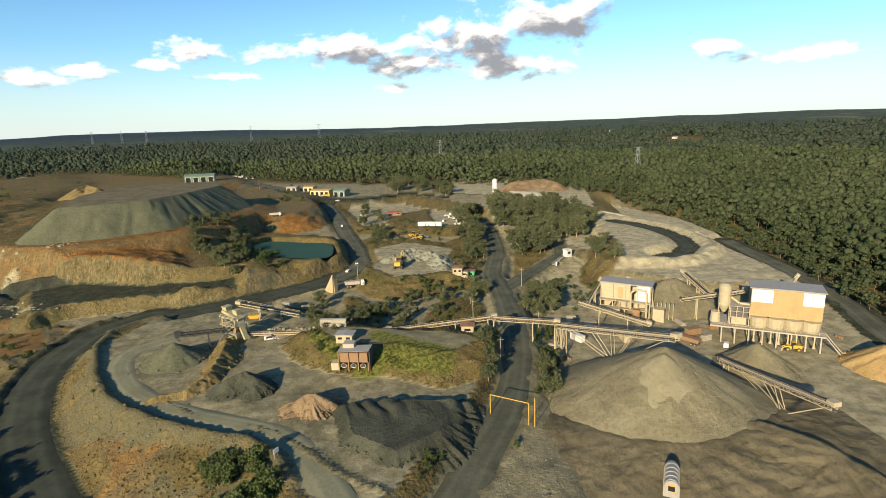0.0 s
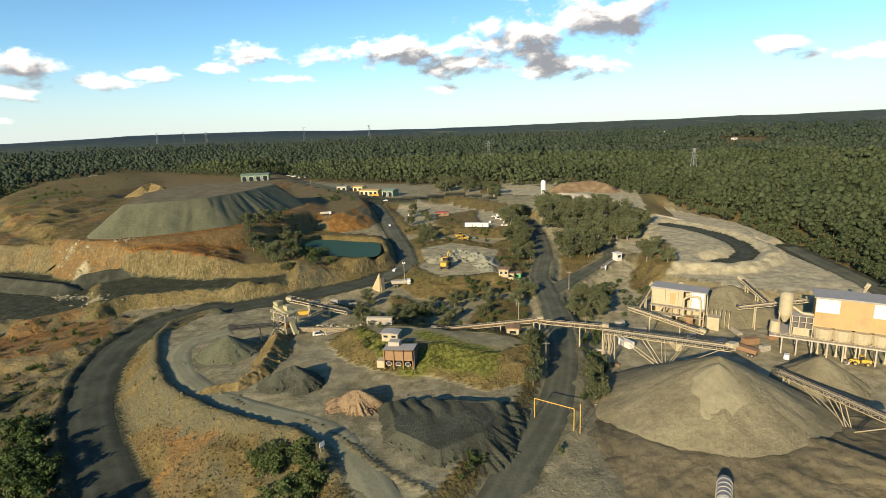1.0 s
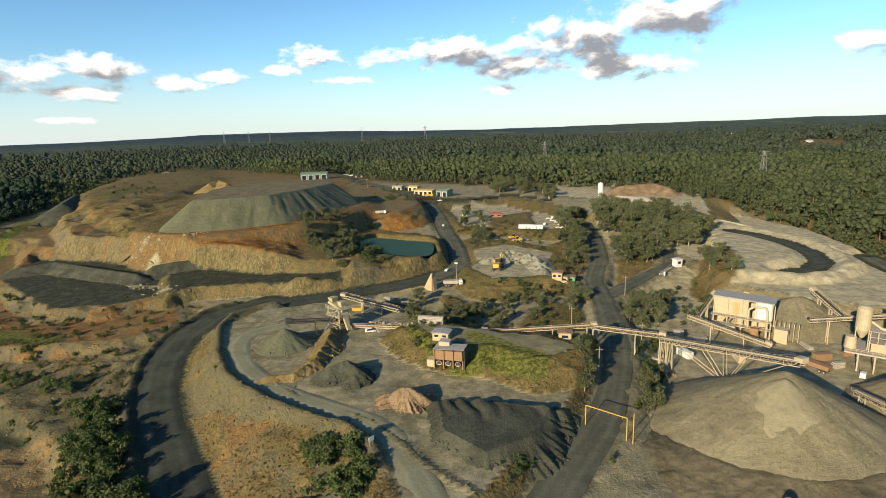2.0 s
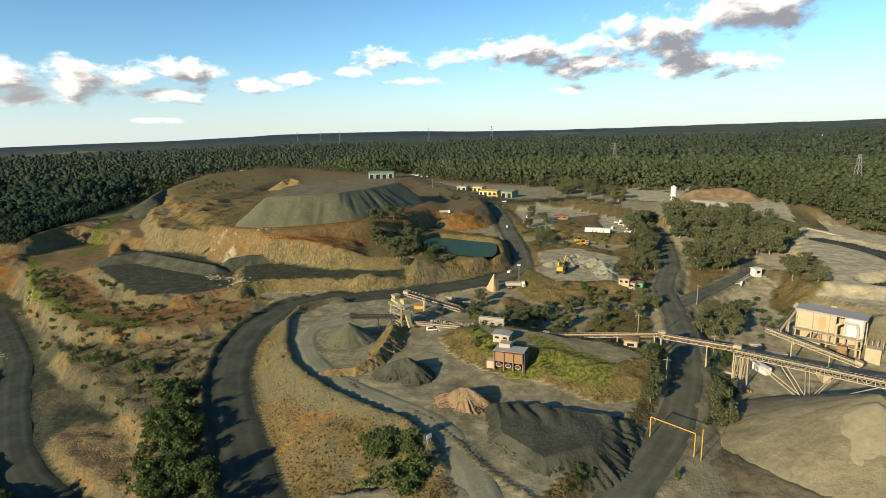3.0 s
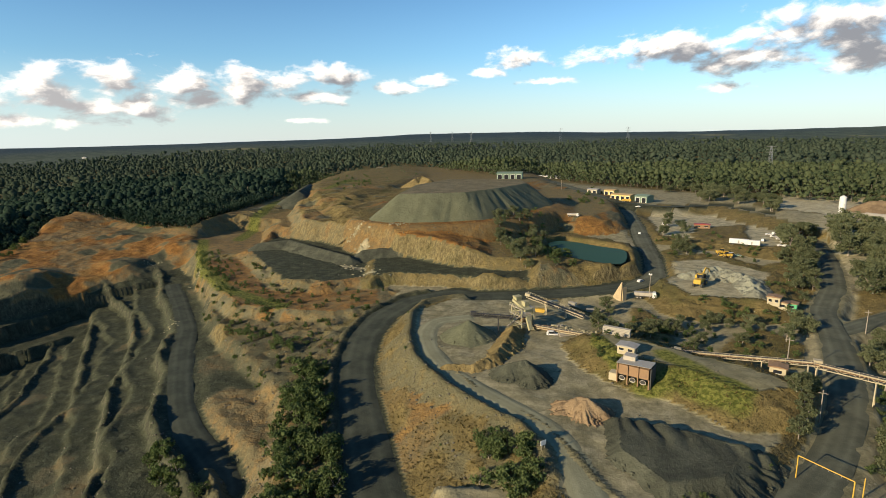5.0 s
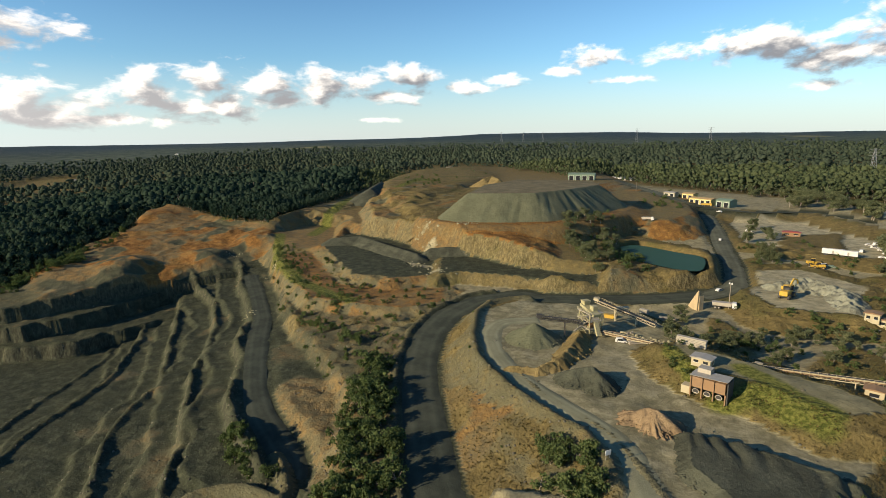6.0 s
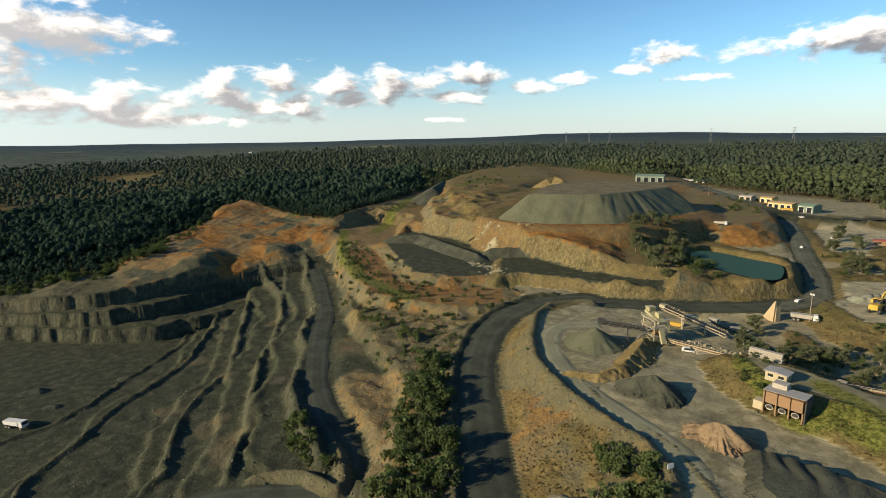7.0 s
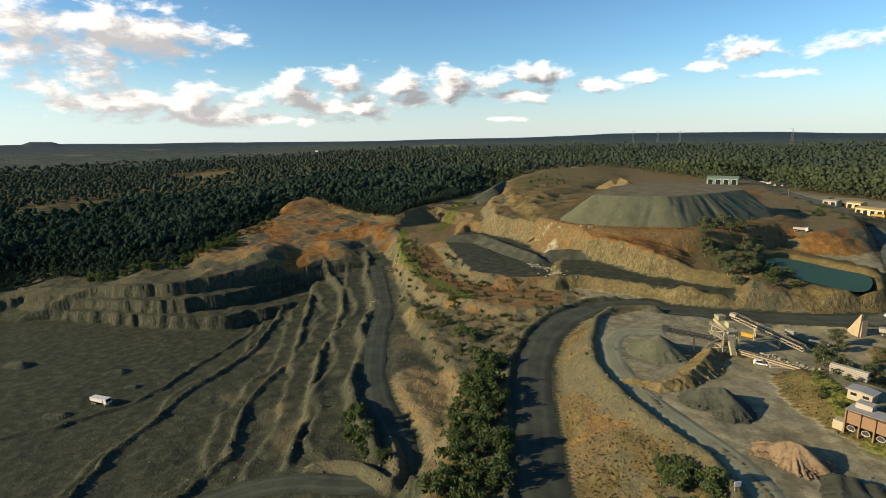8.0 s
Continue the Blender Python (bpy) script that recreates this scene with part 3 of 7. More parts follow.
def base_height(X, Y):
    r = np.hypot(X, Y)
    az = np.degrees(np.arctan2(X, Y))
    h = 4 + 14 * smooth((r - 250) / 450) * smooth((az + 75) / 40) * smooth((60 - az) / 40)
    h = h + 55 * smooth((r - 700) / 4300) + 8 * vnoise(X, Y, 420, 3) * smooth((r - 450) / 500)
    h = h - 30 * smooth((-66 - az) / 24) * smooth((900 - r) / 450)
    h = h - 26 * smooth((-60 - az) / 20) * smooth((r - 550) / 500) * smooth((4200 - r) / 2000)
    h = h + 20 * smooth((r - 1850) / 250)
    # distant ridges
    h = h + 17 * smooth(1.9 - np.abs(az + 87.5) / 0.75) * smooth((r - 3900) / 400)
    h = h + 9 * smooth((az - 5) / 35) * smooth((r - 1500) / 2400)
    h = h + 26 * np.exp(-((az + 26) / 13) ** 2) * smooth((r - 3000) / 1200)
    h = h + 14 * np.exp(-((X - 624) ** 2 + (Y - 1380) ** 2) / 130 ** 2)
    return h + 9 * vnoise(X, Y, 900, 3, 3) * smooth((r - 1400) / 1200)


def height(X, Y, kinds=False):
    h = base_height(X, Y)
    wob = 2.2 * vnoise(X, Y, 14, 3, 1) + 0.9 * vnoise(X, Y, 4.5, 2, 23)
    bumps = 0.5 * vnoise(X, Y, 6, 4, 21) + 0.8 * (1 - 2.4 * np.abs(vnoise(X, Y, 9, 3, 22)))
    K = np.zeros(X.shape + (4,))

    def paint(w, col):
        K[:] = K * (1 - w[..., None]) + w[..., None] * np.array((*col, 0.0)[:4])
    GR, CL, DK, GY, MIX, PL = (1, 0, 0), (0, 1, 0), (0, 0, 1), (0, 0, 0), (0.5, 0.45, 0), (0, 0, 0, 1)

    def zone(pts, z, fall, col=None, slope_col=None, warp=1.0):
        nonlocal h
        d = sdist(X, Y, pts) + wob * warp
        w = np.clip(1 - d / fall, 0, 1)
        if slope_col is not None:
            on = ((w > 0) & (w < 1)).astype(float)
            paint(on, slope_col)
            if slope_col[1] > 0.25:
                paint(on * smooth((vnoise(X, Y, 16, 3, 46) - 0.15) / 0.3), (0.25, 0.6, 0.15))
                paint(on * smooth((vnoise(X, Y, 11, 3, 47) - 0.2) / 0.2), (0.15, 0.2, 0.5))
        if col is not None:
            paint((w >= 1).astype(float), col)
        h = h * (1 - w) + (z + 0.25 * vnoise(X, Y, 9, 2, 5)) * w + 1.8 * bumps * np.minimum(w, 1 - w) * 2 * min(1, fall / 8)

    # the whole cleared ground
    d = sdist(X, Y, QUARRY) + wob
    w = smooth(1 - d / 30)
    r = np.hypot(X, Y)
    east = smooth((X - 22) / 16) * np.maximum(smooth((330 - r) / 60), smooth((X - 95) / 20) * smooth((560 - r) / 120))
    west = smooth((-62 - np.degrees(np.arctan2(X, Y))) / 9) * (X < -150)
    h = h * (1 - w) + w * ((-12 - 13 * smooth((-76 - np.degrees(np.arctan2(X, Y))) / 12)) * west + (1 - west) * (3 + 17 * smooth((r - 230) / 330)) * (1 - east) + 0.6 * east + (0.6 - 0.35 * east) * vnoise(X, Y, 20, 3, 2))
    paint(np.ones(X.shape), GR)
    paint(np.clip(1 - d / 12, 0, 1), MIX)
    paint((d < -6).astype(float), (0.28, 0.08, 0, 0.4))
    right = smooth((X - 30) / 20) * (d < -4)
    paint(right, (0.05, 0.02, 0.0, 0.55))
    # haul road windrow, left of the road
    zone(TERRACE, 9, 9, PL, (0.3, 0.3, 0, 0.3))
    zone(FLAT_HIGH, 13, 10, PL, PL)
    zone(YARD_FAR, 15, 20, PL, (0.7, 0.2, 0, 0.5))
    zone(YARD_BACK, 13, 22, (0.1, 0, 0, 0.7), GR)
    zone(YARD_MID, 10, 18, (0.1, 0, 0, 0.6), GR)
    zone(SHELF, 16, 26, (0.5, 0.5, 0), (0.55, 0.4, 0))
    zone(BENCH_MID, 24, 10, (0.45, 0.5, 0), (0.25, 0.3, 0.25))
    zone(SHOULDER, 17, 26, (0.6, 0.35, 0), (0.6, 0.35, 0))
    zone(BENCH_TOP, 29, 16, (0.55, 0.45, 0), (0.5, 0.5, 0))
    zone(HILL, 33, 18, (0.9, 0.2, 0), (0.6, 0.5, 0))
    foot = np.clip(1 - (sdist(X, Y, MOUND) - 27 - 0.5 * np.abs(wob)) / 15, 0, 1)
    paint((foot > 0) * 0.9, (0.1, 0.9, 0))
    h = h * (1 - foot) + 29 * foot
    up = smooth((h - 21) / 4) * (X < -60) * (X > -480) * (Y < 560)
    h = h + up * 1.5 * vnoise(X, Y, 13, 4, 26) * (1 - foot) + up * (1 - foot) * 1.6 * (0.7 - 2.2 * np.abs(vnoise(X, Y, 22, 3, 41)))
    paint(up * smooth((vnoise(X, Y, 40, 3, 27) + 0.05) / 0.25), (0.3, 0.6, 0))
    paint(up * smooth((vnoise(X, Y, 30, 3, 29) + 0.12) / 0.25), (1, 0.1, 0))
    paint(up * smooth((vnoise(X, Y, 24, 3, 42) - 0.3) / 0.2), (0.1, 0.1, 0.6))
    paint(np.clip(1 - (sdist(X, Y, ORANGE) + 2 * wob) / 6, 0, 1), CL)
    zone(ORANGE_CUT, 24, 22, (0.55, 0.4, 0), (0.25, 0.8, 0))
    zone(POND_RIM, 15.5, 14, GR, GR)
    zone(BASIN, 11.5, 4, DK, GR, 0.2)
    rough = 0.5 * vnoise(X, Y, 7, 4, 8) + 0.35 * vnoise(X, Y, 2.6, 2, 9) + 0.9 * (0.8 - 2.2 * np.abs(vnoise(X, Y, 10, 3, 38)))
    dh, zh = line_dist(X, Y, HAUL)
    pit = -side_dist(X, Y, PIT_RIM) + wob
    low = -9 - 0.02 * np.clip(pit, 0, 400)
    # scrubby slope between the haul road and the pit
    ins = ((sdist(X, Y, SCRUB) < 0) | ((sdist(X, Y, SCRUB) < 9) & (pit > -9) & (X < -95))) & (pit < 4)
    dr, dp = np.maximum(dh - 8, 0), np.maximum(-pit, 0)
    f = dr / (dr + dp + 0.01)
    f = 0.38 * f + 0.62 * np.clip(1 - dp / 4.5, 0, 1)
    h = np.where(ins, (zh - 0.4) * (1 - f) - 9 * f + (1.2 + 0.6 * np.sin(dr / 9)) * rough * np.clip(dr / 5, 0, 1), h)
    patch = smooth((vnoise(X, Y, 30, 3, 12) + 0.35) / 0.5)
    paint(ins * 1.0, (0.25, 0.25, 0.6))
    paint(ins * patch, (0.25, 0.36, 0.42))
    paint(ins * smooth((vnoise(X, Y, 18, 3, 43) - 0.15) / 0.25), (0.65, 0.3, 0.1))
    paint(ins * smooth((vnoise(X, Y, 14, 3, 44) - 0.2) / 0.2), (0.1, 0.2, 0.75))
    # benches of the pit, each with a broken windrow along its edge
    hp = low
    lip = 0.8 + 0.6 * vnoise(X, Y, 9, 3, 13)
    for pts, drop, wide, berm, gap in ((EDGE_A, 8, 3.2, 2.6, 15), (EDGE_B, 7, 2.6, 2.0, 13), (EDGE_C, 7, 2.4, 1.8, 11), (EDGE_D, 6, 2.2, 1.7, 9), (EDGE_E, 6, 2.2, 1.5, 9)):
        e = -side_dist(X, Y, pts) + 0.75 * wob + 1.1 * vnoise(X, Y, 7, 2, 51)
        crag = 0.7 * vnoise(X, Y, 3.2, 2, 52)
        hp = hp - 0.72 * drop * np.clip((e + crag) / wide, 0, 1) + berm * lip * np.exp(-((e + 1.2) / 1.25) ** 2)
        e = e - gap - 4 * vnoise(X, Y, 25, 2, 14)
        hp = hp - 0.28 * drop * np.clip(e / 1.8, 0, 1) + 0.45 * berm * np.clip(lip - 0.5, 0, 1) * np.exp(-((e + 0.8) / 1.0) ** 2)
    hp = np.maximum(hp, -40) + 0.4 * rough * np.clip((hp + 41) / 3, 0.2, 1)
    for pts in (WALL_3, WALL_2, WALL_1):
        e = -side_dist(X, Y, pts) + 0.35 * wob + 2.6 * (0.5 - 1.6 * np.abs(vnoise(X, Y, 9, 3, 28))) + 3.5 * np.clip(vnoise(X, Y, 20, 2, 53) - 0.35, 0, 1)
        z = line_dist(X, Y, pts)[1]
        up = np.clip(e / 1.8, 0, 1) * smooth((-230 - X) / 25)
        hp = np.maximum(hp, -40 * (1 - up) + (z + 0.02 * np.clip(e, 0, 60)) * up + 0.5 * rough * np.clip(e / 3, 0, 1))
    wp = np.clip((pit + 2) / 4, 0, 1) * (X < -60) * (r > 60)
    far = smooth(1 - (sdist(X, Y, QUARRY) + 4) / 14)
    wp = wp * far
    h = h * (1 - wp) + np.minimum(hp, 0) * wp
    paint(wp, (0.0, 0.04, 0.86))
    # floor darker still: the pit's shade put into the colour
    paint(wp * (hp < -37), (0, 0, 0.92))
    paint(wp * (hp > -36) * smooth((vnoise(X, Y, 22, 3, 24) - 0.22) / 0.3), (0.08, 0.28, 0.55))
    zone(SUB_BENCH, 4, 6, (0.1, 0.62, 0.3), (0.35, 0.3, 0.3))
    zone(NOSE, 6, 14, (0.35, 0.5, 0), (0.45, 0.45, 0))
    zone(BENCH_LEFT, 8.8, 9, DK, (0.4, 0.3, 0.3))
    zone(BENCH_LOW, 10.9, 5.5, DK, (0.7, 0.2, 0))
    raised = 29 * foot + h * (1 - foot)
    paint((raised > h + 0.3) * 1.0, (0.35, 0.6, 0))
    h = np.maximum(h, raised)
    d = sdist(X, Y, HILLSIDE) + 0.6 * wob
    near = d < 60
    acc, tot = np.zeros(X.shape), np.zeros(X.shape)
    for px, py, pz in HILLSIDE_Z:
        q = 1 / ((X - px) ** 2 + (Y - py) ** 2 + 60) ** 1.6
        acc, tot = acc + q * pz, tot + q
    w = np.clip(1 - d / np.where(X + 400 > 0.5 * (Y - 150), 7, 26), 0, 1) * near
    ledge = 0.9 * (0.6 - 2.0 * np.abs(vnoise(X, Y, 17, 3, 54)))
    h = h * (1 - w) + (acc / tot + 0.5 * rough + ledge) * w
    paint((w > 0.6) * 1.0, (0.25, 0.5, 0.25))
    paint((w > 0.6) * smooth((vnoise(X, Y, 24, 3, 39) - 0.0) / 0.25), (0.0, 0.95, 0.05))
    paint((w > 0.6) * smooth((vnoise(X, Y, 19, 3, 55) - 0.1) / 0.25), (0.05, 0.15, 0.65))
    paint((w > 0.3) * smooth((120 - Y) / 30), (0.3, 0.15, 0.65))
    paint((np.hypot(X + 566, Y - 262) < 20) * 1.0, (0.3, 0.7, 0, 0.4))
    # bank from the haul road up to the pad
    db = np.maximum(sdist(X, Y, PAD), 0)
    f = dr / (dr + db + 0.01)
    ins = (sdist(X, Y, BANK) < 0) & (db > 0)
    h = np.where(ins, (zh - 0.4) * (1 - f) + 7.2 * f + 0.8 * rough * np.clip(dr / 4, 0, 1) * np.clip(db / 3, 0, 1), h)
    # the stockpile pad and its bank
    keep = h.copy()
    zone(PAD, 6.6, 10, (0, 0, 0.1, 0.3), GR, 0.5)
    h = np.where(ins, keep, h)
    paint(ins * 1.0, GR)
    paint(ins * smooth((vnoise(X, Y, 22, 3, 15) - 0.1) / 0.3), (0.6, 0.5, 0))
    paint(ins * smooth((vnoise(X, Y, 13, 3, 59) - 0.15) / 0.2), (0.45, 0.1, 0.4))
    paint(ins * smooth((vnoise(X, Y, 17, 3, 60) - 0.25) / 0.2), (0.35, 0.6, 0))
    bare = np.hypot((X - BARE[0][0]) / 7.0, (Y - BARE[0][1]) / 12.0) + 0.35 * vnoise(X, Y, 7, 3, 45)
    paint(ins * smooth((1.15 - bare) / 0.4), (0.5, 0.5, 0, 0.3))
    paint(((db > -3) & (db + (db == 0) < 9) & (sdist(X, Y, PAD) > -3) & (X > -55) & (Y < 215)) * 1.0, (0.7, 0.4, 0))
    zone(KNOLL, 13, 13, GY, GR, 1.0)
    def road(pts, half, fall, col=DK):
        nonlocal h
        d, z = line_dist(X, Y, pts)
        w = smooth(1 - (d - half) / fall)
        h = h * (1 - w) + (z - 0.25) * w
        paint((d < half + 1).astype(float), col)
    for pts in GRASS:
        w = smooth(1 - (sdist(X, Y, pts) + 1.5 * wob) / 4)
        paint(w, (0.85, 0.2, 0))
        h = h + w * (0.7 + 0.9 * vnoise(X, Y, 8, 3, 58))
    d = sdist(X, Y, EARTH_FACE) + wob
    w = smooth(1 - d / 4)
    paint(w, (0.3, 0.4, 0.3))
    h = h + w * (0.9 * rough + 0.35 * vnoise(X + 0.6 * Y, (Y - 0.6 * X) * 0.35, 5, 3, 57))
    for ox, oy in OUTCROPS[:6]:
        paint(0.75 * smooth((5 - np.hypot(X - ox, Y - oy) + 2 * wob) / 5), (0.0, 0.0, 0.0, 1.0))
    road(HAUL, 7.5, 6)
    road(NORTH, 6, 6)
    road(SIDE, 5, 8)
    road(GATE, 5.6, 5, (0, 0, 0.2))
    road(SPUR, 4.8, 5, (0, 0, 0.2))
    road(LOOP_ROAD, 5, 5, (0, 0, 0, 0.3))
    road(PERIM, 7, 8)
    road(RAMP, 5, 8)
    road(PIT_ROAD, 5.5, 5, (0, 0, 0.9))
    for pts, top, fall in ((RIM, 0.5, 0.8), (RIM_INNER, -0.45, 0.6), (PIT_BERM, -0.4, 0.9)):
        d, z = line_dist(X, Y, pts)
        crest = z + top + 0.25 * vnoise(X, Y, 6, 2, 56) - fall * np.abs(d + 0.25 * wob)
        paint((crest > h) * 0.9, (0.35, 0.15, 0.5) if pts is RIM else (0.3, 0.15, 0.45))
        h = np.where(d < 5, np.maximum(h, crest), h)
    sh = -side_dist(X, Y, HAUL)
    edge = np.exp(-((sh + 9.2) / 1.3) ** 2) * (X < -62) * (Y < 235) * (0.8 + 0.4 * vnoise(X, Y, 5, 2, 17))
    h = h + 2.0 * edge
    paint(np.clip(edge, 0, 1), (0.2, 0.1, 0.6))
    h = h + 0.35 * vnoise(X, Y, 6, 3, 6) * np.clip((dh - 8) / 4, 0, 1)
    return (h, K) if kinds else h


def axis(lo, hi, step, far):
    mid = list(np.arange(lo, hi, step))
    a, s = [mid[-1]], step
    while a[-1] < far:
        s *= 1.095
        a.append(a[-1] + s)
    b, s = [mid[0]], step
    while b[-1] > -far:
        s *= 1.095
        b.append(b[-1] - s)
    return np.array(b[:0:-1] + mid + a[1:])


def grid_mesh(name, V, nx, ny, keep=None):
    idx = np.arange(nx * ny).reshape(ny, nx)
    q = np.stack([idx[:-1, :-1], idx[:-1, 1:], idx[1:, 1:], idx[1:, :-1]], -1).reshape(-1, 4)
    if keep is not None:
        q = q[keep]
        used = np.unique(q)
        remap = np.full(nx * ny, -1)
        remap[used] = np.arange(len(used))
        q, V = remap[q], V[used]
    me = bpy.data.meshes.new(name)
    fill(me, V, q)
    return me


def fill(me, V, F):
    n = F.shape[1]
    me.vertices.add(len(V))
    me.vertices.foreach_set("co", np.ascontiguousarray(V, np.float32).ravel())
    me.loops.add(F.size)
    me.loops.foreach_set("vertex_index", np.ascontiguousarray(F, np.int32).ravel())
    me.polygons.add(len(F))
    me.polygons.foreach_set("loop_start", np.arange(0, F.size, n, dtype=np.int32))
    me.update(calc_edges=True)


def smooth_shade(me, on=True):
    me.polygons.foreach_set("use_smooth", np.full(len(me.polygons), on))


SHEET = {}


def on_sheet(X, Y, kinds=False):
    """Height of the finished ground sheet, between its corners."""
    xs, ys, Z = SHEET["x"], SHEET["y"], SHEET["z"]
    i = np.clip(np.searchsorted(xs, X) - 1, 0, len(xs) - 2)
    j = np.clip(np.searchsorted(ys, Y) - 1, 0, len(ys) - 2)
    u, v = (X - xs[i]) / (xs[i + 1] - xs[i]), (Y - ys[j]) / (ys[j + 1] - ys[j])
    h = (Z[j, i] * (1 - u) + Z[j, i + 1] * u) * (1 - v) + (Z[j + 1, i] * (1 - u) + Z[j + 1, i + 1] * u) * v
    return (h, SHEET["k"][j, i]) if kinds else h


def build_ground():
    xs, ys = axis(-600, 190, 1.25, 4700), axis(-10, 390, 1.25, 4700)
    X, Y = np.meshgrid(xs, ys)
    Z, K = height(X, Y, True)
    SHEET.update(x=xs, y=ys, z=Z, k=K)
    me = grid_mesh("ground", np.stack([X, Y, Z], -1).reshape(-1, 3), len(xs), len(ys))
    smooth_shade(me)
    col = me.color_attributes.new("kind", "FLOAT_COLOR", "POINT")
    col.data.foreach_set("color", K.astype(np.float32).ravel())
    lush = np.zeros(X.shape)
    for pts, wide in GREENS:
        lush = np.maximum(lush, np.clip(1.2 - line_dist(X, Y, pts)[0] / wide, 0, 1))
    col = me.color_attributes.new("green", "FLOAT_COLOR", "POINT")
    col.data.foreach_set("color", np.repeat(lush.reshape(-1, 1), 4, 1).astype(np.float32).ravel())
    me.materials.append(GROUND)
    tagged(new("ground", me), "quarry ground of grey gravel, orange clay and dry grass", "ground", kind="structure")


def ribbon(name, pts, half, mat, label, lift=0.05):
    P = np.array(pts, float)
    seg = np.hypot(*np.diff(P[:, :2], axis=0).T)
    s = np.concatenate([[0], np.cumsum(seg)])
    u = np.linspace(0, s[-1], int(s[-1] / 2.5) + 2)
    c = np.stack([np.interp(u, s, P[:, k]) for k in range(3)], 1)
    for _ in range(6):
        c[1:-1] = (c[:-2] + 2 * c[1:-1] + c[2:]) / 4
    t = np.gradient(c[:, :2], axis=0)
    t /= np.linalg.norm(t, axis=1)[:, None]
    nrm = np.stack([t[:, 1], -t[:, 0]], 1)
    k = np.linspace(-1, 1, 9)
    wid = half * (1 + 0.06 * np.sin(u / 17.0))
    V = np.zeros((len(u), 9, 3))
    V[..., :2] = c[:, None, :2] + nrm[:, None] * (k[None, :, None] * wid[:, None, None])
    V[..., 2] = c[:, 2:3] + lift - 0.28 * np.abs(k) ** 4
    me = grid_mesh(name, V.reshape(-1, 3), 9, len(u))
    smooth_shade(me)
    wear = np.tile([0, 0.1, 0.9, 0.15, 0.35, 0.1, 0.8, 0.05, 0], len(u))
    me.color_attributes.new("wear", "FLOAT_COLOR", "POINT").data.foreach_set("color", np.repeat(wear, 4).astype(np.float32))
    me.materials.append(mat)
    return tagged(new(name, me), label, "road", kind="structure")


build_ground()
ribbon("haul_road", HAUL, 7, ROAD, "dark wet gravel haul road curving along the pit")
ribbon("access_road", NORTH, 5.6, GATE_ROAD, "dark sealed access road climbing to the sheds")
ribbon("shed_road", SIDE, 4.5, ROAD, "dark access road past the sheds")
ribbon("gate_road", GATE, 5.2, GATE_ROAD, "dark gravel road passing under the height gauge")
ribbon("pad_road", LOOP_ROAD, 4.2, YARD_ROAD, "smooth olive grey road looping round the stockpile pad")
ribbon("perimeter_road", PERIM, 5.0, GATE_ROAD, "dark perimeter track along the forest edge")
ribbon("ramp_road", RAMP, 4.0, ROAD, "dark ramp across the pale terrace")
ribbon("pit_road", PIT_ROAD, 5.0, ROAD, "dark gravel ramp road curving down into the pit")
ribbon("spur_road", SPUR, 4.2, GATE_ROAD, "dark spur road to the weighbridge")


# ---- heaps of stone ----
def ico():
    bm = bmesh.new()
    bmesh.ops.create_icosphere(bm, subdivisions=1, radius=1)
    V = np.array([v.co[:] for v in bm.verts])
    F = np.array([[v.index for v in f.verts] for f in bm.faces if f.calc_center_median().z > -0.6])
    bm.free()
    return V, F


ICO_V, ICO_F = ico()
rng = np.random.RandomState(11)


def blobs(C, R, jit=0.25):
    """Rough lumps at centres C with radii R (n, 3)."""
    n = len(C)
    s = 1 + jit * rng.uniform(-1, 1, (n, len(ICO_V), 1))
    V = C[:, None] + ICO_V[None] * R[:, None] * s
    F = ICO_F[None] + (np.arange(n) * len(ICO_V))[:, None, None]
    return V.reshape(-1, 3), F.reshape(-1, 3)


def thing(name, label, category, m, group=""):
    ob = new(name)
    ob.matrix_world = m
    return tagged(ob, label, category, group)


def joined(name, sets, mats):
    me = bpy.data.meshes.new(name)
    V = np.concatenate([s[0] for s in sets])
    off = np.cumsum([0] + [len(s[0]) for s in sets])
    F = np.concatenate([s[1] + o for s, o in zip(sets, off)])
    fill(me, V, F)
    mi = np.concatenate([np.full(len(s[1]), i) for i, s in enumerate(sets)]).astype(np.int32)
    for m in mats:
        me.materials.append(m)
    me.polygons.foreach_set("material_index", mi)
    return me


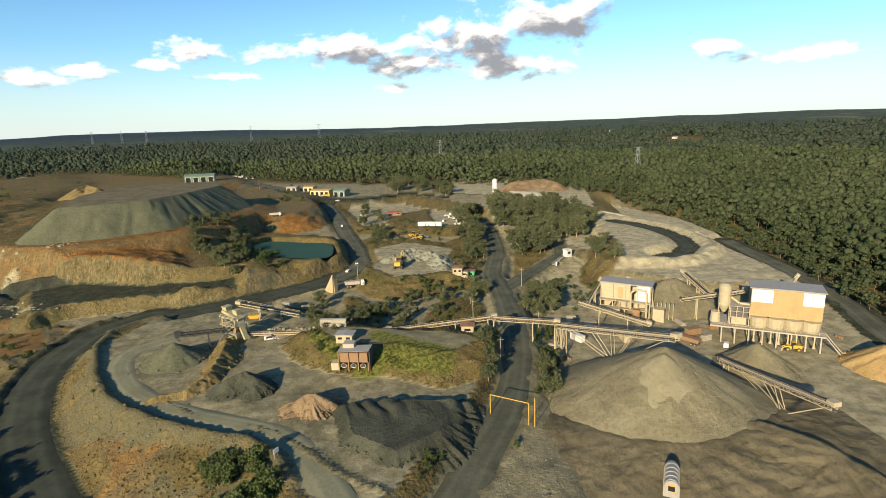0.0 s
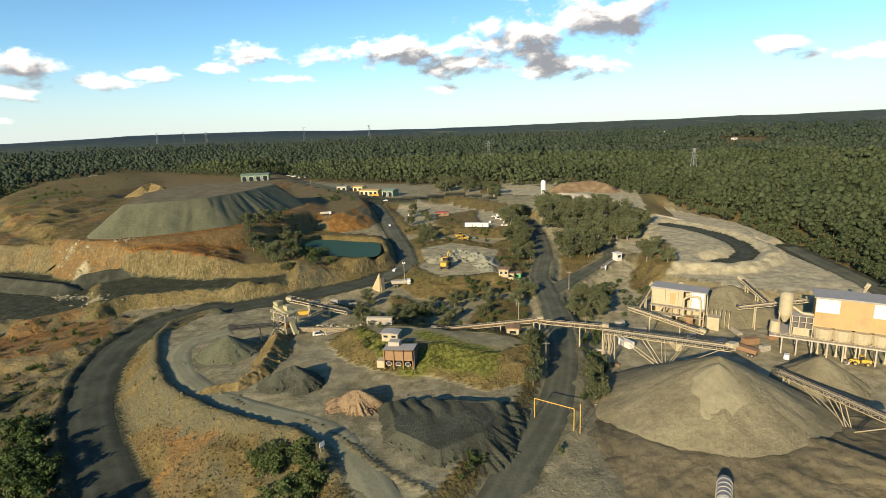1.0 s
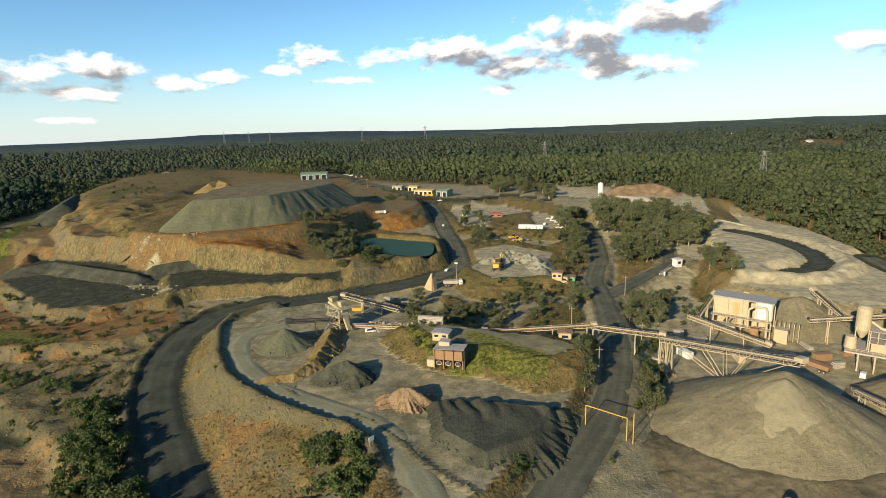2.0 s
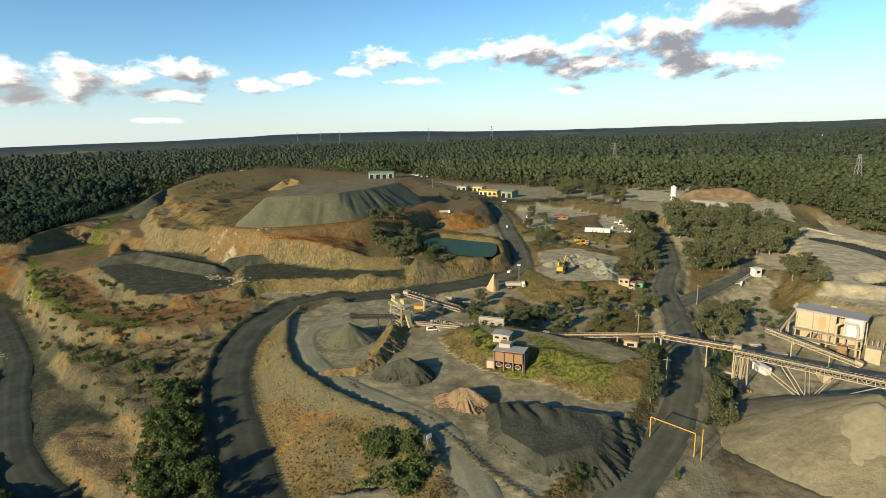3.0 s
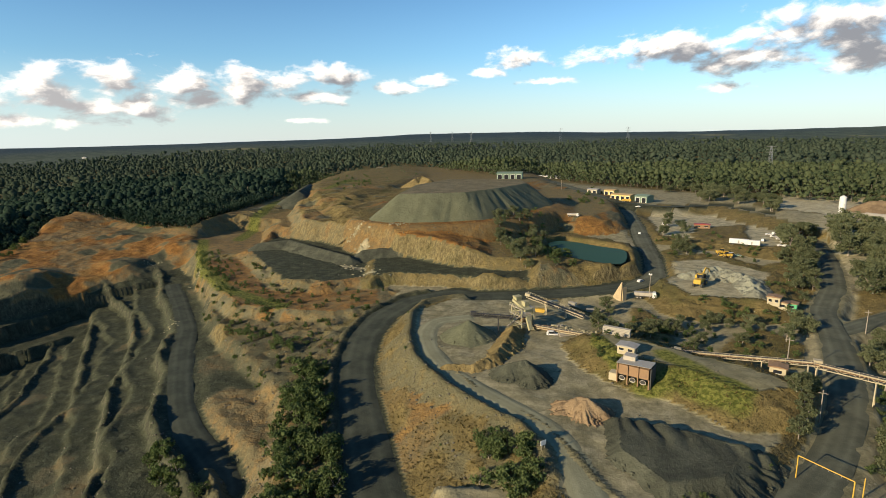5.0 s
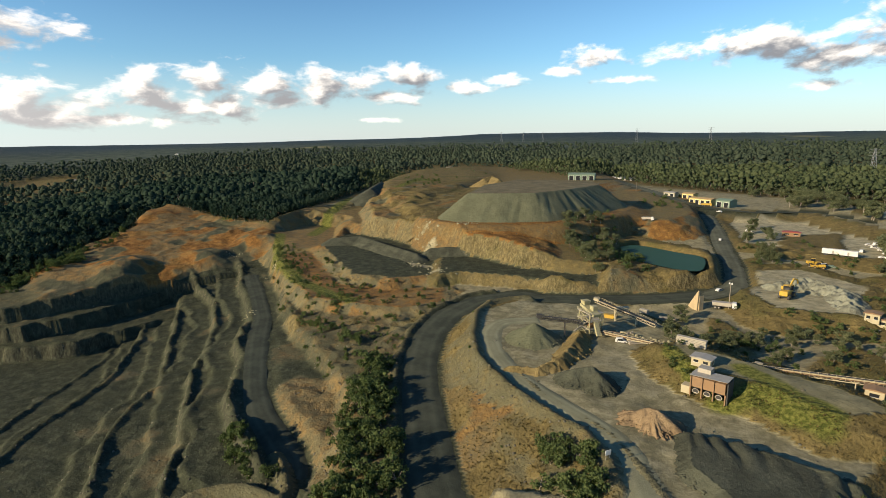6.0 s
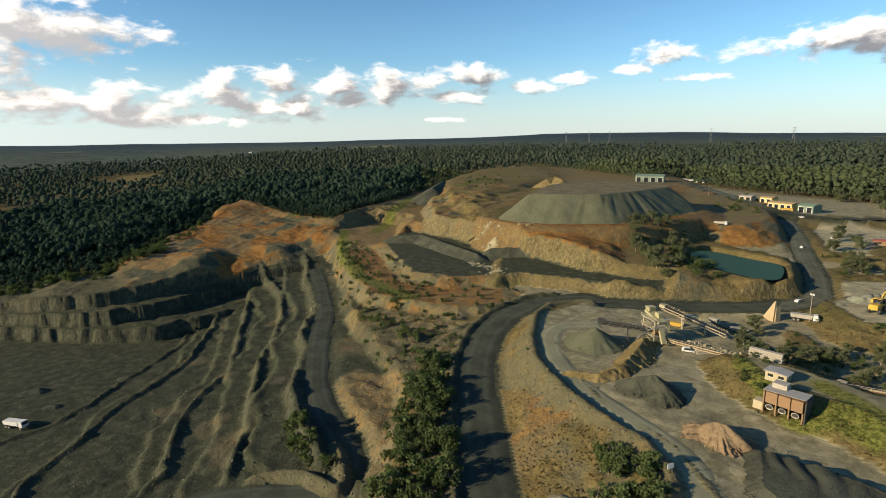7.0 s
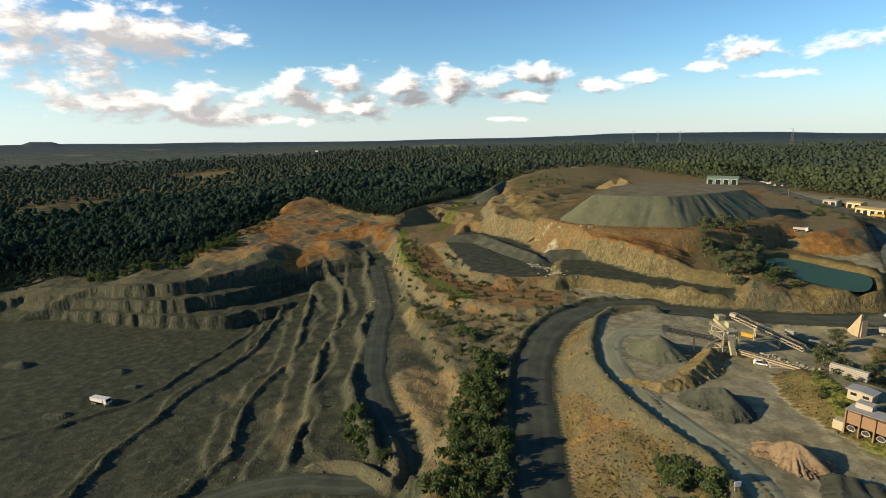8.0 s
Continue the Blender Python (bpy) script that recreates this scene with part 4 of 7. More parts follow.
def heap(name, crest, slope, mat, label, res=0.8, gully=0.5, base=None, seed=0, flat=0.0, closed=False, reach=None, rows=None, back=None, furrow=6, lump=0.0, stones=160, cap=None):
    """A heap below a crest line (x, y, z), falling at that slope to the ground."""
    zt = max(p[2] for p in crest)
    reach = reach or (zt + 12) / slope
    xs = [p[0] for p in crest]
    ys = [p[1] for p in crest]
    ax, ay = np.arange(min(xs) - reach, max(xs) + reach, res), np.arange(min(ys) - reach, max(ys) + reach, res)
    X, Y = np.meshgrid(ax, ay)
    d, z = line_dist(X, Y, crest, closed)
    if closed:
        ins = inside(X, Y, crest)
        d = np.where(ins, 0, d)
        z = np.where(ins, np.mean([p[2] for p in crest]), z)
    cx, cy = np.mean(xs), np.mean(ys)
    ang = np.arctan2(Y - cy, X - cx)
    g = vnoise(ang * furrow + 40, d * 0.04 + 3, 0.9, 2, seed) * np.clip(d / 5, 0, 1) * gully
    fall = slope if back is None else np.where(side_dist(X, Y, crest) > 0, back, slope)
    Z = z - fall * np.maximum(d - flat, 0) + g + (0.3 * vnoise(X, Y, 5, 3, seed) + 0.16 * vnoise(X, Y, 1.7, 2, seed + 1)) * np.clip(d / 2, 0.15, 1)
    Z = Z + lump * (0.7 - 2.4 * np.abs(vnoise(X, Y, 4.0, 4, seed + 7)))
    if rows:
        u = X * math.cos(rows[0]) + Y * math.sin(rows[0]) + 3 * vnoise(X, Y, 12, 2, seed + 3)
        Z = Z + rows[2] * (np.abs(np.sin(u * math.pi / rows[1])) - 0.6) * smooth(0.5 + vnoise(X, Y, 18, 2, seed + 5) * 1.6)
    G = on_sheet(X, Y)
    ok = Z > G - 0.6
    keep = (ok[:-1, :-1] | ok[:-1, 1:] | ok[1:, 1:] | ok[1:, :-1]).ravel()
    Z = np.maximum(Z, G - 0.5)
    top = thing(name, label, "stockpile", pose(cx, cy, float(G.mean())))
    P = np.stack([X - cx, Y - cy, Z - float(G.mean())], -1).reshape(-1, 3)
    level = (ins[:-1, :-1] & ins[1:, 1:]).ravel() if closed else np.zeros(keep.shape, bool)
    for part_name, pick in (("flank", keep & ~level), ("top_surface", keep & level)):
        if pick.any():
            me = grid_mesh(part_name, P, len(ax), len(ay), pick)
            smooth_shade(me)
            me.materials.append(cap or mat if part_name == "top_surface" else mat)
            new(part_name, me).parent = top
    toe = np.flatnonzero(((Z - G > -0.2) & (Z - G < 1.0)).ravel())
    if len(toe) and stones:
        r = np.random.RandomState(seed + 90)
        toe = r.choice(toe, min(stones, len(toe)), replace=False)
        size = 0.15 + 0.45 * r.uniform(0, 1, len(toe)) ** 3
        C = P[toe] + r.uniform(-0.5, 0.5, (len(toe), 3)) * (res, res, 0)
        ob = new("toe_stones", joined("toe_stones", [blobs(C, np.stack([size, size * 0.8, size * 0.6], 1), 0.35)], [mat]))
        ob.parent = top
        tagged(ob, "coarse stones rolled to the foot of the heap", kind="stuff")
    return top


heap("flat_topped_stockpile", MOUND, 0.78, AGG_GREY, "huge flat-topped stockpile of grey crushed stone", 0.9, 0.9, closed=True, reach=25, furrow=10, cap=SOIL)
heap("cone_stockpile", [(64.8, 147.3, 19.3), (65.0, 147.0, 19.5)], 0.53, AGG_BROWN, "tall cone of pale brown crushed stone under a conveyor", 0.7, 0.22, reach=40)
heap("cone_stockpile", [(63.2, 143.5, 18.9), (63.3, 143.3, 19.0)], 0.66, AGG_PALE, "fresh pale slip of crushed stone on the tall cone", 0.5, 0.05, reach=24, seed=17)
heap("cone_stockpile", [(106.2, 169.1, 9.5), (106.4, 168.8, 9.6)], 0.66, AGG_BROWN, "small cone of pale crushed stone below the screening plant", 0.7, 0.4)
heap("cone_stockpile", [(-97.0, 180.1, 13.5), (-96.7, 180.0, 13.6)], 0.62, AGG_GREY, "grey cone of fine stone at the crusher belt", 0.7, 0.3)


# ---- building blocks ----
def bm_box(bm, c, size, rz=0.0, taper=1.0):
    """A box with its base centre at c."""
    sx, sy, sz = (v / 2 for v in size)
    R = Matrix.Rotation(rz, 3, "Z")
    vs = []
    for k, t in ((0, 1.0), (2 * sz, taper)):
        for x, y in ((-1, -1), (1, -1), (1, 1), (-1, 1)):
            vs.append(bm.verts.new(Vector(c) + R @ Vector((x * sx * t, y * sy * t, k))))
    for f in ((3, 2, 1, 0), (4, 5, 6, 7), (0, 1, 5, 4), (1, 2, 6, 5), (2, 3, 7, 6), (3, 0, 4, 7)):
        bm.faces.new([vs[i] for i in f])


def bm_beam(bm, a, b, w=0.25, h=None):
    a, b, h = Vector(a), Vector(b), h or w
    d = (b - a).normalized()
    s = d.cross(Vector((0, 0, 1)))
    s = s.normalized() if s.length > 1e-3 else Vector((1, 0, 0))
    u = s.cross(d)
    vs = [bm.verts.new(p + s * i * w / 2 + u * j * h / 2) for p in (a, b) for i, j in ((-1, -1), (1, -1), (1, 1), (-1, 1))]
    for f in ((3, 2, 1, 0), (4, 5, 6, 7), (0, 1, 5, 4), (1, 2, 6, 5), (2, 3, 7, 6), (3, 0, 4, 7)):
        bm.faces.new([vs[i] for i in f])


def bm_tube(bm, a, b, r0, r1=None, n=12, caps=True):
    a, b, r1 = Vector(a), Vector(b), r0 if r1 is None else r1
    d = (b - a).normalized()
    s = d.cross(Vector((0, 0, 1)))
    s = s.normalized() if s.length > 1e-3 else Vector((1, 0, 0))
    u = s.cross(d)
    rings = [[bm.verts.new(p + (s * math.cos(6.2832 * k / n) + u * math.sin(6.2832 * k / n)) * r) for k in range(n)] for p, r in ((a, r0), (b, r1))]
    for k in range(n):
        bm.faces.new((rings[0][k], rings[0][(k + 1) % n], rings[1][(k + 1) % n], rings[1][k]))
    if caps:
        bm.faces.new(rings[0][::-1]), bm.faces.new(rings[1])


def bm_prism(bm, pts, y0, y1):
    """An outline in x and z, drawn out from y0 to y1."""
    a = [bm.verts.new((x, y0, z)) for x, z in pts]
    b = [bm.verts.new((x, y1, z)) for x, z in pts]
    n = len(pts)
    bm.faces.new(a), bm.faces.new(b[::-1])
    for k in range(n):
        bm.faces.new((a[(k + 1) % n], a[k], b[k], b[(k + 1) % n]))


def part(name, bm, mat, parent=None, label="", bevel=0.0):
    bmesh.ops.recalc_face_normals(bm, faces=bm.faces)
    if bevel:
        bmesh.ops.bevel(bm, geom=bm.edges[:], offset=bevel, segments=1, affect="EDGES")
    me = bpy.data.meshes.new(name)
    bm.to_mesh(me)
    bm.free()
    me.materials.append(mat)
    ob = new(name, me)
    ob.parent = parent
    return tagged(ob, label)


def ground_z(x, y):
    return float(on_sheet(np.array([x], float), np.array([y], float))[0])


def at_ground(x, y, turn=0.0, sink=0.05):
    return pose(x, y, ground_z(x, y) - sink, 0, 0, turn)


def each(name, shape, mat, parent, label="", bevel=0.0):
    bm = bmesh.new()
    shape(bm)
    return part(name, bm, mat, parent, label, bevel)


# ---- conveyors ----
def conveyor(label, a, b, width=1.6, depth=1.5, trestles=(), frame=None, struts=(), truss=None, group="belt conveyors"):
    """A trussed belt conveyor from a to b. trestles: shares of its length that stand on the ground."""
    a, b = Vector(a), Vector(b)
    frame, truss = frame or STEEL, truss or CREAM
    top = thing("belt_conveyor", label, "conveyor", Matrix.Translation(a), group)
    d = b - a
    L = d.length
    e = d.normalized()
    s = e.cross(Vector((0, 0, 1))).normalized() * (width / 2)
    down = Vector((0, 0, -depth))
    n = max(3, int(L / 2.2))
    for side in (-1, 1):
        def lattice(bm):
            o = s * side
            bm_beam(bm, o, o + d, 0.22)
            bm_beam(bm, o + down, o + down + d, 0.22)
            for k in range(n + 1):
                p = d * (k / n) + o
                bm_beam(bm, p, p + down, 0.12)
                if k < n:
                    bm_beam(bm, p + down * (k % 2), d * ((k + 1) / n) + o + down * ((k + 1) % 2), 0.12)
        each("truss", lattice, truss, top)
    each("belt", lambda bm: (bm_beam(bm, Vector((0, 0, 0.28)), d + Vector((0, 0, 0.28)), width * 0.8, 0.12),
                             bm_beam(bm, Vector((0, 0, -depth * 0.7)), d + Vector((0, 0, -depth * 0.7)), width * 0.8, 0.06)), DARKSTEEL, top, "dark rubber belt")

    def idlers(bm):
        for k in range(n * 2):
            p = d * ((k + 0.5) / (2 * n)) + Vector((0, 0, 0.14))
            bm_beam(bm, p - s, p + s, 0.14)
    tagged(each("idler_frame", idlers, frame, top), kind="stuff")

    def rail(bm):
        o = s * 1.9
        for k in range(n + 1):
            p = d * (k / n) + o
            bm_beam(bm, p + Vector((0, 0, -0.2)), p + Vector((0, 0, 1.0)), 0.07)
        for zz in (0.5, 1.0):
            bm_beam(bm, o + Vector((0, 0, zz)), o + d + Vector((0, 0, zz)), 0.07)
    each("handrail", rail, truss, top)
    each("walkway", lambda bm: bm_beam(bm, s * 1.45 + Vector((0, 0, -0.2)), s * 1.45 + d + Vector((0, 0, -0.2)), width * 0.45, 0.08), frame, top)
    for p in (Vector(), d):
        each("pulley", lambda bm: bm_tube(bm, p - s * 1.1, p + s * 1.1, 0.5), DARKSTEEL, top)
    each("head_cover", lambda bm: bm_beam(bm, d - e * 1.6 + Vector((0, 0, 0.3)), d + e * 0.7 + Vector((0, 0, 0.1)), width * 1.25, 1.3), truss, top)
    for share, spread in trestles:
        p = d * share
        g = ground_z(a.x + p.x, a.y + p.y) - a.z - 0.3
        for side in (-1, 1):
            foot = Vector((p.x, p.y, g)) + s * side * spread
            each("leg", lambda bm: bm_beam(bm, p + s * side + down, foot, 0.3), truss, top)
        each("brace", lambda bm: (bm_beam(bm, p + s + down, Vector((p.x, p.y, g)) - s * spread, 0.14), bm_beam(bm, p - s + down, Vector((p.x, p.y, g)) + s * spread, 0.14)), truss, top)
    for share, foot in struts:
        p = d * share + down
        f = Vector(foot) - a
        f.z = ground_z(foot[0], foot[1]) - a.z + 2.0
        for side in (-0.8, 0.8):
            each("strut", lambda bm: bm_beam(bm, p + s * side, f + s * side, 0.2), truss, top)
    return top


C1A, C1B = (42.0, 187.7, 12.0), (68.5, 146.8, 22.6)
foot1 = (58.8, 172.9, 0)
conveyor("cream trussed stacker conveyor over the tall gravel cone", C1A, C1B, 2.0, 1.7, [(0.02, 1.4), (0.08, 1.4)], struts=[(0.13, foot1), (0.36, foot1), (0.52, foot1), (0.68, foot1), (0.93, foot1)])


def stub_legs(label, foot, h):
    top = thing("stacker_footing", label, "footing", at_ground(foot[0], foot[1]))
    for x in (-1.4, 1.4):
        each("pier", lambda bm: bm_box(bm, (x, 0, 0), (0.8, 0.8, h)), CREAM, top)
    each("crossbeam", lambda bm: bm_box(bm, (0, 0, h), (4.2, 0.5, 0.4)), CREAM, top)


stub_legs("cream steel footing below the stacker conveyor", foot1, 2.0)
conveyor("long trussed conveyor crossing over the gate road", (18.9, 194.9, 13.0), (42.7, 187.9, 13.0), 1.6, 1.3, [(0.02, 1.6), (0.62, 1.5), (0.95, 1.8)], frame=RUST)
conveyor("long low conveyor climbing past the huts", (-20.8, 195.0, 9.5), (19.9, 195.2, 13.3), 1.5, 1.1, [(0.3, 1.3), (0.62, 1.3), (0.93, 1.5)], frame=RUST)
conveyor("ground conveyor beside the crusher", (-76.8, 199.0, 8.6), (-20.9, 195.9, 9.4), 1.4, 0.8, [(0.2, 1.1), (0.5, 1.1), (0.8, 1.1)], frame=RUST)
C2A, C2B = (92.8, 165.7, 6.0), (100.1, 124.5, 11.5)
foot2 = (94.8, 135.6, 0)
conveyor("pale trussed stacker conveyor standing clear of the heaps", C2A, C2B, 1.9, 1.6, [(0.05, 1.2)], struts=[(0.22, foot2), (0.45, foot2), (0.55, foot2), (0.95, foot2)])
stub_legs("pale steel footing below the clear stacker", foot2, 2.0)
conveyor("inclined conveyor rising from the crusher to the surge pile", (-61.6, 218.3, 9.0), (-87.6, 218.8, 15.0), 1.4, 1.2, [(0.3, 1.3), (0.65, 1.3)])
conveyor("dark belt conveyor dropping grey stone on its cone", (-83.8, 193.3, 13.0), (-97.2, 184.0, 15.0), 1.3, 1.0, [(0.35, 1.2)], truss=DARKSTEEL)
conveyor("inclined conveyor into the cream crusher house", (68.4, 238.9, 3.0), (74.3, 239.7, 13.0), 1.6, 1.1, [(0.5, 1.2)])
conveyor("inclined conveyor into the cream crusher house", (74.5, 227.7, 3.0), (85.1, 234.7, 14.0), 1.6, 1.1, [(0.5, 1.2)])
conveyor("long pale gallery conveyor between crusher house and screens", (55.8, 209.5, 13.0), (81.8, 199.8, 6.0), 1.8, 1.2, [(0.3, 1.2), (0.7, 1.2)], frame=CREAM)
conveyor("inclined conveyor feeding the fines heap", (118.3, 225.6, 8.0), (112.7, 240.8, 15.0), 1.5, 1.1, [(0.4, 1.2), (0.75, 1.2)])
conveyor("level gallery conveyor to the screening plant", (101.5, 216.8, 10.0), (127.5, 213.5, 14.0), 1.6, 1.2, [(0.25, 1.2), (0.6, 1.2)])
conveyor("steep discharge conveyor behind the screening plant", (139.4, 205.4, 16.0), (141.7, 204.0, 22.0), 1.5, 1.1, [(0.4, 1.2)])


# ---- screening plant ----
def screening_plant():
    p0, p1 = Vector((115.3, 189.9, 0)), Vector((135.6, 179.7, 0))
    ax = (p1 - p0)
    L = ax.length
    turn = math.degrees(math.atan2(ax.y, ax.x))
    top = thing("screening_plant", "tan clad screening plant with white end panels above cream bins", "plant", at_ground(p0.x, p0.y, turn))
    D, z0, z1 = 10.0, 7.6, 21.8
    # clad upper storey with an overhanging roof
    each("cladding", lambda bm: bm_box(bm, (L / 2, D / 2, z0 + 2.2), (L, D, z1 - z0 - 2.2)), TAN, top, "tan sheet cladding", 0.05)
    for x, w in ((0.16 * L, 0.30 * L), (0.86 * L, 0.28 * L)):
        each("panel", lambda bm: bm_box(bm, (x, -0.12, z1 - 5.2), (w, 0.16, 4.9)), WHITE, top, "off-white upper cladding panel")
    for k in range(14):
        each("cladding_rib", lambda bm: bm_box(bm, ((k + 0.5) * L / 14, -0.06, z0 + 2.2), (0.14, 0.1, z1 - z0 - 7.6)), TAN, top)
    each("roof", lambda bm: bm_prism(bm, ((-0.6, z1), (L + 0.6, z1), (L + 0.6, z1 + 0.35), (L / 2, z1 + 0.6), (-0.6, z1 + 0.35)), -0.7, D + 0.7), ROOF, top, "dusty grey roof sheeting")
    each("deck", lambda bm: bm_box(bm, (L / 2 - 6, D / 2 - 1.5, z0 - 1.2), (L + 14, D + 4, 0.5)), STEEL, top)
    for k in range(4):
        x = (0.14 + 0.24 * k) * L

        def hopper(bm):
            bm_tube(bm, (x, 0.6, z0 - 0.2), (x, 0.6, z0 + 3.6), 2.9, 3.4, 16)
            bm_tube(bm, (x, 0.6, z0 - 2.4), (x, 0.6, z0 - 0.2), 0.6, 2.9, 16)
        b = each("bin", hopper, CREAM, top, "rounded cream storage bin")
        for dx in (-1.3, 1.3):
            each("chute", lambda bm: (bm_beam(bm, (x + dx, -1.5, z0 - 1.4), (x + dx, -1.5, z0 - 5.0), 0.45), bm_tube(bm, (x + dx, -1.5, z0 - 5.0), (x + dx, -1.5, z0 - 6.2), 0.35, 0.6, 8)), CREAM, b)
    for k in range(8):
        x = -9 + k * (L + 9) / 7
        for y in (-2.4, D - 1):
            each("column", lambda bm: bm_box(bm, (x, y, -0.5), (0.45, 0.45, z0 - 0.8)), STEEL, top)
        each("brace", lambda bm: bm_beam(bm, (x, -2.4, 0.4), (x, D - 1, z0 - 1.5), 0.2), STEEL, top)
    def rails(bm):
        for k in range(26):
            x = -12.5 + k * (L + 13) / 25
            bm_beam(bm, (x, -3.2, z0 - 0.7), (x, -3.2, z0 + 0.5), 0.09)
        for zz in (0.0, 0.5):
            bm_beam(bm, (-12.5, -3.2, z0 + zz), (L + 0.5, -3.2, z0 + zz), 0.09)
    each("handrail", rails, CREAM, top)
    # silo and open steelwork at one end
    def silo(bm):
        bm_tube(bm, (-8.6, 3, z0 + 6), (-8.6, 3, z0 + 13.5), 2.2, 2.2, 18)
        bm_tube(bm, (-8.6, 3, z0 + 3), (-8.6, 3, z0 + 6), 0.7, 2.2, 18)
        bm_tube(bm, (-8.6, 3, z0 + 13.5), (-8.6, 3, z0 + 14.3), 2.2, 1.0, 18)
    sl = each("silo", silo, CREAM, top, "cream dust silo with conical foot")
    for dx, dy in ((-1.8, -1.8), (1.8, -1.8), (1.8, 1.8), (-1.8, 1.8)):
        each("silo_leg", lambda bm: bm_beam(bm, (-8.6 + dx, 3 + dy, z0 - 0.8), (-8.6 + dx, 3 + dy, z0 + 7), 0.28), CREAM, sl)
    each("duct", lambda bm: (bm_tube(bm, (-6.4, 3, z0 + 9.0), (-3.5, 2, z0 + 7.2), 0.45), bm_tube(bm, (-3.5, 2, z0 + 7.2), (0.2, 2, z0 + 7.0), 0.45)), CREAM, top)
    for k in range(4):
        x = -6.4 + k * 2.1
        each("post", lambda bm: (bm_box(bm, (x, -0.5, z0 - 0.7), (0.25, 0.25, 7.4)), bm_box(bm, (x, 5, z0 - 0.7), (0.25, 0.25, 7.4))), CREAM, top)
    for zz in (2.4, 4.6, 6.6):
        each("floor_grating", lambda bm: bm_box(bm, (-3.3, 2.2, z0 + zz), (6.9, 6.2, 0.18)), STEEL, top)
    each("screen_box", lambda bm: bm_box(bm, (-3.4, 2.2, z0 - 0.6), (5.0, 4.4, 2.8)), CREAM, top, bevel=0.1)
    each("dust_bag", lambda bm: bm_tube(bm, (-11.4, 1.5, z0 - 0.8), (-11.4, 1.5, z0 + 3.4), 1.9, 1.6, 14), CREAM, top)
    # stair down at the far end
    def stair(bm):
        for k in range(16):
            t = k / 15
            bm_box(bm, (L + 1.2 + 5.0 * t, -1.2, (z0 - 1.0) * (1 - t)), (0.5, 1.6, 0.12))
        for y in (-2.0, -0.4):
            bm_beam(bm, (L + 1, y, z0 - 0.9), (L + 6.6, y, 0), 0.2)
            bm_beam(bm, (L + 1, y, z0 + 0.2), (L + 6.6, y, 1.1), 0.1)
    each("stair", stair, STEEL, top)


screening_plant()


def crusher_house():
    p0, p1 = Vector((70.7, 228.5, 0)), Vector((89.3, 218.4, 0))
    ax = p1 - p0
    L, turn = ax.length, math.degrees(math.atan2(ax.y, ax.x))
    top = thing("crusher_house", "cream crusher house of sheet metal with pipes and platforms", "plant", at_ground(p0.x, p0.y, turn))
    each("wall_back", lambda bm: bm_box(bm, (L / 2, 8, -0.5), (L, 0.3, 15)), CREAM, top)
    each("wall_end", lambda bm: bm_box(bm, (0.15, 4, -0.5), (0.3, 8, 15)), CREAM, top)
    each("wall_front", lambda bm: bm_box(bm, (L * 0.3, 0, 7.5), (L * 0.6, 0.3, 7)), CREAM, top)
    each("wall_front", lambda bm: bm_box(bm, (L * 0.86, 0, 6.5), (L * 0.28, 0.3, 8)), WHITE, top, "white front cladding")
    each("roof", lambda bm: bm_prism(bm, ((-0.5, 14.4), (L + 0.5, 14.4), (L + 0.5, 14.8), (-0.5, 15.2)), -0.6, 8.6), ROOF, top, "grey roof sheeting")
    each("door_panel", lambda bm: bm_box(bm, (L * 0.4, -0.2, 8.2), (2.2, 0.12, 5)), TAN, top, "tan door panel")
    for k in range(5):
        each("column", lambda bm: bm_box(bm, (0.3 + k * (L - 0.6) / 4, -0.6, -0.5), (0.4, 0.4, 15)), CREAM, top)
    for z in (4.0, 7.4):
        each("platform", lambda bm: bm_box(bm, (L / 2, -1.6, z), (L, 2.6, 0.2)), STEEL, top)
        def rails(bm):
            for k in range(13):
                bm_beam(bm, (k * L / 12, -2.8, z), (k * L / 12, -2.8, z + 1.1), 0.09)
            bm_beam(bm, (0, -2.8, z + 1.1), (L, -2.8, z + 1.1), 0.09)
        each("handrail", rails, CREAM, top)
    def pipe(bm):
        pts = [(L * 0.62, -1.5, 4), (L * 0.62, -1.5, 11.5), (L * 0.72, -1.5, 13), (L * 0.9, -1.5, 13), (L * 0.93, -1.5, 11), (L * 0.93, -1.5, 1)]
        for a, b in zip(pts, pts[1:]):
            bm_tube(bm, a, b, 0.45, n=10)
    each("dust_pipe", pipe, CREAM, top, "bent cream dust duct")
    each("crusher", lambda bm: (bm_tube(bm, (L * 0.75, -3, 0), (L * 0.75, -3, 3.5), 1.9, 1.5, 14), bm_box(bm, (L * 0.75, -3, 3.5), (3.2, 3.2, 1.4))), RUST, top, "rusty cone crusher", 0.0)
    each("screen_box", lambda bm: bm_box(bm, (L * 0.3, -4, 2.2), (6, 3, 2.4)), CREAM, top, bevel=0.1)
    each("motor_house", lambda bm: bm_box(bm, (L + 3.6, -1, -0.3), (4.5, 4, 6)), CREAM, top, "cream framed motor house", 0.08)
    for k in range(6):
        each("pipe_rack", lambda bm: (bm_beam(bm, (L + 1 + k * 1.6, 1.2, 0), (L + 1 + k * 1.6, 1.2, 7.2), 0.22), bm_beam(bm, (L + 1 + k * 1.6, 1.2, 7.2), (L + 1 + k * 1.6, 4.4, 7.2), 0.22)), CREAM, top)


crusher_house()


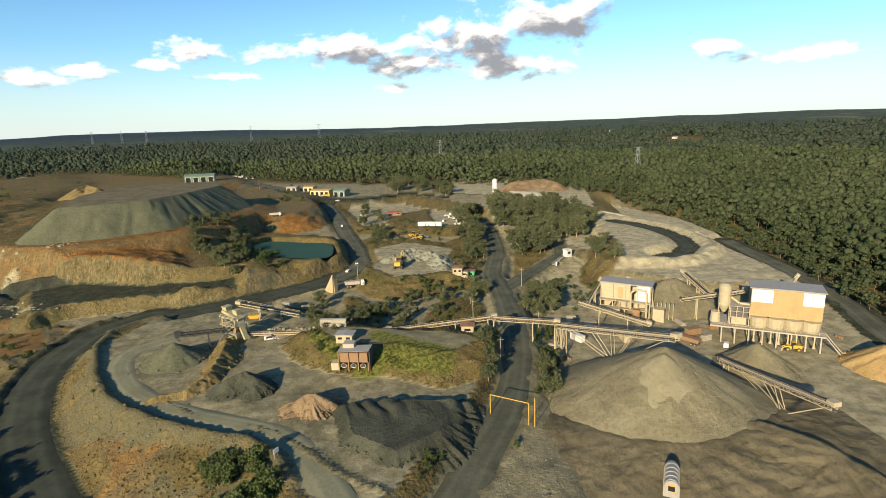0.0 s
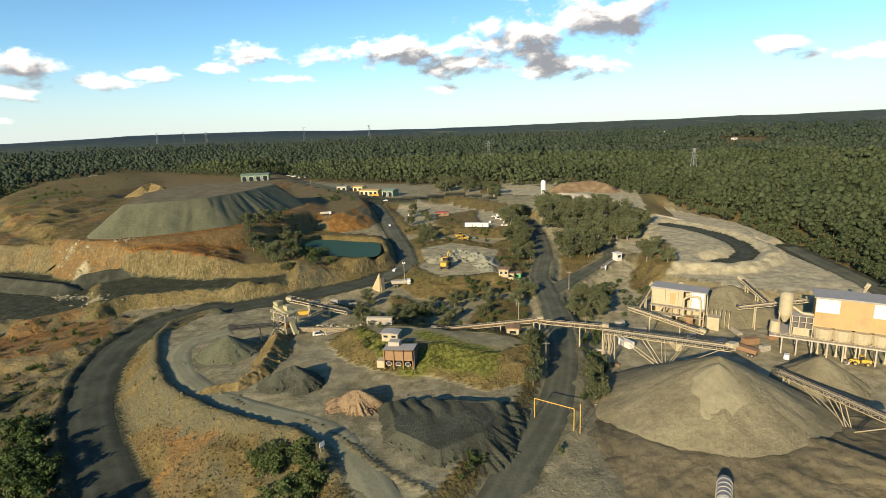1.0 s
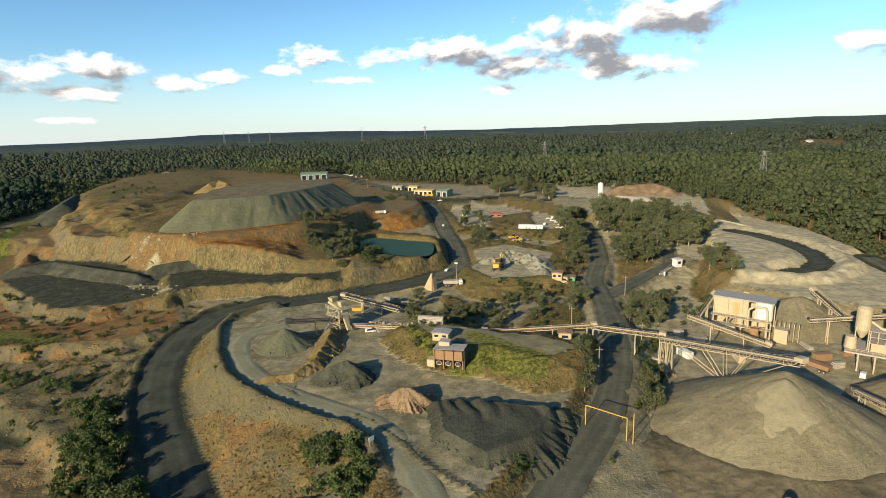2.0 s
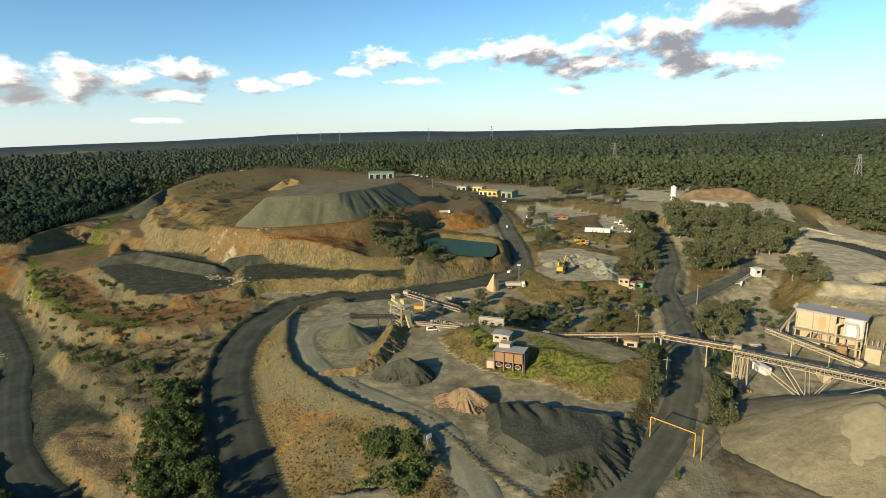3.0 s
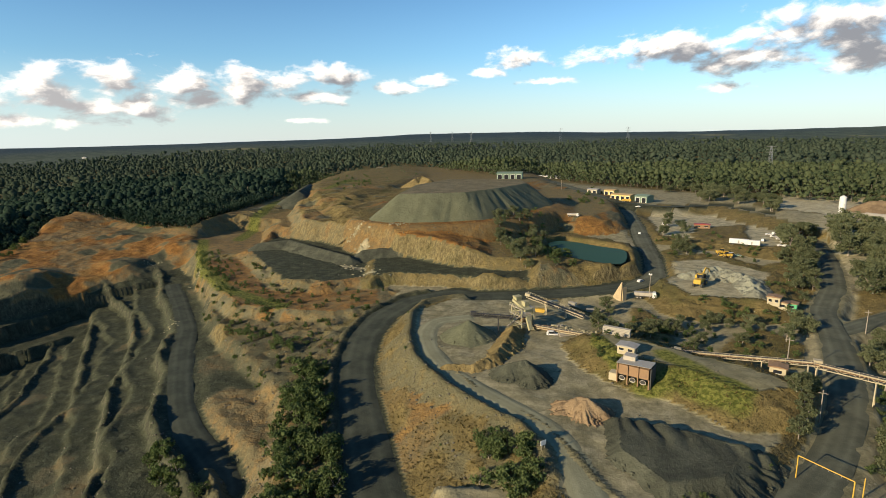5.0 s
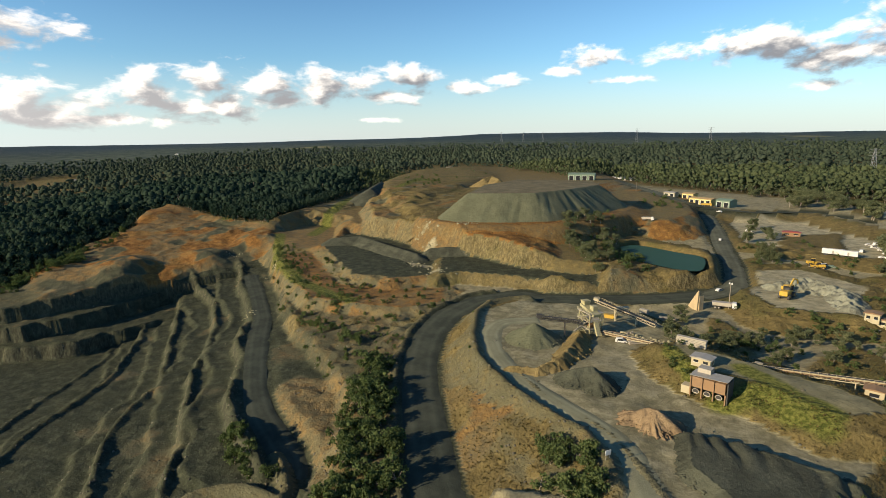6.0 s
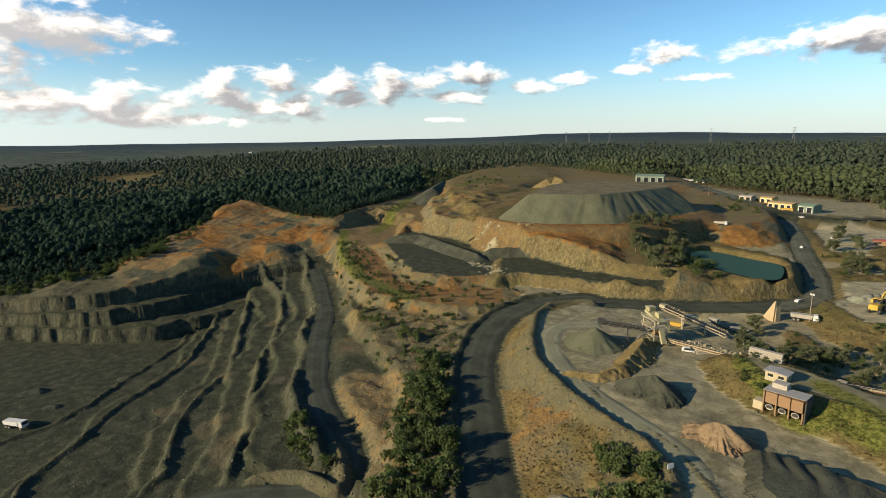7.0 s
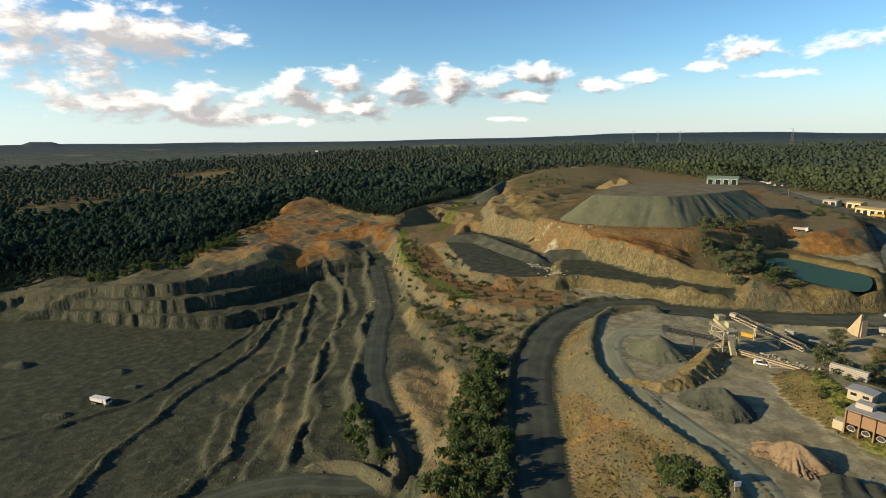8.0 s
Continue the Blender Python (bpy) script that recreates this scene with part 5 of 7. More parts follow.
def primary_crusher():
    x, y = -81.8, 198.8
    top = thing("crusher_tower", "tall cream mobile crusher tower with platforms and ladders", "crusher", at_ground(x, y, -32))
    for dx, dy in ((-3.5, -2.5), (3.5, -2.5), (3.5, 2.5), (-3.5, 2.5)):
        each("leg", lambda bm: bm_beam(bm, (dx * 1.15, dy * 1.15, -0.3), (dx, dy, 9.5), 0.4), CRUSHER, top)
    for z in (3.2, 6.2, 9.4):
        each("platform", lambda bm: bm_box(bm, (0, 0, z), (8.6, 6.6, 0.22)), STEEL, top)
        def rails(bm):
            for k in range(9):
                bm_beam(bm, (-4.2 + k * 1.05, -3.2, z), (-4.2 + k * 1.05, -3.2, z + 1.2), 0.1)
            bm_beam(bm, (-4.2, -3.2, z + 1.2), (4.2, -3.2, z + 1.2), 0.1)
            bm_beam(bm, (-4.2, -3.2, z + 0.6), (4.2, -3.2, z + 0.6), 0.08)
        each("handrail", rails, CRUSHER, top)
    each("screen_deck", lambda bm: bm_beam(bm, (-4.5, 0, 11.2), (4.8, 0, 8.8), 3.6, 1.2), CRUSHER, top, "sloping cream screen deck", 0.1)
    each("feed_box", lambda bm: bm_box(bm, (-3.2, 0, 11.3), (2.2, 2.4, 1.8), taper=1.3), CRUSHER, top)
    each("crusher_body", lambda bm: bm_box(bm, (0.5, 0, 3.4), (3.2, 3.0, 2.6)), RUST, top, bevel=0.2)
    for y in (-2.6, 2.6):
        for z in (0.2, 3.4, 6.4):
            each("cross_brace", lambda bm: (bm_beam(bm, (-3.6, y, z), (3.6, y, z + 2.9), 0.16), bm_beam(bm, (3.6, y, z), (-3.6, y, z + 2.9), 0.16)), CRUSHER, top)
    each("stair", lambda bm: [bm_box(bm, (-4.6 + 0.5 * k, -3.9, 0.4 * k), (0.5, 1.0, 0.1)) for k in range(16)], STEEL, top)
    each("top_house", lambda bm: bm_box(bm, (1.6, 0.6, 9.8), (2.4, 2.2, 2.2)), CRUSHER, top, bevel=0.05)
    each("motor", lambda bm: bm_tube(bm, (2.6, -2.2, 4.4), (2.6, 1.0, 4.4), 0.9), RUST, top)
    each("flywheel", lambda bm: bm_tube(bm, (0.5, -2.5, 5.4), (0.5, -2.1, 5.4), 1.5, n=20), DARKSTEEL, top)
    each("chute", lambda bm: bm_beam(bm, (3.6, 0, 6.5), (6.4, 0, 1.0), 1.8, 1.0), CRUSHER, top)
    each("chute", lambda bm: bm_beam(bm, (-3.6, 0, 6.5), (-6.6, 0, 5.0), 1.8, 1.0), CRUSHER, top)
    each("ladder", lambda bm: (bm_beam(bm, (4.4, 2.8, 0), (4.4, 2.8, 9.4), 0.1), bm_beam(bm, (4.4, 3.4, 0), (4.4, 3.4, 9.4), 0.1), [bm_beam(bm, (4.4, 2.8, 0.5 * k), (4.4, 3.4, 0.5 * k), 0.06) for k in range(1, 19)]), CRUSHER, top)


primary_crusher()


def hut(label, x, y, turn, w, d, h, wall, roof, pitch=0.5, name="site_hut", category="hut", windows=2):
    top = thing(name, label, category, at_ground(x, y, turn))
    each("wall", lambda bm: bm_box(bm, (0, 0, -0.4), (w, d, h + 0.4)), wall, top, bevel=0.03)
    each("roof", lambda bm: bm_prism(bm, ((-w / 2 - 0.5, h), (w / 2 + 0.5, h), (w / 2 + 0.5, h + 0.18), (0, h + pitch), (-w / 2 - 0.5, h + 0.18)), -d / 2 - 0.5, d / 2 + 0.5), roof, top)
    for k in range(windows):
        xx = (k + 0.5) * w / windows - w / 2
        win = each("window", lambda bm: bm_box(bm, (xx, -d / 2 - 0.04, h * 0.42), (w / windows * 0.5, 0.1, h * 0.32)), GLASS_AND_SHADE, top)
        each("sill", lambda bm: bm_box(bm, (xx, -d / 2 - 0.1, h * 0.42 - 0.1), (w / windows * 0.56, 0.16, 0.09)), WHITE, win)
    each("door", lambda bm: bm_box(bm, (w / 2 + 0.03, d * 0.1, 0), (0.08, 0.9, min(2.05, h * 0.85))), RUST, top)
    return top


hut("cream control hut with a flat grey roof on the knoll", -34.7, 177.3, -6, 5.8, 4.0, 2.5, CREAM, ROOF)


def loading_bins():
    x, y = -29.7, 165.1
    top = thing("loading_bin", "rusty brown three-bay loading bin under a pale sheet roof", "bin", at_ground(x, y, -6))
    top.scale = (0.95, 0.95, 0.74)
    for k in range(3):
        xx = -3.4 + 3.4 * k
        each("bay", lambda bm: bm_box(bm, (xx, 0, 3.6), (3.2, 4.6, 4.4)), RUST, top, "rust-streaked brown bin bay", 0.08)
        each("mouth", lambda bm: bm_tube(bm, (xx, -2.85, 2.3), (xx, -1.2, 2.6), 0.85, n=14), DARKSTEEL, top)
        each("chute_frame", lambda bm: bm_tube(bm, (xx, -2.75, 2.3), (xx, -2.6, 2.3), 1.05, n=14), STEEL, top)
        each("divider", lambda bm: bm_box(bm, (xx - 1.7, -2.5, 0), (0.35, 0.5, 8.2)), RUST, top)
    for xx in (-5.1, -1.7, 1.7, 5.1):
        for yy in (-2.2, 2.2):
            each("leg", lambda bm: bm_box(bm, (xx, yy, -0.5), (0.4, 0.4, 4.2)), RUST, top)
    each("roof", lambda bm: bm_beam(bm, (-5.6, 0.4, 8.5), (5.6, 0.4, 9.1), 5.6, 0.15), ROOF, top, "pale sheet roof")
    each("feed_house", lambda bm: bm_box(bm, (-2.4, 2.6, 8.0), (4.0, 3.4, 2.6)), STEEL, top, "dull steel feed housing", 0.05)
    each("side_shed", lambda bm: bm_box(bm, (-6.8, -0.4, -0.4), (2.6, 3.2, 3.4)), CREAM, top, bevel=0.05)
    # right end wall in a dark material, its shaded side put into the colour
    each("end_wall", lambda bm: bm_box(bm, (5.6, 0.5, -0.4), (0.3, 5.4, 8.8)), DARKSTEEL, top)


loading_bins()


# ---- height gauge over the gate road ----
def height_gauge():
    a, b = Vector((12.5, 140.0, 0)), Vector((22.6, 134.2, 0))
    d = b - a
    top = thing("height_gauge", "thin yellow steel height gauge spanning the gate road", "gantry", pose(a.x, a.y, 3.9, 0, 0, math.degrees(math.atan2(d.y, d.x))))
    L = d.length
    each("post", lambda bm: bm_tube(bm, (0, 0, -1.5), (0, 0, 5.9), 0.13, n=8), YELLOW, top)
    each("post", lambda bm: bm_tube(bm, (L, 0, -1.5), (L, 0, 5.9), 0.13, n=8), YELLOW, top)
    each("crossbar", lambda bm: bm_tube(bm, (0, 0, 5.9), (L, 0, 5.9), 0.13, n=8), YELLOW, top)
    each("chain", lambda bm: [bm_tube(bm, (L * k / 9, 0, 5.8), (L * k / 9, 0, 5.3), 0.04, n=5) for k in range(1, 9)], STEEL, top)
    each("signpost", lambda bm: bm_tube(bm, (L + 1.6, 0.4, -1.5), (L + 1.6, 0.4, 7.6), 0.12, n=8), YELLOW, top)


height_gauge()


# ---- sheds and yard buildings ----
def shed(label, x, y, turn, w, d, h, wall, roof, doors=3, lean=True):
    top = thing("shed", label, "shed", at_ground(x, y, turn))
    each("wall", lambda bm: bm_box(bm, (0, 0, -0.6), (w, d, h + 0.6)), wall, top, bevel=0.05)
    each("roof", lambda bm: bm_prism(bm, ((-d / 2 - 0.5, h), (d / 2 + 0.5, h), (d / 2 + 0.5, h + 0.2), (0, h + d * 0.13), (-d / 2 - 0.5, h + 0.2)), -w / 2 - 0.5, w / 2 + 0.5), roof, top).rotation_euler = (0, 0, radians(90))
    for k in range(doors):
        xx = (k + 0.5) * w / doors - w / 2
        # solid dark panel on the wall stands in for the shade inside
        fr = each("doorway", lambda bm: bm_box(bm, (xx, -d / 2 - 0.06, -0.2), (w / doors * 0.62, 0.14, h * 0.78)), GLASS_AND_SHADE, top, "dark panel painted as the shade of an open doorway")
        each("door_frame", lambda bm: (bm_box(bm, (xx - w / doors * 0.33, -d / 2 - 0.1, -0.2), (0.3, 0.25, h * 0.8)), bm_box(bm, (xx + w / doors * 0.33, -d / 2 - 0.1, -0.2), (0.3, 0.25, h * 0.8)), bm_box(bm, (xx, -d / 2 - 0.1, h * 0.78), (w / doors * 0.7, 0.25, 0.3))), WHITE, fr)
    for k in range(9):
        each("cladding_rib", lambda bm: bm_box(bm, (-w / 2 + (k + 0.5) * w / 9, d / 2 + 0.04, 0), (0.15, 0.12, h)), wall, top)
    return top


shed("long pale green shed with white portal bays", -297.0, 675.9, 18, 34, 16, 7.5, GREEN, GREEN, 4)
shed("long low white roofed store behind the green shed", -282.6, 811.6, 12, 46, 12, 3.5, WHITE, WHITE, 5)
shed("long yellow walled shed with a tan sheet roof", -119.9, 552.1, -20, 22, 10, 5.0, YWALL, TAN, 4)
shed("long yellow walled shed with a tan sheet roof", -138.2, 580.2, -20, 12, 9, 5.4, YWALL, TAN, 2)
shed("green workshop with wide open doors", -97.9, 542.5, -20, 13, 12, 6.2, GREEN, GREEN, 2)
shed("small dark-roofed yard building", -158.3, 585.8, -14, 12, 8, 4.0, CREAM, ROOF, 2)
hut("flat-roofed farm building at the forest edge", -683.4, 895.5, 8, 16, 8, 4, WHITE, ROOF, 0.9, windows=4)
hut("small low shed at the forest edge", -727.5, 898.4, 8, 8, 5, 3, RUST, ROOF, 0.6, windows=2)
hut("cream hut with a rusty roof below the yard", 8.6, 274.0, -10, 5, 4.5, 3.6, CREAM, RUST, 0.6)
hut("cream hut beside the yard track", 12.1, 274.5, -10, 3.6, 3.6, 3.2, CREAM, RUST, 0.5, windows=1)
hut("bright green shed beside the yard track", 15.4, 276.8, -10, 4.5, 4, 3.2, GREENP, RUST, 0.5, windows=1)
hut("long red-roofed bunkhouse in the scrub", -37.8, 449.9, 6, 11, 5, 3, RUST, REDP, 0.7)
hut("white hut on the weighbridge spur", 75.7, 311.8, 30, 4.2, 3.2, 4.2, WHITE, WHITE, 0.4, windows=1)
hut("small cream hut below the conveyor", 8.8, 187.7, -4, 4.5, 3.5, 3.2, CREAM, RUST, 0.5, windows=1)


def timber_stack(label, x, y, turn, n, L):
    top = thing("timber_stack", label, "stack", at_ground(x, y, turn))
    for k in range(n):
        each("beam", lambda bm: bm_box(bm, (0.1 * (k % 3), 0, 0.55 * k), (L, 1.6, 0.45)), PALE, top)


timber_stack("stack of long pale concrete planks on the knoll", -42.2, 193.8, -4, 6, 10)
timber_stack("low white slab stack beside the haul road", -63.9, 243.0, 6, 3, 7)


def trailer(label, x, y, turn, L):
    top = thing("site_trailer", label, "trailer", at_ground(x, y, turn))
    each("body", lambda bm: bm_box(bm, (0, 0, 1.1), (L, 2.6, 2.9)), WHITE, top, bevel=0.06)
    each("chassis", lambda bm: bm_box(bm, (0, 0, 0.7), (L, 1.2, 0.35)), DARKSTEEL, top)
    for xx in (-L * 0.36, -L * 0.28, L * 0.36):
        for yy in (-1.1, 1.1):
            each("wheel", lambda bm: bm_tube(bm, (xx, yy - 0.15, 0.5), (xx, yy + 0.15, 0.5), 0.5, n=12), DARKSTEEL, top)
    each("door", lambda bm: bm_box(bm, (0, -1.33, 1.2), (0.9, 0.08, 2.0)), ROOF, top)


trailer("long white box trailer parked in the yard", -10.6, 390.2, -4, 11)
trailer("white box trailer parked beside another", -3.2, 388.8, -4, 9)


# ---- vehicles ----
def car(label, x, y, turn, paint, group="parked cars", van=False):
    top = thing("car", label, "car", at_ground(x, y, turn, 0.0), group)
    hz = 1.9 if van else 1.45
    prof = ((-2.2, 0.35), (2.2, 0.35), (2.25, 0.8), (1.2, 0.95), (0.6, hz), (-1.7 if van else -1.2, hz), (-2.2, 0.95))
    each("body", lambda bm: bm_prism(bm, prof, -0.85, 0.85), paint, top, bevel=0.05)
    each("glass", lambda bm: bm_prism(bm, ((1.12, 1.0), (0.58, hz - 0.1), (-1.15, hz - 0.1), (-1.6, 1.0)), -0.88, 0.88), GLASS_AND_SHADE, top)
    for xx in (-1.35, 1.35):
        for yy in (-0.8, 0.8):
            w = each("wheel", lambda bm: bm_tube(bm, (xx, yy - 0.12, 0.34), (xx, yy + 0.12, 0.34), 0.34, n=12), DARKSTEEL, top)
            each("rim", lambda bm: bm_tube(bm, (xx, yy - 0.14, 0.34), (xx, yy + 0.14, 0.34), 0.19, n=8), STEEL, w)
    for yy in (-0.6, 0.6):
        each("headlight", lambda bm: bm_box(bm, (2.2, yy, 0.62), (0.12, 0.3, 0.16)), WHITE, top)
    return top


def loader(label, x, y, turn, size=1.0, name="wheel_loader"):
    top = thing(name, label, "loader", at_ground(x, y, turn, 0.0))
    top.scale = (size, size, size)
    each("rear_body", lambda bm: bm_box(bm, (-1.8, 0, 1.2), (3.4, 2.3, 1.5)), YELLOW, top, bevel=0.15)
    each("front_frame", lambda bm: bm_box(bm, (1.4, 0, 0.9), (2.2, 1.6, 1.2)), YELLOW, top, bevel=0.1)
    cab = each("cab", lambda bm: bm_box(bm, (-0.2, 0, 2.4), (1.6, 1.7, 1.6)), GLASS_AND_SHADE, top)
    each("cab_roof", lambda bm: bm_box(bm, (-0.2, 0, 4.0), (1.9, 1.9, 0.15)), YELLOW, cab)
    for yy in (-0.7, 0.7):
        each("lift_arm", lambda bm: (bm_beam(bm, (1.0, yy, 2.2), (3.2, yy, 1.6), 0.25, 0.45), bm_beam(bm, (3.2, yy, 1.6), (4.0, yy, 0.6), 0.25, 0.4)), YELLOW, top)
    each("bucket", lambda bm: bm_prism(bm, ((3.9, 0.1), (5.3, 0.1), (4.4, 0.5), (4.2, 1.4), (3.8, 1.3)), -1.5, 1.5), STEEL, top, "worn steel bucket")
    for xx in (-2.2, 1.9):
        for yy in (-1.25, 1.25):
            w = each("wheel", lambda bm: bm_tube(bm, (xx, yy - 0.3, 0.85), (xx, yy + 0.3, 0.85), 0.85, n=16), DARKSTEEL, top)
            each("rim", lambda bm: bm_tube(bm, (xx, yy - 0.33, 0.85), (xx, yy + 0.33, 0.85), 0.42, n=10), YELLOW, w)
    each("exhaust", lambda bm: bm_tube(bm, (-1.6, 0.5, 2.7), (-1.6, 0.5, 3.5), 0.08, n=6), DARKSTEEL, top)
    return top


def truck(label, x, y, turn, cabcol, tray, s=1.0):
    top = thing("tip_truck", label, "truck", at_ground(x, y, turn, 0.0))
    top.scale = (s, s, s)
    each("chassis", lambda bm: bm_box(bm, (0, 0, 0.8), (8.4, 0.9, 0.35)), DARKSTEEL, top)
    each("cab", lambda bm: bm_prism(bm, ((2.6, 0.9), (4.3, 0.9), (4.3, 1.9), (4.0, 3.0), (2.6, 3.0)), -1.2, 1.2), cabcol, top, bevel=0.06)
    each("windscreen", lambda bm: bm_prism(bm, ((4.28, 1.95), (4.36, 1.95), (4.1, 2.85), (4.0, 2.85)), -1.0, 1.0), GLASS_AND_SHADE, top)
    each("tray", lambda bm: bm_prism(bm, ((-4.2, 1.3), (2.3, 1.3), (2.5, 2.8), (-4.5, 2.6)), -1.25, 1.25), tray, top, bevel=0.05)
    for xx in (-3.2, -1.9, 3.2):
        for yy in (-1.05, 1.05):
            w = each("wheel", lambda bm: bm_tube(bm, (xx, yy - 0.2, 0.52), (xx, yy + 0.2, 0.52), 0.52, n=14), DARKSTEEL, top)
            each("rim", lambda bm: bm_tube(bm, (xx, yy - 0.22, 0.52), (xx, yy + 0.22, 0.52), 0.26, n=8), STEEL, w)
    return top


def excavator(label, x, y, turn):
    top = thing("excavator", label, "excavator", at_ground(x, y, turn, 0.0))
    for yy in (-1.3, 1.3):
        each("track", lambda bm: bm_prism(bm, ((-2.3, 0.3), (-1.9, 0), (1.9, 0), (2.3, 0.3), (2.3, 0.7), (1.9, 1.0), (-1.9, 1.0), (-2.3, 0.7)), yy - 0.35, yy + 0.35), DARKSTEEL, top)
    each("house", lambda bm: bm_box(bm, (-0.8, 0.2, 1.15), (4.2, 2.9, 1.7)), YELLOW, top, bevel=0.15)
    cab = each("cab", lambda bm: bm_box(bm, (0.9, -0.9, 1.2), (1.6, 1.1, 2.1)), GLASS_AND_SHADE, top)
    each("cab_roof", lambda bm: bm_box(bm, (0.9, -0.9, 3.3), (1.7, 1.2, 0.1)), YELLOW, cab)
    each("boom", lambda bm: (bm_beam(bm, (1.0, 0.2, 1.9), (3.6, 0.2, 5.8), 0.5, 0.8), bm_beam(bm, (3.6, 0.2, 5.8), (6.2, 0.2, 5.2), 0.45, 0.6)), YELLOW, top)
    each("stick", lambda bm: bm_beam(bm, (6.2, 0.2, 5.2), (7.4, 0.2, 1.9), 0.35, 0.5), YELLOW, top)
    each("bucket", lambda bm: bm_prism(bm, ((7.0, 0.7), (7.9, 0.6), (8.0, 1.8), (7.2, 2.0)), -0.4, 0.8), STEEL, top)


car_white = [car("white sedan parked in the dusty yard", 6.2, 435.0, 20, WHITE), car("white utility parked in the dusty yard", 9.0, 426.3, 15, WHITE, van=True)]
for i, (x, y) in enumerate([(12.4, 418.2), (14.6, 407.9), (12.7, 394.6), (9.9, 441.4), (15.3, 395.6), (3.0, 408.1)]):
    copy_thing(car_white[i % 2], at_ground(x, y, 10 + 13 * i, 0.0))
car("white car on the dark access road", -53.1, 295.9, 70, WHITE, "cars on the road")
car("white car on the dark access road", -76.4, 412.4, 100, WHITE, "cars on the road")
car("white car on the dark access road", -96.8, 509.3, 160, WHITE, "cars on the road")
car("green utility parked by the loaders", -9.8, 370.1, 0, GREEN, "parked cars")
car("white utility parked by the loaders", -13.1, 370.7, 30, WHITE, "parked cars", True)
car("white van parked by the bunkhouse", -65.1, 453.3, 0, WHITE, "parked cars", True)
loader("yellow wheel loader parked in the yard", -18.7, 370.5, 30)
loader("yellow wheel loader parked in the yard", -16.0, 364.0, 200)
loader("yellow wheel loader working below the screening plant", 126.6, 180.8, 160, 0.85)
loader("big orange loader at the rock heap", -23.1, 286.5, 80, 1.5)
excavator("yellow excavator standing at the rock heap", -23.7, 298.4, 60)
truck("tip truck with a pale cab on the yard road", -45.8, 271.2, 8, WHITE, STEEL, 1.2)
truck("tip truck beside the yellow shed", -111.6, 529.5, 10, YELLOW, YELLOW)
truck("tip truck on the bench below the stockpile", -124.9, 405.6, 5, WHITE, STEEL)


# ---- yard clutter ----
def skip_bin(x, y, turn, mat, label):
    top = thing("skip_bin", label, "bin", at_ground(x, y, turn, 0.0), "yard bins")
    each("body", lambda bm: bm_prism(bm, ((-1.9, 0.1), (1.9, 0.1), (2.5, 1.6), (-2.5, 1.6)), -1.0, 1.0), mat, top, bevel=0.04)
    for xx in (-1.2, 0, 1.2):
        each("rib", lambda bm: bm_box(bm, (xx, 0, 0.1), (0.12, 2.14, 1.5)), mat, top)


def drum_row(x, y, turn, n, mat, label):
    top = thing("drum_row", label, "drums", at_ground(x, y, turn, 0.0))
    for k in range(n):
        each("drum", lambda bm: bm_tube(bm, (0.8 * k, 0.2 * (k % 2), 0), (0.8 * k, 0.2 * (k % 2), 0.9), 0.32, n=10), mat, top)


def pipe_stack(x, y, turn, label):
    top = thing("pipe_stack", label, "pipes", at_ground(x, y, turn, 0.0))
    for k in range(5):
        each("pipe", lambda bm: bm_tube(bm, (-3, 0.75 * (k % 3) + 0.37 * (k // 3), 0.36 + 0.62 * (k // 3)), (3, 0.75 * (k % 3) + 0.37 * (k // 3), 0.36 + 0.62 * (k // 3)), 0.34, n=10), STEEL, top)


def container(x, y, turn, mat, label):
    top = thing("shipping_container", label, "container", at_ground(x, y, turn, 0.0), "shipping containers")
    each("box", lambda bm: bm_box(bm, (0, 0, 0.05), (6.0, 2.4, 2.5)), mat, top, bevel=0.04)
    for k in range(11):
        each("corrugation", lambda bm: bm_box(bm, (-2.7 + 0.54 * k, 0, 0.15), (0.2, 2.5, 2.3)), mat, top)
    each("door", lambda bm: bm_box(bm, (3.02, 0, 0.2), (0.06, 2.1, 2.2)), mat, top)


CLUTTER = [(-72.8, 201.4), (-68.7, 205.8), (-62.2, 198.0), (-80.6, 232.1), (-72.7, 239.1), (-82.3, 221.9), (44.0, 182.3), (43.2, 192.8), (52.8, 198.6), (55.4, 220.0), (62.1, 213.2), (94.8, 219.9), (98.4, 211.2), (99.2, 199.8), (101.6, 193.7), (109.9, 204.8), (150.7, 188.7), (89.2, 200.8), (70.8, 196.8), (79.4, 204.9)]
for q, (x, y) in enumerate(CLUTTER):
    kind = q % 5
    if kind == 0:
        skip_bin(x, y, 37 * q, (RUST, STEEL, YELLOW)[q % 3], "worn steel skip bin standing in the plant yard")
    elif kind == 1:
        drum_row(x, y, 51 * q, 4, (RUST, STEEL)[q % 2], "row of dusty oil drums in the plant yard")
    elif kind == 2:
        pipe_stack(x, y, 23 * q, "stack of dusty steel pipes lying in the yard")
    elif kind == 3:
        container(x, y, 15 * q, (CREAM, RUST, WHITE)[q % 3], "dusty corrugated shipping container in the yard")
    else:
        timber_stack("pile of pale timber sleepers in the yard", x, y, 40 * q, 4, 4)
car("white utility parked at the crusher", -67.7, 196.2, 20, WHITE, "parked cars", True)
car("white utility parked at the screening plant", 105.6, 186.7, 60, WHITE, "parked cars", True)
truck("tip truck waiting below the crusher house", 93.0, 191.2, 130, WHITE, RUST, 1.1)


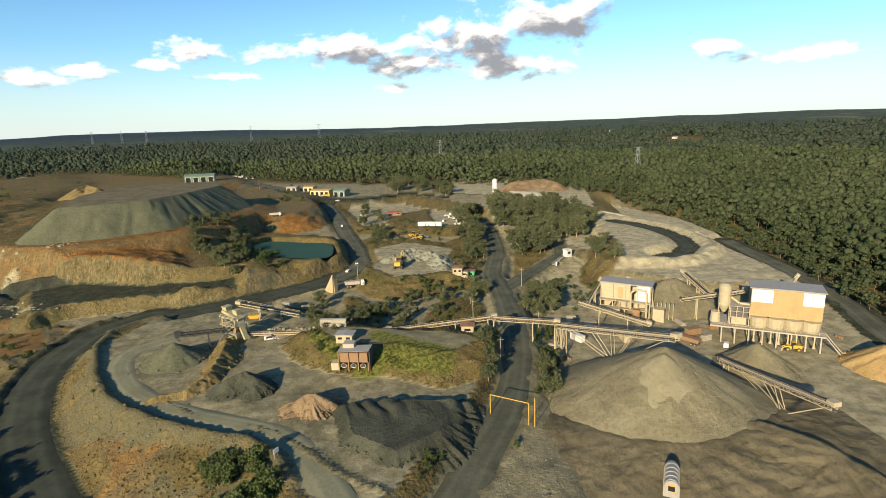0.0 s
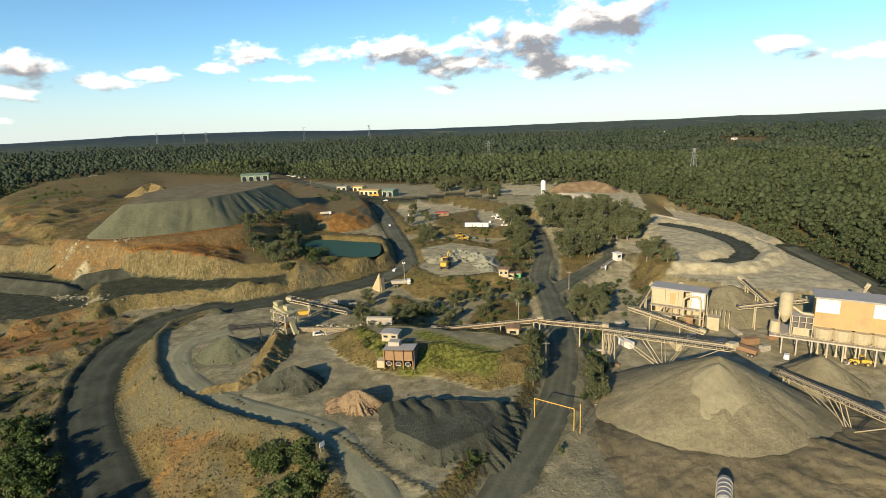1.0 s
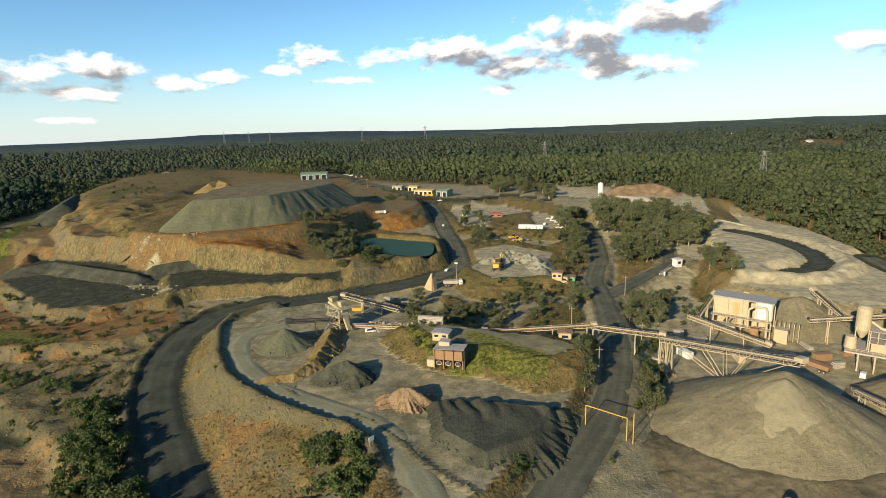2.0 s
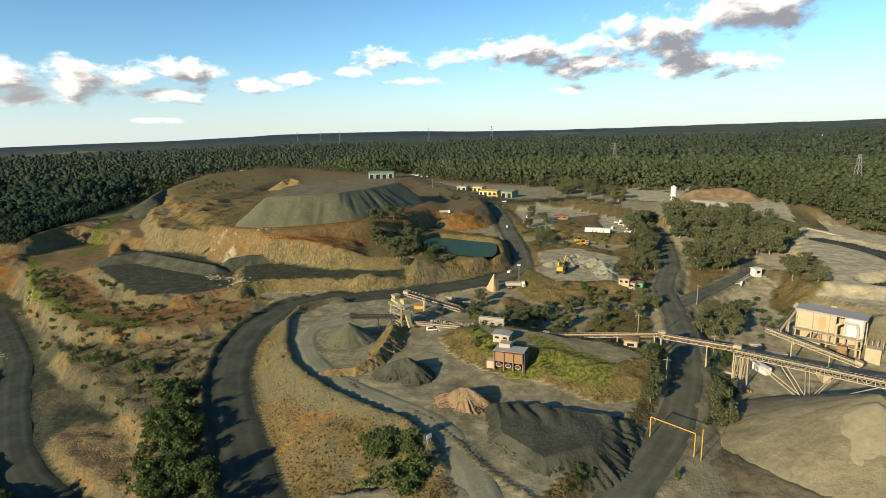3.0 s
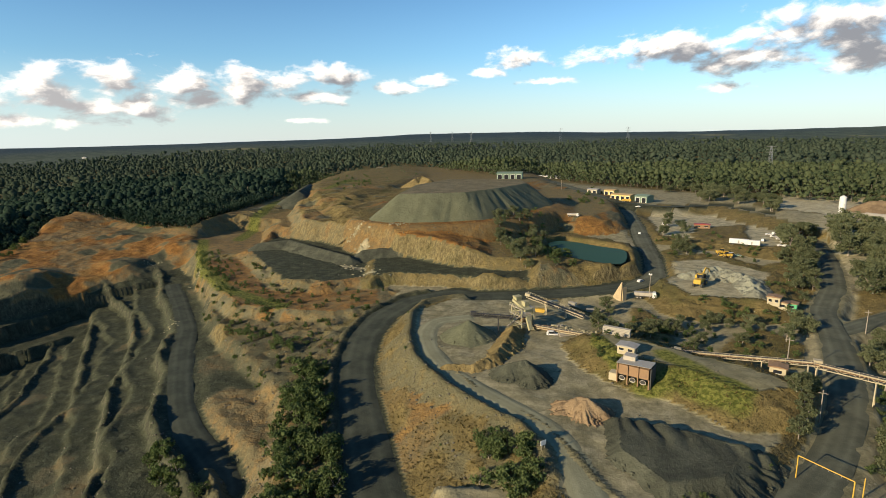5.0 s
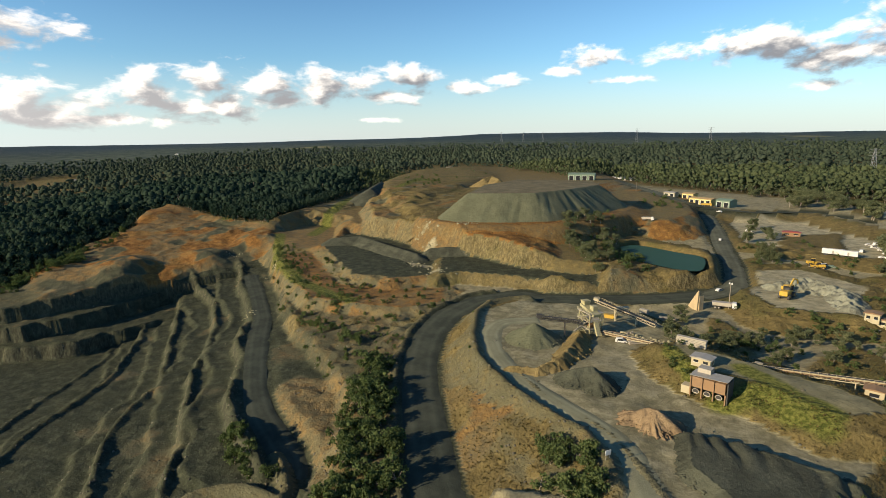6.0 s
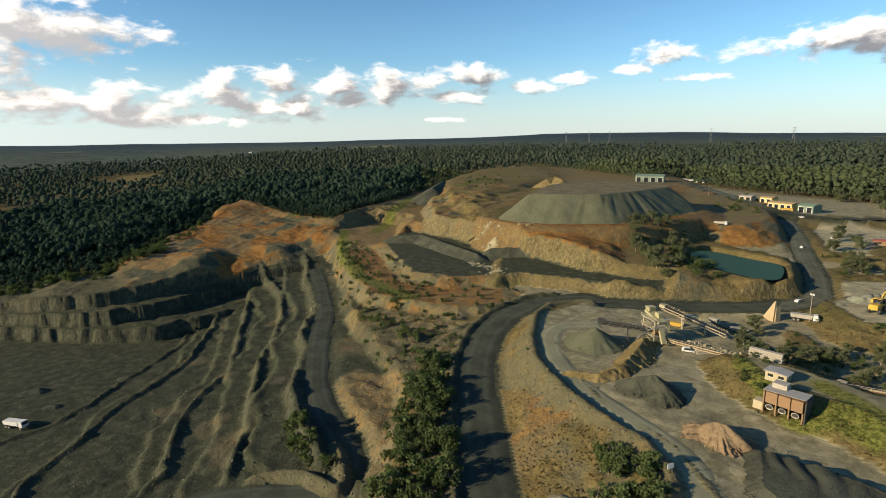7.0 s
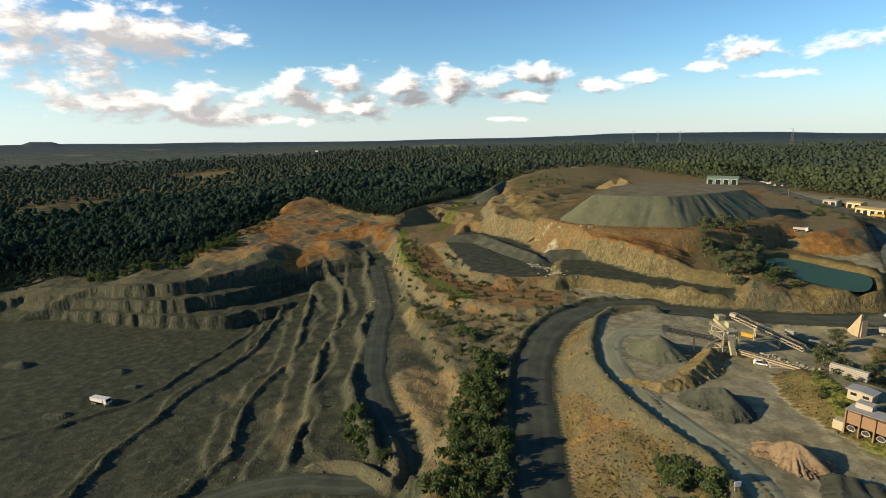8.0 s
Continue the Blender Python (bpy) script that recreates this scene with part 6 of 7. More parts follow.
# ---- on the pit floor ----
for cr in ([(-332.4, 29.6, -38.0), (-329.8, 34.7, -37.6)], [(-382.3, -13.4, -37.5), (-376.1, -7.8, -37.0)], [(-315.2, 69.3, -38.4), (-313.2, 70.9, -38.2)], [(-305.4, 34.3, -38.6), (-303.4, 37.1, -38.4)], [(-295.6, -0.4, -38.4), (-291.3, 5.3, -38.0)]):
    heap("floor_stockpile", cr, 0.55, AGG_DARK, "low dark stockpile of fines on the pit floor", 0.6, 0.5, seed=21, reach=9)
truck("pale tip truck standing on the pit floor", -293.4, 20.6, 30, WHITE, WHITE, 1.3)


def drain_pipe():
    a, b = Vector((-189.0, 45.8, 0)), Vector((-188.7, 51.8, 0))
    d = b - a
    top = thing("drain_pipe", "long pale drain pipe lying across the bench", "pipe", at_ground(a.x, a.y, math.degrees(math.atan2(d.y, d.x))))
    for k in range(4):
        each("pipe_length", lambda bm: bm_tube(bm, (k * d.length / 4, 0, 0.5), ((k + 0.97) * d.length / 4, 0, 0.5), 0.4, n=10), WHITE, top)


drain_pipe()


# ---- poles, pylons, signs ----
def pole(label, x, y, h, lamp=False):
    top = thing("power_pole", label, "pole", at_ground(x, y))
    each("shaft", lambda bm: bm_tube(bm, (0, 0, -0.5), (0, 0, h), 0.2, 0.12, 8), BARK, top)
    if lamp:
        each("floodlight", lambda bm: (bm_box(bm, (0, 0, h), (1.6, 0.5, 0.3)), bm_box(bm, (-0.5, -0.3, h + 0.3), (0.5, 0.4, 0.5)), bm_box(bm, (0.5, -0.3, h + 0.3), (0.5, 0.4, 0.5))), WHITE, top, "white floodlight pair")
    else:
        each("crossarm", lambda bm: bm_box(bm, (0, 0, h - 1), (2.4, 0.15, 0.15)), BARK, top)


pole("lamp pole with white floodlights beside the haul road", -43.9, 270.6, 12, True)
pole("timber power pole below the trees", 11.6, 198.0, 13)
pole("timber power pole beside the gate road", 19.2, 172.0, 10)
pole("timber power pole behind the road conveyor", 39.0, 207.8, 9)
pole("timber power pole beside the spur road", 40.2, 260.5, 10)
pole("timber power pole by the sheds", -197.8, 595.1, 11)


def pylon(x, y, h):
    top = thing("transmission_pylon", "steel lattice transmission pylon standing above the forest", "pylon", at_ground(x, y, 20), "pylon line")
    def leg(sx, sy):
        def f(bm):
            bm_beam(bm, (sx * h * 0.09, sy * h * 0.09, -1), (sx * h * 0.02, sy * h * 0.02, h), 0.34)
            for k in range(6):
                t0, t1 = k / 6, (k + 1) / 6
                w0, w1 = h * (0.09 - 0.07 * t0), h * (0.09 - 0.07 * t1)
                bm_beam(bm, (sx * w0, sy * w0, t0 * h), (-sx * w1, sy * w1, t1 * h), 0.22)
        return f
    for sx, sy in ((1, 1), (-1, 1), (1, -1), (-1, -1)):
        each("lattice_leg", leg(sx, sy), GALVANISED, top)
    for z in (0.78, 0.88, 0.97):
        each("crossarm", lambda bm: bm_beam(bm, (-h * 0.16, 0, z * h), (h * 0.16, 0, z * h), 0.34), GALVANISED, top)


for px, py, ph in ((219.7, 592.7, 38), (5.9, 973.4, 44), (-431.0, 2020.7, 60), (-779.5, 2315.3, 60), (-1144.6, 2175.2, 50), (-1365.7, 2391.1, 50), (-1488.9, 2383.7, 50)):
    pylon(px, py, ph)


def board(label, x, y, turn, w, h, lift, mat):
    top = thing("sign_board", label, "sign", at_ground(x, y, turn))
    each("board", lambda bm: bm_box(bm, (0, 0, lift), (w, 0.12, h)), mat, top, bevel=0.02)
    for xx in (-w * 0.3, w * 0.3):
        each("post", lambda bm: bm_box(bm, (xx, 0.1, -0.4), (0.1, 0.1, lift + 0.6)), STEEL, top)


board("blank white board on posts at the pad's rim", -41.7, 115.9, 60, 1.7, 1.3, 1.0, WHITE)


def weighbridge():
    a, b = Vector((63.6, 293.8, 0)), Vector((76.6, 318.2, 0))
    d = b - a
    top = thing("weighbridge", "pale raised weighbridge deck beside the white hut", "weighbridge", at_ground(a.x, a.y, math.degrees(math.atan2(d.y, d.x))))
    L = d.length
    each("deck", lambda bm: bm_box(bm, (L / 2, 0, 0.5), (L, 1.6, 0.35)), PALE, top, bevel=0.04)
    for y in (-0.9, 0.9):
        each("guard_rail", lambda bm: (bm_beam(bm, (0, y, 1.3), (L, y, 1.3), 0.12), [bm_box(bm, (L * k / 6, y, 0.2), (0.12, 0.12, 1.1)) for k in range(7)]), WHITE, top)
    for k in range(4):
        each("pier", lambda bm: bm_box(bm, (L * (k + 0.5) / 4, 0, -0.6), (0.5, 1.4, 1.15)), PALE, top)
    each("signal_box", lambda bm: bm_box(bm, (0.2, -1.6, 0), (0.7, 0.7, 2.2)), WHITE, top, bevel=0.04)


weighbridge()


def stone_row(label, pts, n, size, seed):
    """Marker stones set in a line, each on the ground."""
    r = np.random.RandomState(seed)
    P = np.array(pts, float)
    u = np.linspace(0, len(P) - 1, n)
    for x, y in zip(np.interp(u, range(len(P)), P[:, 0]), np.interp(u, range(len(P)), P[:, 1])):
        q = size * r.uniform(0.6, 1.3)
        V, F = blobs(np.array([[0, 0, 0.25 * q]]), np.array([[q, q * 0.8, q * r.uniform(0.55, 0.9)]]), 0.3)
        used, F = np.unique(F, return_inverse=True)
        me = bpy.data.meshes.new("boulder")
        fill(me, V[used], F.reshape(-1, 3))
        me.materials.append(ROCK)
        ob = new("boulder", me)
        ob.matrix_world = at_ground(x + r.normal(0, 0.4), y + r.normal(0, 0.5), r.uniform(0, 360))
        tagged(ob, label, "boulder", "marker stones")


stone_row("pale squarish boulder set along the yard edge", [(-76.1, 204.8), (-69.9, 207.6), (-62.0, 206.4), (-54.4, 206.0), (-47.2, 204.1)], 24, 0.75, 81)


def wing_wall():
    x, y = -57.5, 264.3
    top = thing("loading_ramp_wall", "tall triangular tan concrete wall of a loading ramp", "wall", at_ground(x, y, -30))
    each("face", lambda bm: bm_prism(bm, ((-4.2, -0.5), (2.0, -0.5), (2.4, 9.5), (2.0, 9.6)), -0.4, 0.4), TANW, top)
    each("buttress", lambda bm: bm_prism(bm, ((1.4, -0.5), (2.6, -0.5), (2.4, 7.0)), 0.4, 3.0), TANW, top)


wing_wall()


def reclaim_tunnel():
    x, y = 49.1, 103.4
    top = thing("reclaim_tunnel", "ribbed pale steel tunnel mouth half buried in the heap", "tunnel", pose(x, y, 3.6, 0, 0, -24))
    def arch(bm, y0, y1, r, n=14):
        pts = [(r * math.cos(math.pi * k / n), 1.2 + r * 1.25 * math.sin(math.pi * k / n)) for k in range(n + 1)]
        bm_prism(bm, [(r, -1.0)] + pts + [(-r, -1.0)], y0, y1)
    each("shell", lambda bm: arch(bm, 0, 8, 1.6), ROOF, top)
    for k in range(5):
        each("rib", lambda bm: arch(bm, 0.4 + 1.6 * k, 0.8 + 1.6 * k, 1.72), ROOF, top)
    each("mouth", lambda bm: bm_box(bm, (0, -0.04, 0.5), (1.7, 0.16, 1.7)), YELLOW, top, "yellow edged opening")
    # dark slab painted as the shade inside the mouth
    each("opening", lambda bm: bm_box(bm, (0, -0.1, 0.7), (1.4, 0.16, 1.2)), GLASS_AND_SHADE, top, "dark panel painted as the shade inside the opening")


reclaim_tunnel()


# ---- pond ----
def pond():
    bm = bmesh.new()
    z = 14.2
    pts = [(-118, 329), (-106, 312), (-85, 301), (-67, 298), (-64, 310), (-71, 337), (-87, 343), (-113, 352), (-121, 342)]
    n = 40
    ring = []
    P = [Vector((x, y)) for x, y in pts]
    for k in range(len(P)):
        a, b, c, d = P[k - 1], P[k], P[(k + 1) % len(P)], P[(k + 2) % len(P)]
        for j in range(5):
            t = j / 5
            ring.append(0.5 * (2 * b + (c - a) * t + (2 * a - 5 * b + 4 * c - d) * t * t + (3 * b - a - 3 * c + d) * t ** 3))
    vs = [bm.verts.new((p.x, p.y, z)) for p in ring]
    bm.faces.new(vs)
    me = bpy.data.meshes.new("water")
    bmesh.ops.recalc_face_normals(bm, faces=bm.faces)
    bm.to_mesh(me)
    bm.free()
    me.materials.append(WATER)
    tagged(new("water", me), "still green water of a settling pond", "water", kind="structure")


pond()

heap("dark_stockpile", [(-313.5, 260.7, 13.0), (-296.3, 274.4, 14.5), (-251.2, 261.6, 14.0), (-221.6, 253.9, 13.5)], 0.62, AGG_DARK, "long dark heap of crushed stone on the lower bench", 0.9, 0.6, seed=3, reach=16)
heap("dark_stockpile", [(-220.3, 265.9, 15.0), (-210.0, 272.8, 16.0), (-199.3, 278.9, 15.0)], 0.66, AGG_DARK, "steep dark heap of crushed stone against the rock face", 0.9, 0.6, seed=4, reach=14)
heap("rubble_stockpile", [(-43.4, 140.5, 9.6), (-39.9, 141.8, 11.2), (-35.6, 142.0, 10.2)], 0.78, AGG_PINK, "furrowed pinkish heap of tipped rubble", 0.35, 2.0, seed=5, reach=13, furrow=9, lump=0.9)
heap("tipped_stockpile", [(-29.0, 139.1, 9.2), (-17.9, 140.4, 9.4), (2.4, 138.8, 9.6), (-1.8, 124.0, 9.2), (-12.8, 115.2, 9.0), (-25.1, 124.0, 8.6)], 0.72, AGG_DARK, "broad dark heap of tipped loads with furrowed flanks", 0.6, 1.3, closed=True, seed=6, reach=12, rows=(0.35, 5.0, 1.1), furrow=20)
heap("gravel_stockpile", [(-68.1, 153.8, 11.0), (-63.1, 157.3, 11.8), (-59.3, 154.6, 11.0)], 0.7, AGG_DARK, "small dark grey heap of coarse gravel", 0.45, 0.5, seed=7, reach=12, furrow=12, lump=0.45)
heap("earth_bank", [(-89.1, 149.5, 7.9), (-80.6, 153.4, 8.3), (-77.4, 163.1, 9.2), (-79.1, 179.6, 10.0), (-82.6, 191.4, 9.6)], 0.62, CLAY_HEAP, "broken earth bank round the grey stone cone", 0.45, 0.5, seed=8, reach=8, furrow=20, lump=0.7)
heap("rock_stockpile", [(-29.5, 299.9, 13.0), (-16.9, 313.2, 14.5), (-3.4, 301.3, 14.0), (1.1, 279.8, 12.0)], 0.5, BLASTED, "rough grey heap of blasted rock in the yard", 0.5, 1.0, seed=9, reach=18, rows=(0.9, 4.5, 0.9), lump=1.2)
heap("soil_stockpile", [(36.0, 131.0, 3.4), (48.0, 122.0, 4.6), (63.0, 119.0, 5.2), (80.0, 122.0, 6.0)], 0.14, SOIL, "broad brown stockpile of stripped soil and gravel", 0.6, 0.4, seed=10, reach=34, lump=0.28)
heap("soil_stockpile", [(82.0, 126.0, 6.8), (90.0, 117.0, 7.0), (95.0, 105.0, 6.4), (97.0, 92.0, 5.6)], 0.2, SOIL, "long ridge of stripped brown soil beside the tall cone", 0.6, 0.4, seed=11, reach=28, back=0.64, lump=0.32)
heap("earth_stockpile", [(-357.9, 534.5, 38.5), (-357.4, 551.0, 40.5), (-335.1, 530.9, 38.5)], 0.6, CLAY_HEAP, "red-brown heap of broken earth behind the flat stockpile", 0.9, 0.8, seed=19, reach=14, lump=0.6)
heap("spoil_stockpile", [(-427.5, 414.3, 33.0), (-479.1, 483.8, 34.0)], 0.55, AGG_DARK, "grey spoil stockpile at the forest edge", 1.0, 0.6, seed=16, reach=44)
heap("sand_stockpile", [(148.7, 165.6, 9.0), (161.1, 157.7, 9.5)], 0.62, SAND, "orange sand heap beside the yard", 0.8, 0.8, seed=12)
heap("sand_stockpile", [(132.1, 429.1, 13.5), (137.7, 414.3, 14.0), (144.5, 401.0, 13.2)], 0.45, WHITE_SAND, "low pale ridge of washed sand on the terrace", 0.7, 0.3, seed=18, reach=9, stones=30)
heap("fines_stockpile", [(104.6, 239.0, 12.0), (109.1, 239.6, 12.2)], 0.5, AGG_BROWN, "pale heap of fines behind the crusher house", 0.8, 0.4, seed=13)
heap("brick_stockpile", [(79.1, 580.8, 24.0), (115.5, 594.5, 25.0), (126.4, 572.9, 23.0)], 0.6, AGG_PINK, "long pinkish heap of crushed brick in the far yard", 1.2, 1.0, seed=14)
heap("concrete_stockpile", [(70.3, 516.8, 22.0), (92.0, 500.7, 22.0)], 0.5, PALE, "pale heap of crushed concrete in the far yard", 1.2, 1.0, seed=15)


def outcrop(label, x, y, n, spread, size, seed, mat):
    r = np.random.RandomState(seed)
    top = thing("rock_outcrop", label, "rock", at_ground(x, y))
    for k in range(n):
        dx, dy = r.normal(0, spread), r.normal(0, spread * 0.6)
        c = np.array([[dx, dy, ground_z(x + dx, y + dy) - ground_z(x, y) - 0.35 * size]])
        q = size * r.uniform(0.5, 1.3)
        V, F = blobs(c, np.array([[q, q * 0.8, q * r.uniform(0.5, 1.0)]]), 0.55)
        used, F = np.unique(F, return_inverse=True)
        me = bpy.data.meshes.new("boulder")
        fill(me, V[used], F.reshape(-1, 3))
        me.materials.append(mat)
        ob = new("boulder", me)
        ob.parent = top


for q, (x, y) in enumerate(OUTCROPS):
    outcrop("pale broken rock outcrop in the quarry face", x, y, 34, 4.6, 0.95 if q < 6 else 0.6, 70 + q, ROCK)


def far_silo():
    x, y = 54.4, 517.0
    top = thing("silo", "white cement silo in the far yard", "silo", at_ground(x, y))
    each("drum", lambda bm: bm_tube(bm, (0, 0, 3), (0, 0, 15), 2.4, 2.4, 16), WHITE, top)
    each("cone", lambda bm: bm_tube(bm, (0, 0, 15), (0, 0, 16.2), 2.4, 0.6, 16), WHITE, top)
    for a in range(4):
        each("leg", lambda bm: bm_box(bm, (1.7 * math.cos(a * 1.571 + 0.78), 1.7 * math.sin(a * 1.571 + 0.78), -0.3), (0.3, 0.3, 3.6)), STEEL, top)


far_silo()


# ---- woods ----
def leaf_tris(C, size):
    n = len(C)
    a = rng.normal(size=(n, 3))
    a /= np.linalg.norm(a, axis=1)[:, None]
    b = np.cross(a, rng.normal(size=(n, 3)))
    b /= np.linalg.norm(b, axis=1)[:, None]
    s = size * rng.uniform(0.6, 1.4, (n, 1))
    V = np.stack([C + a * s, C - 0.5 * a * s + 0.8 * b * s, C - 0.5 * a * s - 0.8 * b * s], 1)
    return V.reshape(-1, 3), np.arange(n * 3).reshape(-1, 3)


def trunks(B, H, rad):
    n = len(B)
    k = np.array([[1, 0], [-0.5, 0.87], [-0.5, -0.87]])
    lean = rng.normal(0, 0.05, (n, 2)) * H[:, None]
    bot = np.concatenate([B[:, None, :2] + k[None] * rad[:, None, None], np.repeat(B[:, None, 2:] - 0.5, 3, 1)], -1)
    top = np.concatenate([(B[:, :2] + lean)[:, None] + 0.4 * k[None] * rad[:, None, None], np.repeat((B[:, 2] + H)[:, None, None], 3, 1)], -1)
    V = np.concatenate([bot, top], 1).reshape(-1, 3)
    f = np.array([[0, 1, 4], [0, 4, 3], [1, 2, 5], [1, 5, 4], [2, 0, 3], [2, 3, 5]])
    return V, (f[None] + (np.arange(n) * 6)[:, None, None]).reshape(-1, 3)


CLEARINGS = [(588.8, 1302.2, 55), (-1556.6, 418.2, 90), (-942.5, 58.5, 80), (-2130.1, 927.6, 130), (728.7, 1025.0, 24), (642.5, 814.1, 24), (615.3, 1901.9, 24)]


def scatter(rmin, rmax, spacing, az0=-104, az1=52, margin=2):
    """Tree bases in a ring round the quarry, outside its cleared ground."""
    a = np.arange(-rmax, rmax, spacing)
    X, Y = np.meshgrid(a, a)
    X = X + rng.uniform(-.45, .45, X.shape) * spacing
    Y = Y + rng.uniform(-.45, .45, Y.shape) * spacing
    r, az = np.hypot(X, Y), np.degrees(np.arctan2(X, Y))
    ok = (r > rmin) & (r < rmax) & (az > az0) & (az < az1)
    X, Y = X[ok], Y[ok]
    ok = sdist(X, Y, QUARRY) > margin
    for cx, cy, cr in CLEARINGS:
        d = math.hypot(cx, cy)
        along, cross = (X * cx + Y * cy) / d - d, (X * cy - Y * cx) / d
        ok &= np.hypot(along / 2.2, cross) > cr * (1 + 0.3 * vnoise(X, Y, 60, 2, 33))
    X, Y = X[ok], Y[ok]
    return np.stack([X, Y, on_sheet(X, Y)], 1)


def wood(name, B, hgt, lobes, leaves, leaf, label, trunk=True, spread=0.33, mat=None):
    mat = mat or LEAF
    n = len(B)
    edge = 0.36 + 0.64 * smooth(sdist(B[:, 0], B[:, 1], QUARRY) / 48)
    H = hgt * edge * rng.uniform(0.8, 1.12, n) * (1 + 0.16 * vnoise(B[:, 0], B[:, 1], 60, 2, 31))
    cr = H * rng.uniform(0.8, 1.2, n) * spread
    C, R = [], []
    for k in range(lobes):
        a = rng.uniform(0, 6.28, n)
        q = np.sqrt(rng.uniform(0, 1.0, n)) * (0.3 if lobes == 1 else 1)
        up = 0.5 + 0.42 * np.sqrt(1 - 0.9 * q * q) - rng.uniform(0, 0.42, n) * (0.3 + 0.7 * q) + 0.06 * rng.normal(size=n)
        C.append(np.stack([B[:, 0] + np.cos(a) * q * cr, B[:, 1] + np.sin(a) * q * cr, B[:, 2] + H * up], 1))
        rr = cr * rng.uniform(0.2, 0.42, n) * (1.6 if lobes < 3 else 1.3 if lobes < 5 else 1)
        R.append(np.stack([rr, rr, rr * rng.uniform(0.7, 1.25, n)], 1))
    C, R = np.concatenate(C), np.concatenate(R)
    sets, mats = [blobs(C, R, 0.45)], [mat]
    if leaves:
        i = np.repeat(np.arange(len(C)), leaves)
        d = rng.normal(size=(len(i), 3))
        d /= np.linalg.norm(d, axis=1)[:, None]
        sets.append(leaf_tris(C[i] + d * R[i] * rng.uniform(0.85, 1.75, (len(i), 1)), leaf))
        mats.append(mat)
    if trunk:
        sets.append(trunks(B, H * 0.8, 0.012 * H))
        mats.append(BARK)
    me = joined(name, sets, mats)
    return tagged(new(name, me), label, "forest", kind="stuff")


# split by azimuth; the left side takes the leaves with painted shade
wood("gully_forest", scatter(200, 640, 7.6, -104, -47), 22, 10, 12, 0.7, "dense blue-green eucalypt forest with pale trunks, shade painted into its leaves", mat=LEAF_BLUE_SHADED)
wood("near_forest", scatter(200, 640, 7.6, -47, 52), 20, 10, 12, 0.7, "dense olive green eucalypt forest with pale trunks")
wood("middle_forest", scatter(640, 1000, 9.8, -104, -47), 22, 4, 4, 1.3, "eucalypt forest rolling away beyond the pit, shade painted into its leaves", spread=0.37, mat=LEAF_BLUE_SHADED)
wood("middle_forest", scatter(640, 1000, 9.8, -47, 52), 20, 4, 4, 1.3, "dense eucalypt forest beyond the quarry sheds", spread=0.33)
wood("far_forest", scatter(1000, 2050, 17), 21, 2, 0, 2, "far unbroken canopy of eucalypt forest", False, 0.36, LEAF_FAR)


for cx, cy, cr in CLEARINGS:
    hut("white farmhouse with a grey roof in a forest clearing", cx, cy + 0.8 * cr, 30, 14, 8, 4, WHITE, ROOF, 2.0, "farmhouse", "house", 3)


# ---- single trees and shrubs in the quarry ----
def tree_template(name, label, H, spread, lobes, leaves, leaf, low, mat, seed):
    r = np.random.RandomState(seed)
    top = thing(name, label, "tree" if name == "tree" else "shrub", pose(0, 0, -200))
    tips = []
    for k in range(lobes):
        a, q = r.uniform(0, 6.28), np.sqrt(r.uniform(0.02, 1))
        z = H * r.uniform(low, 0.92) * (1 - 0.15 * q)
        tips.append((Vector((math.cos(a) * q * spread, math.sin(a) * q * spread, z)), spread * r.uniform(0.28, 0.5)))

    def wood_part(bm):
        fork = Vector((r.uniform(-.4, .4), r.uniform(-.4, .4), H * low * 0.75))
        bm_tube(bm, (0, 0, -0.6), fork, 0.028 * H, 0.018 * H, 6)
        for t, _ in tips[:5]:
            mid = fork.lerp(t, 0.55) + Vector((0, 0, 0.06 * H))
            bm_tube(bm, fork, mid, 0.013 * H, 0.009 * H, 4, False)
            bm_tube(bm, mid, t, 0.009 * H, 0.003 * H, 4, False)
    each("trunk", wood_part, BARK, top, "pale bark")
    C = np.array([t[:] for t, _ in tips])
    R = np.array([[v, v, v * r.uniform(0.55, 0.85)] for _, v in tips])
    i = np.repeat(np.arange(len(C)), leaves)
    d = r.normal(size=(len(i), 3))
    d /= np.linalg.norm(d, axis=1)[:, None]
    me = joined("crown", [blobs(C, R * 0.5, 0.35), leaf_tris(C[i] + d * R[i] * r.uniform(0.55, 1.2, (len(i), 1)), leaf)], [mat, mat])
    ob = new("crown", me)
    ob.parent = top
    return top


TREES = [tree_template("tree", "olive green gum tree with a pale forked trunk", 10, 3.4 + 0.4 * k, 18, 95, 0.36, 0.3, LEAF_OLIVE, 40 + k) for k in range(3)]
SHRUBS = [tree_template("shrub", "bushy green shrub growing on the bank", 4, 2.0 + 0.3 * k, 9, 42, 0.28, 0.18, SHRUB, 60 + k) for k in range(3)]
ROADS = ((SIDE, 6), (HAUL, 8.5), (GATE, 7.5), (NORTH, 8), (SPUR, 7), (PERIM, 7))


SCRUBS = []


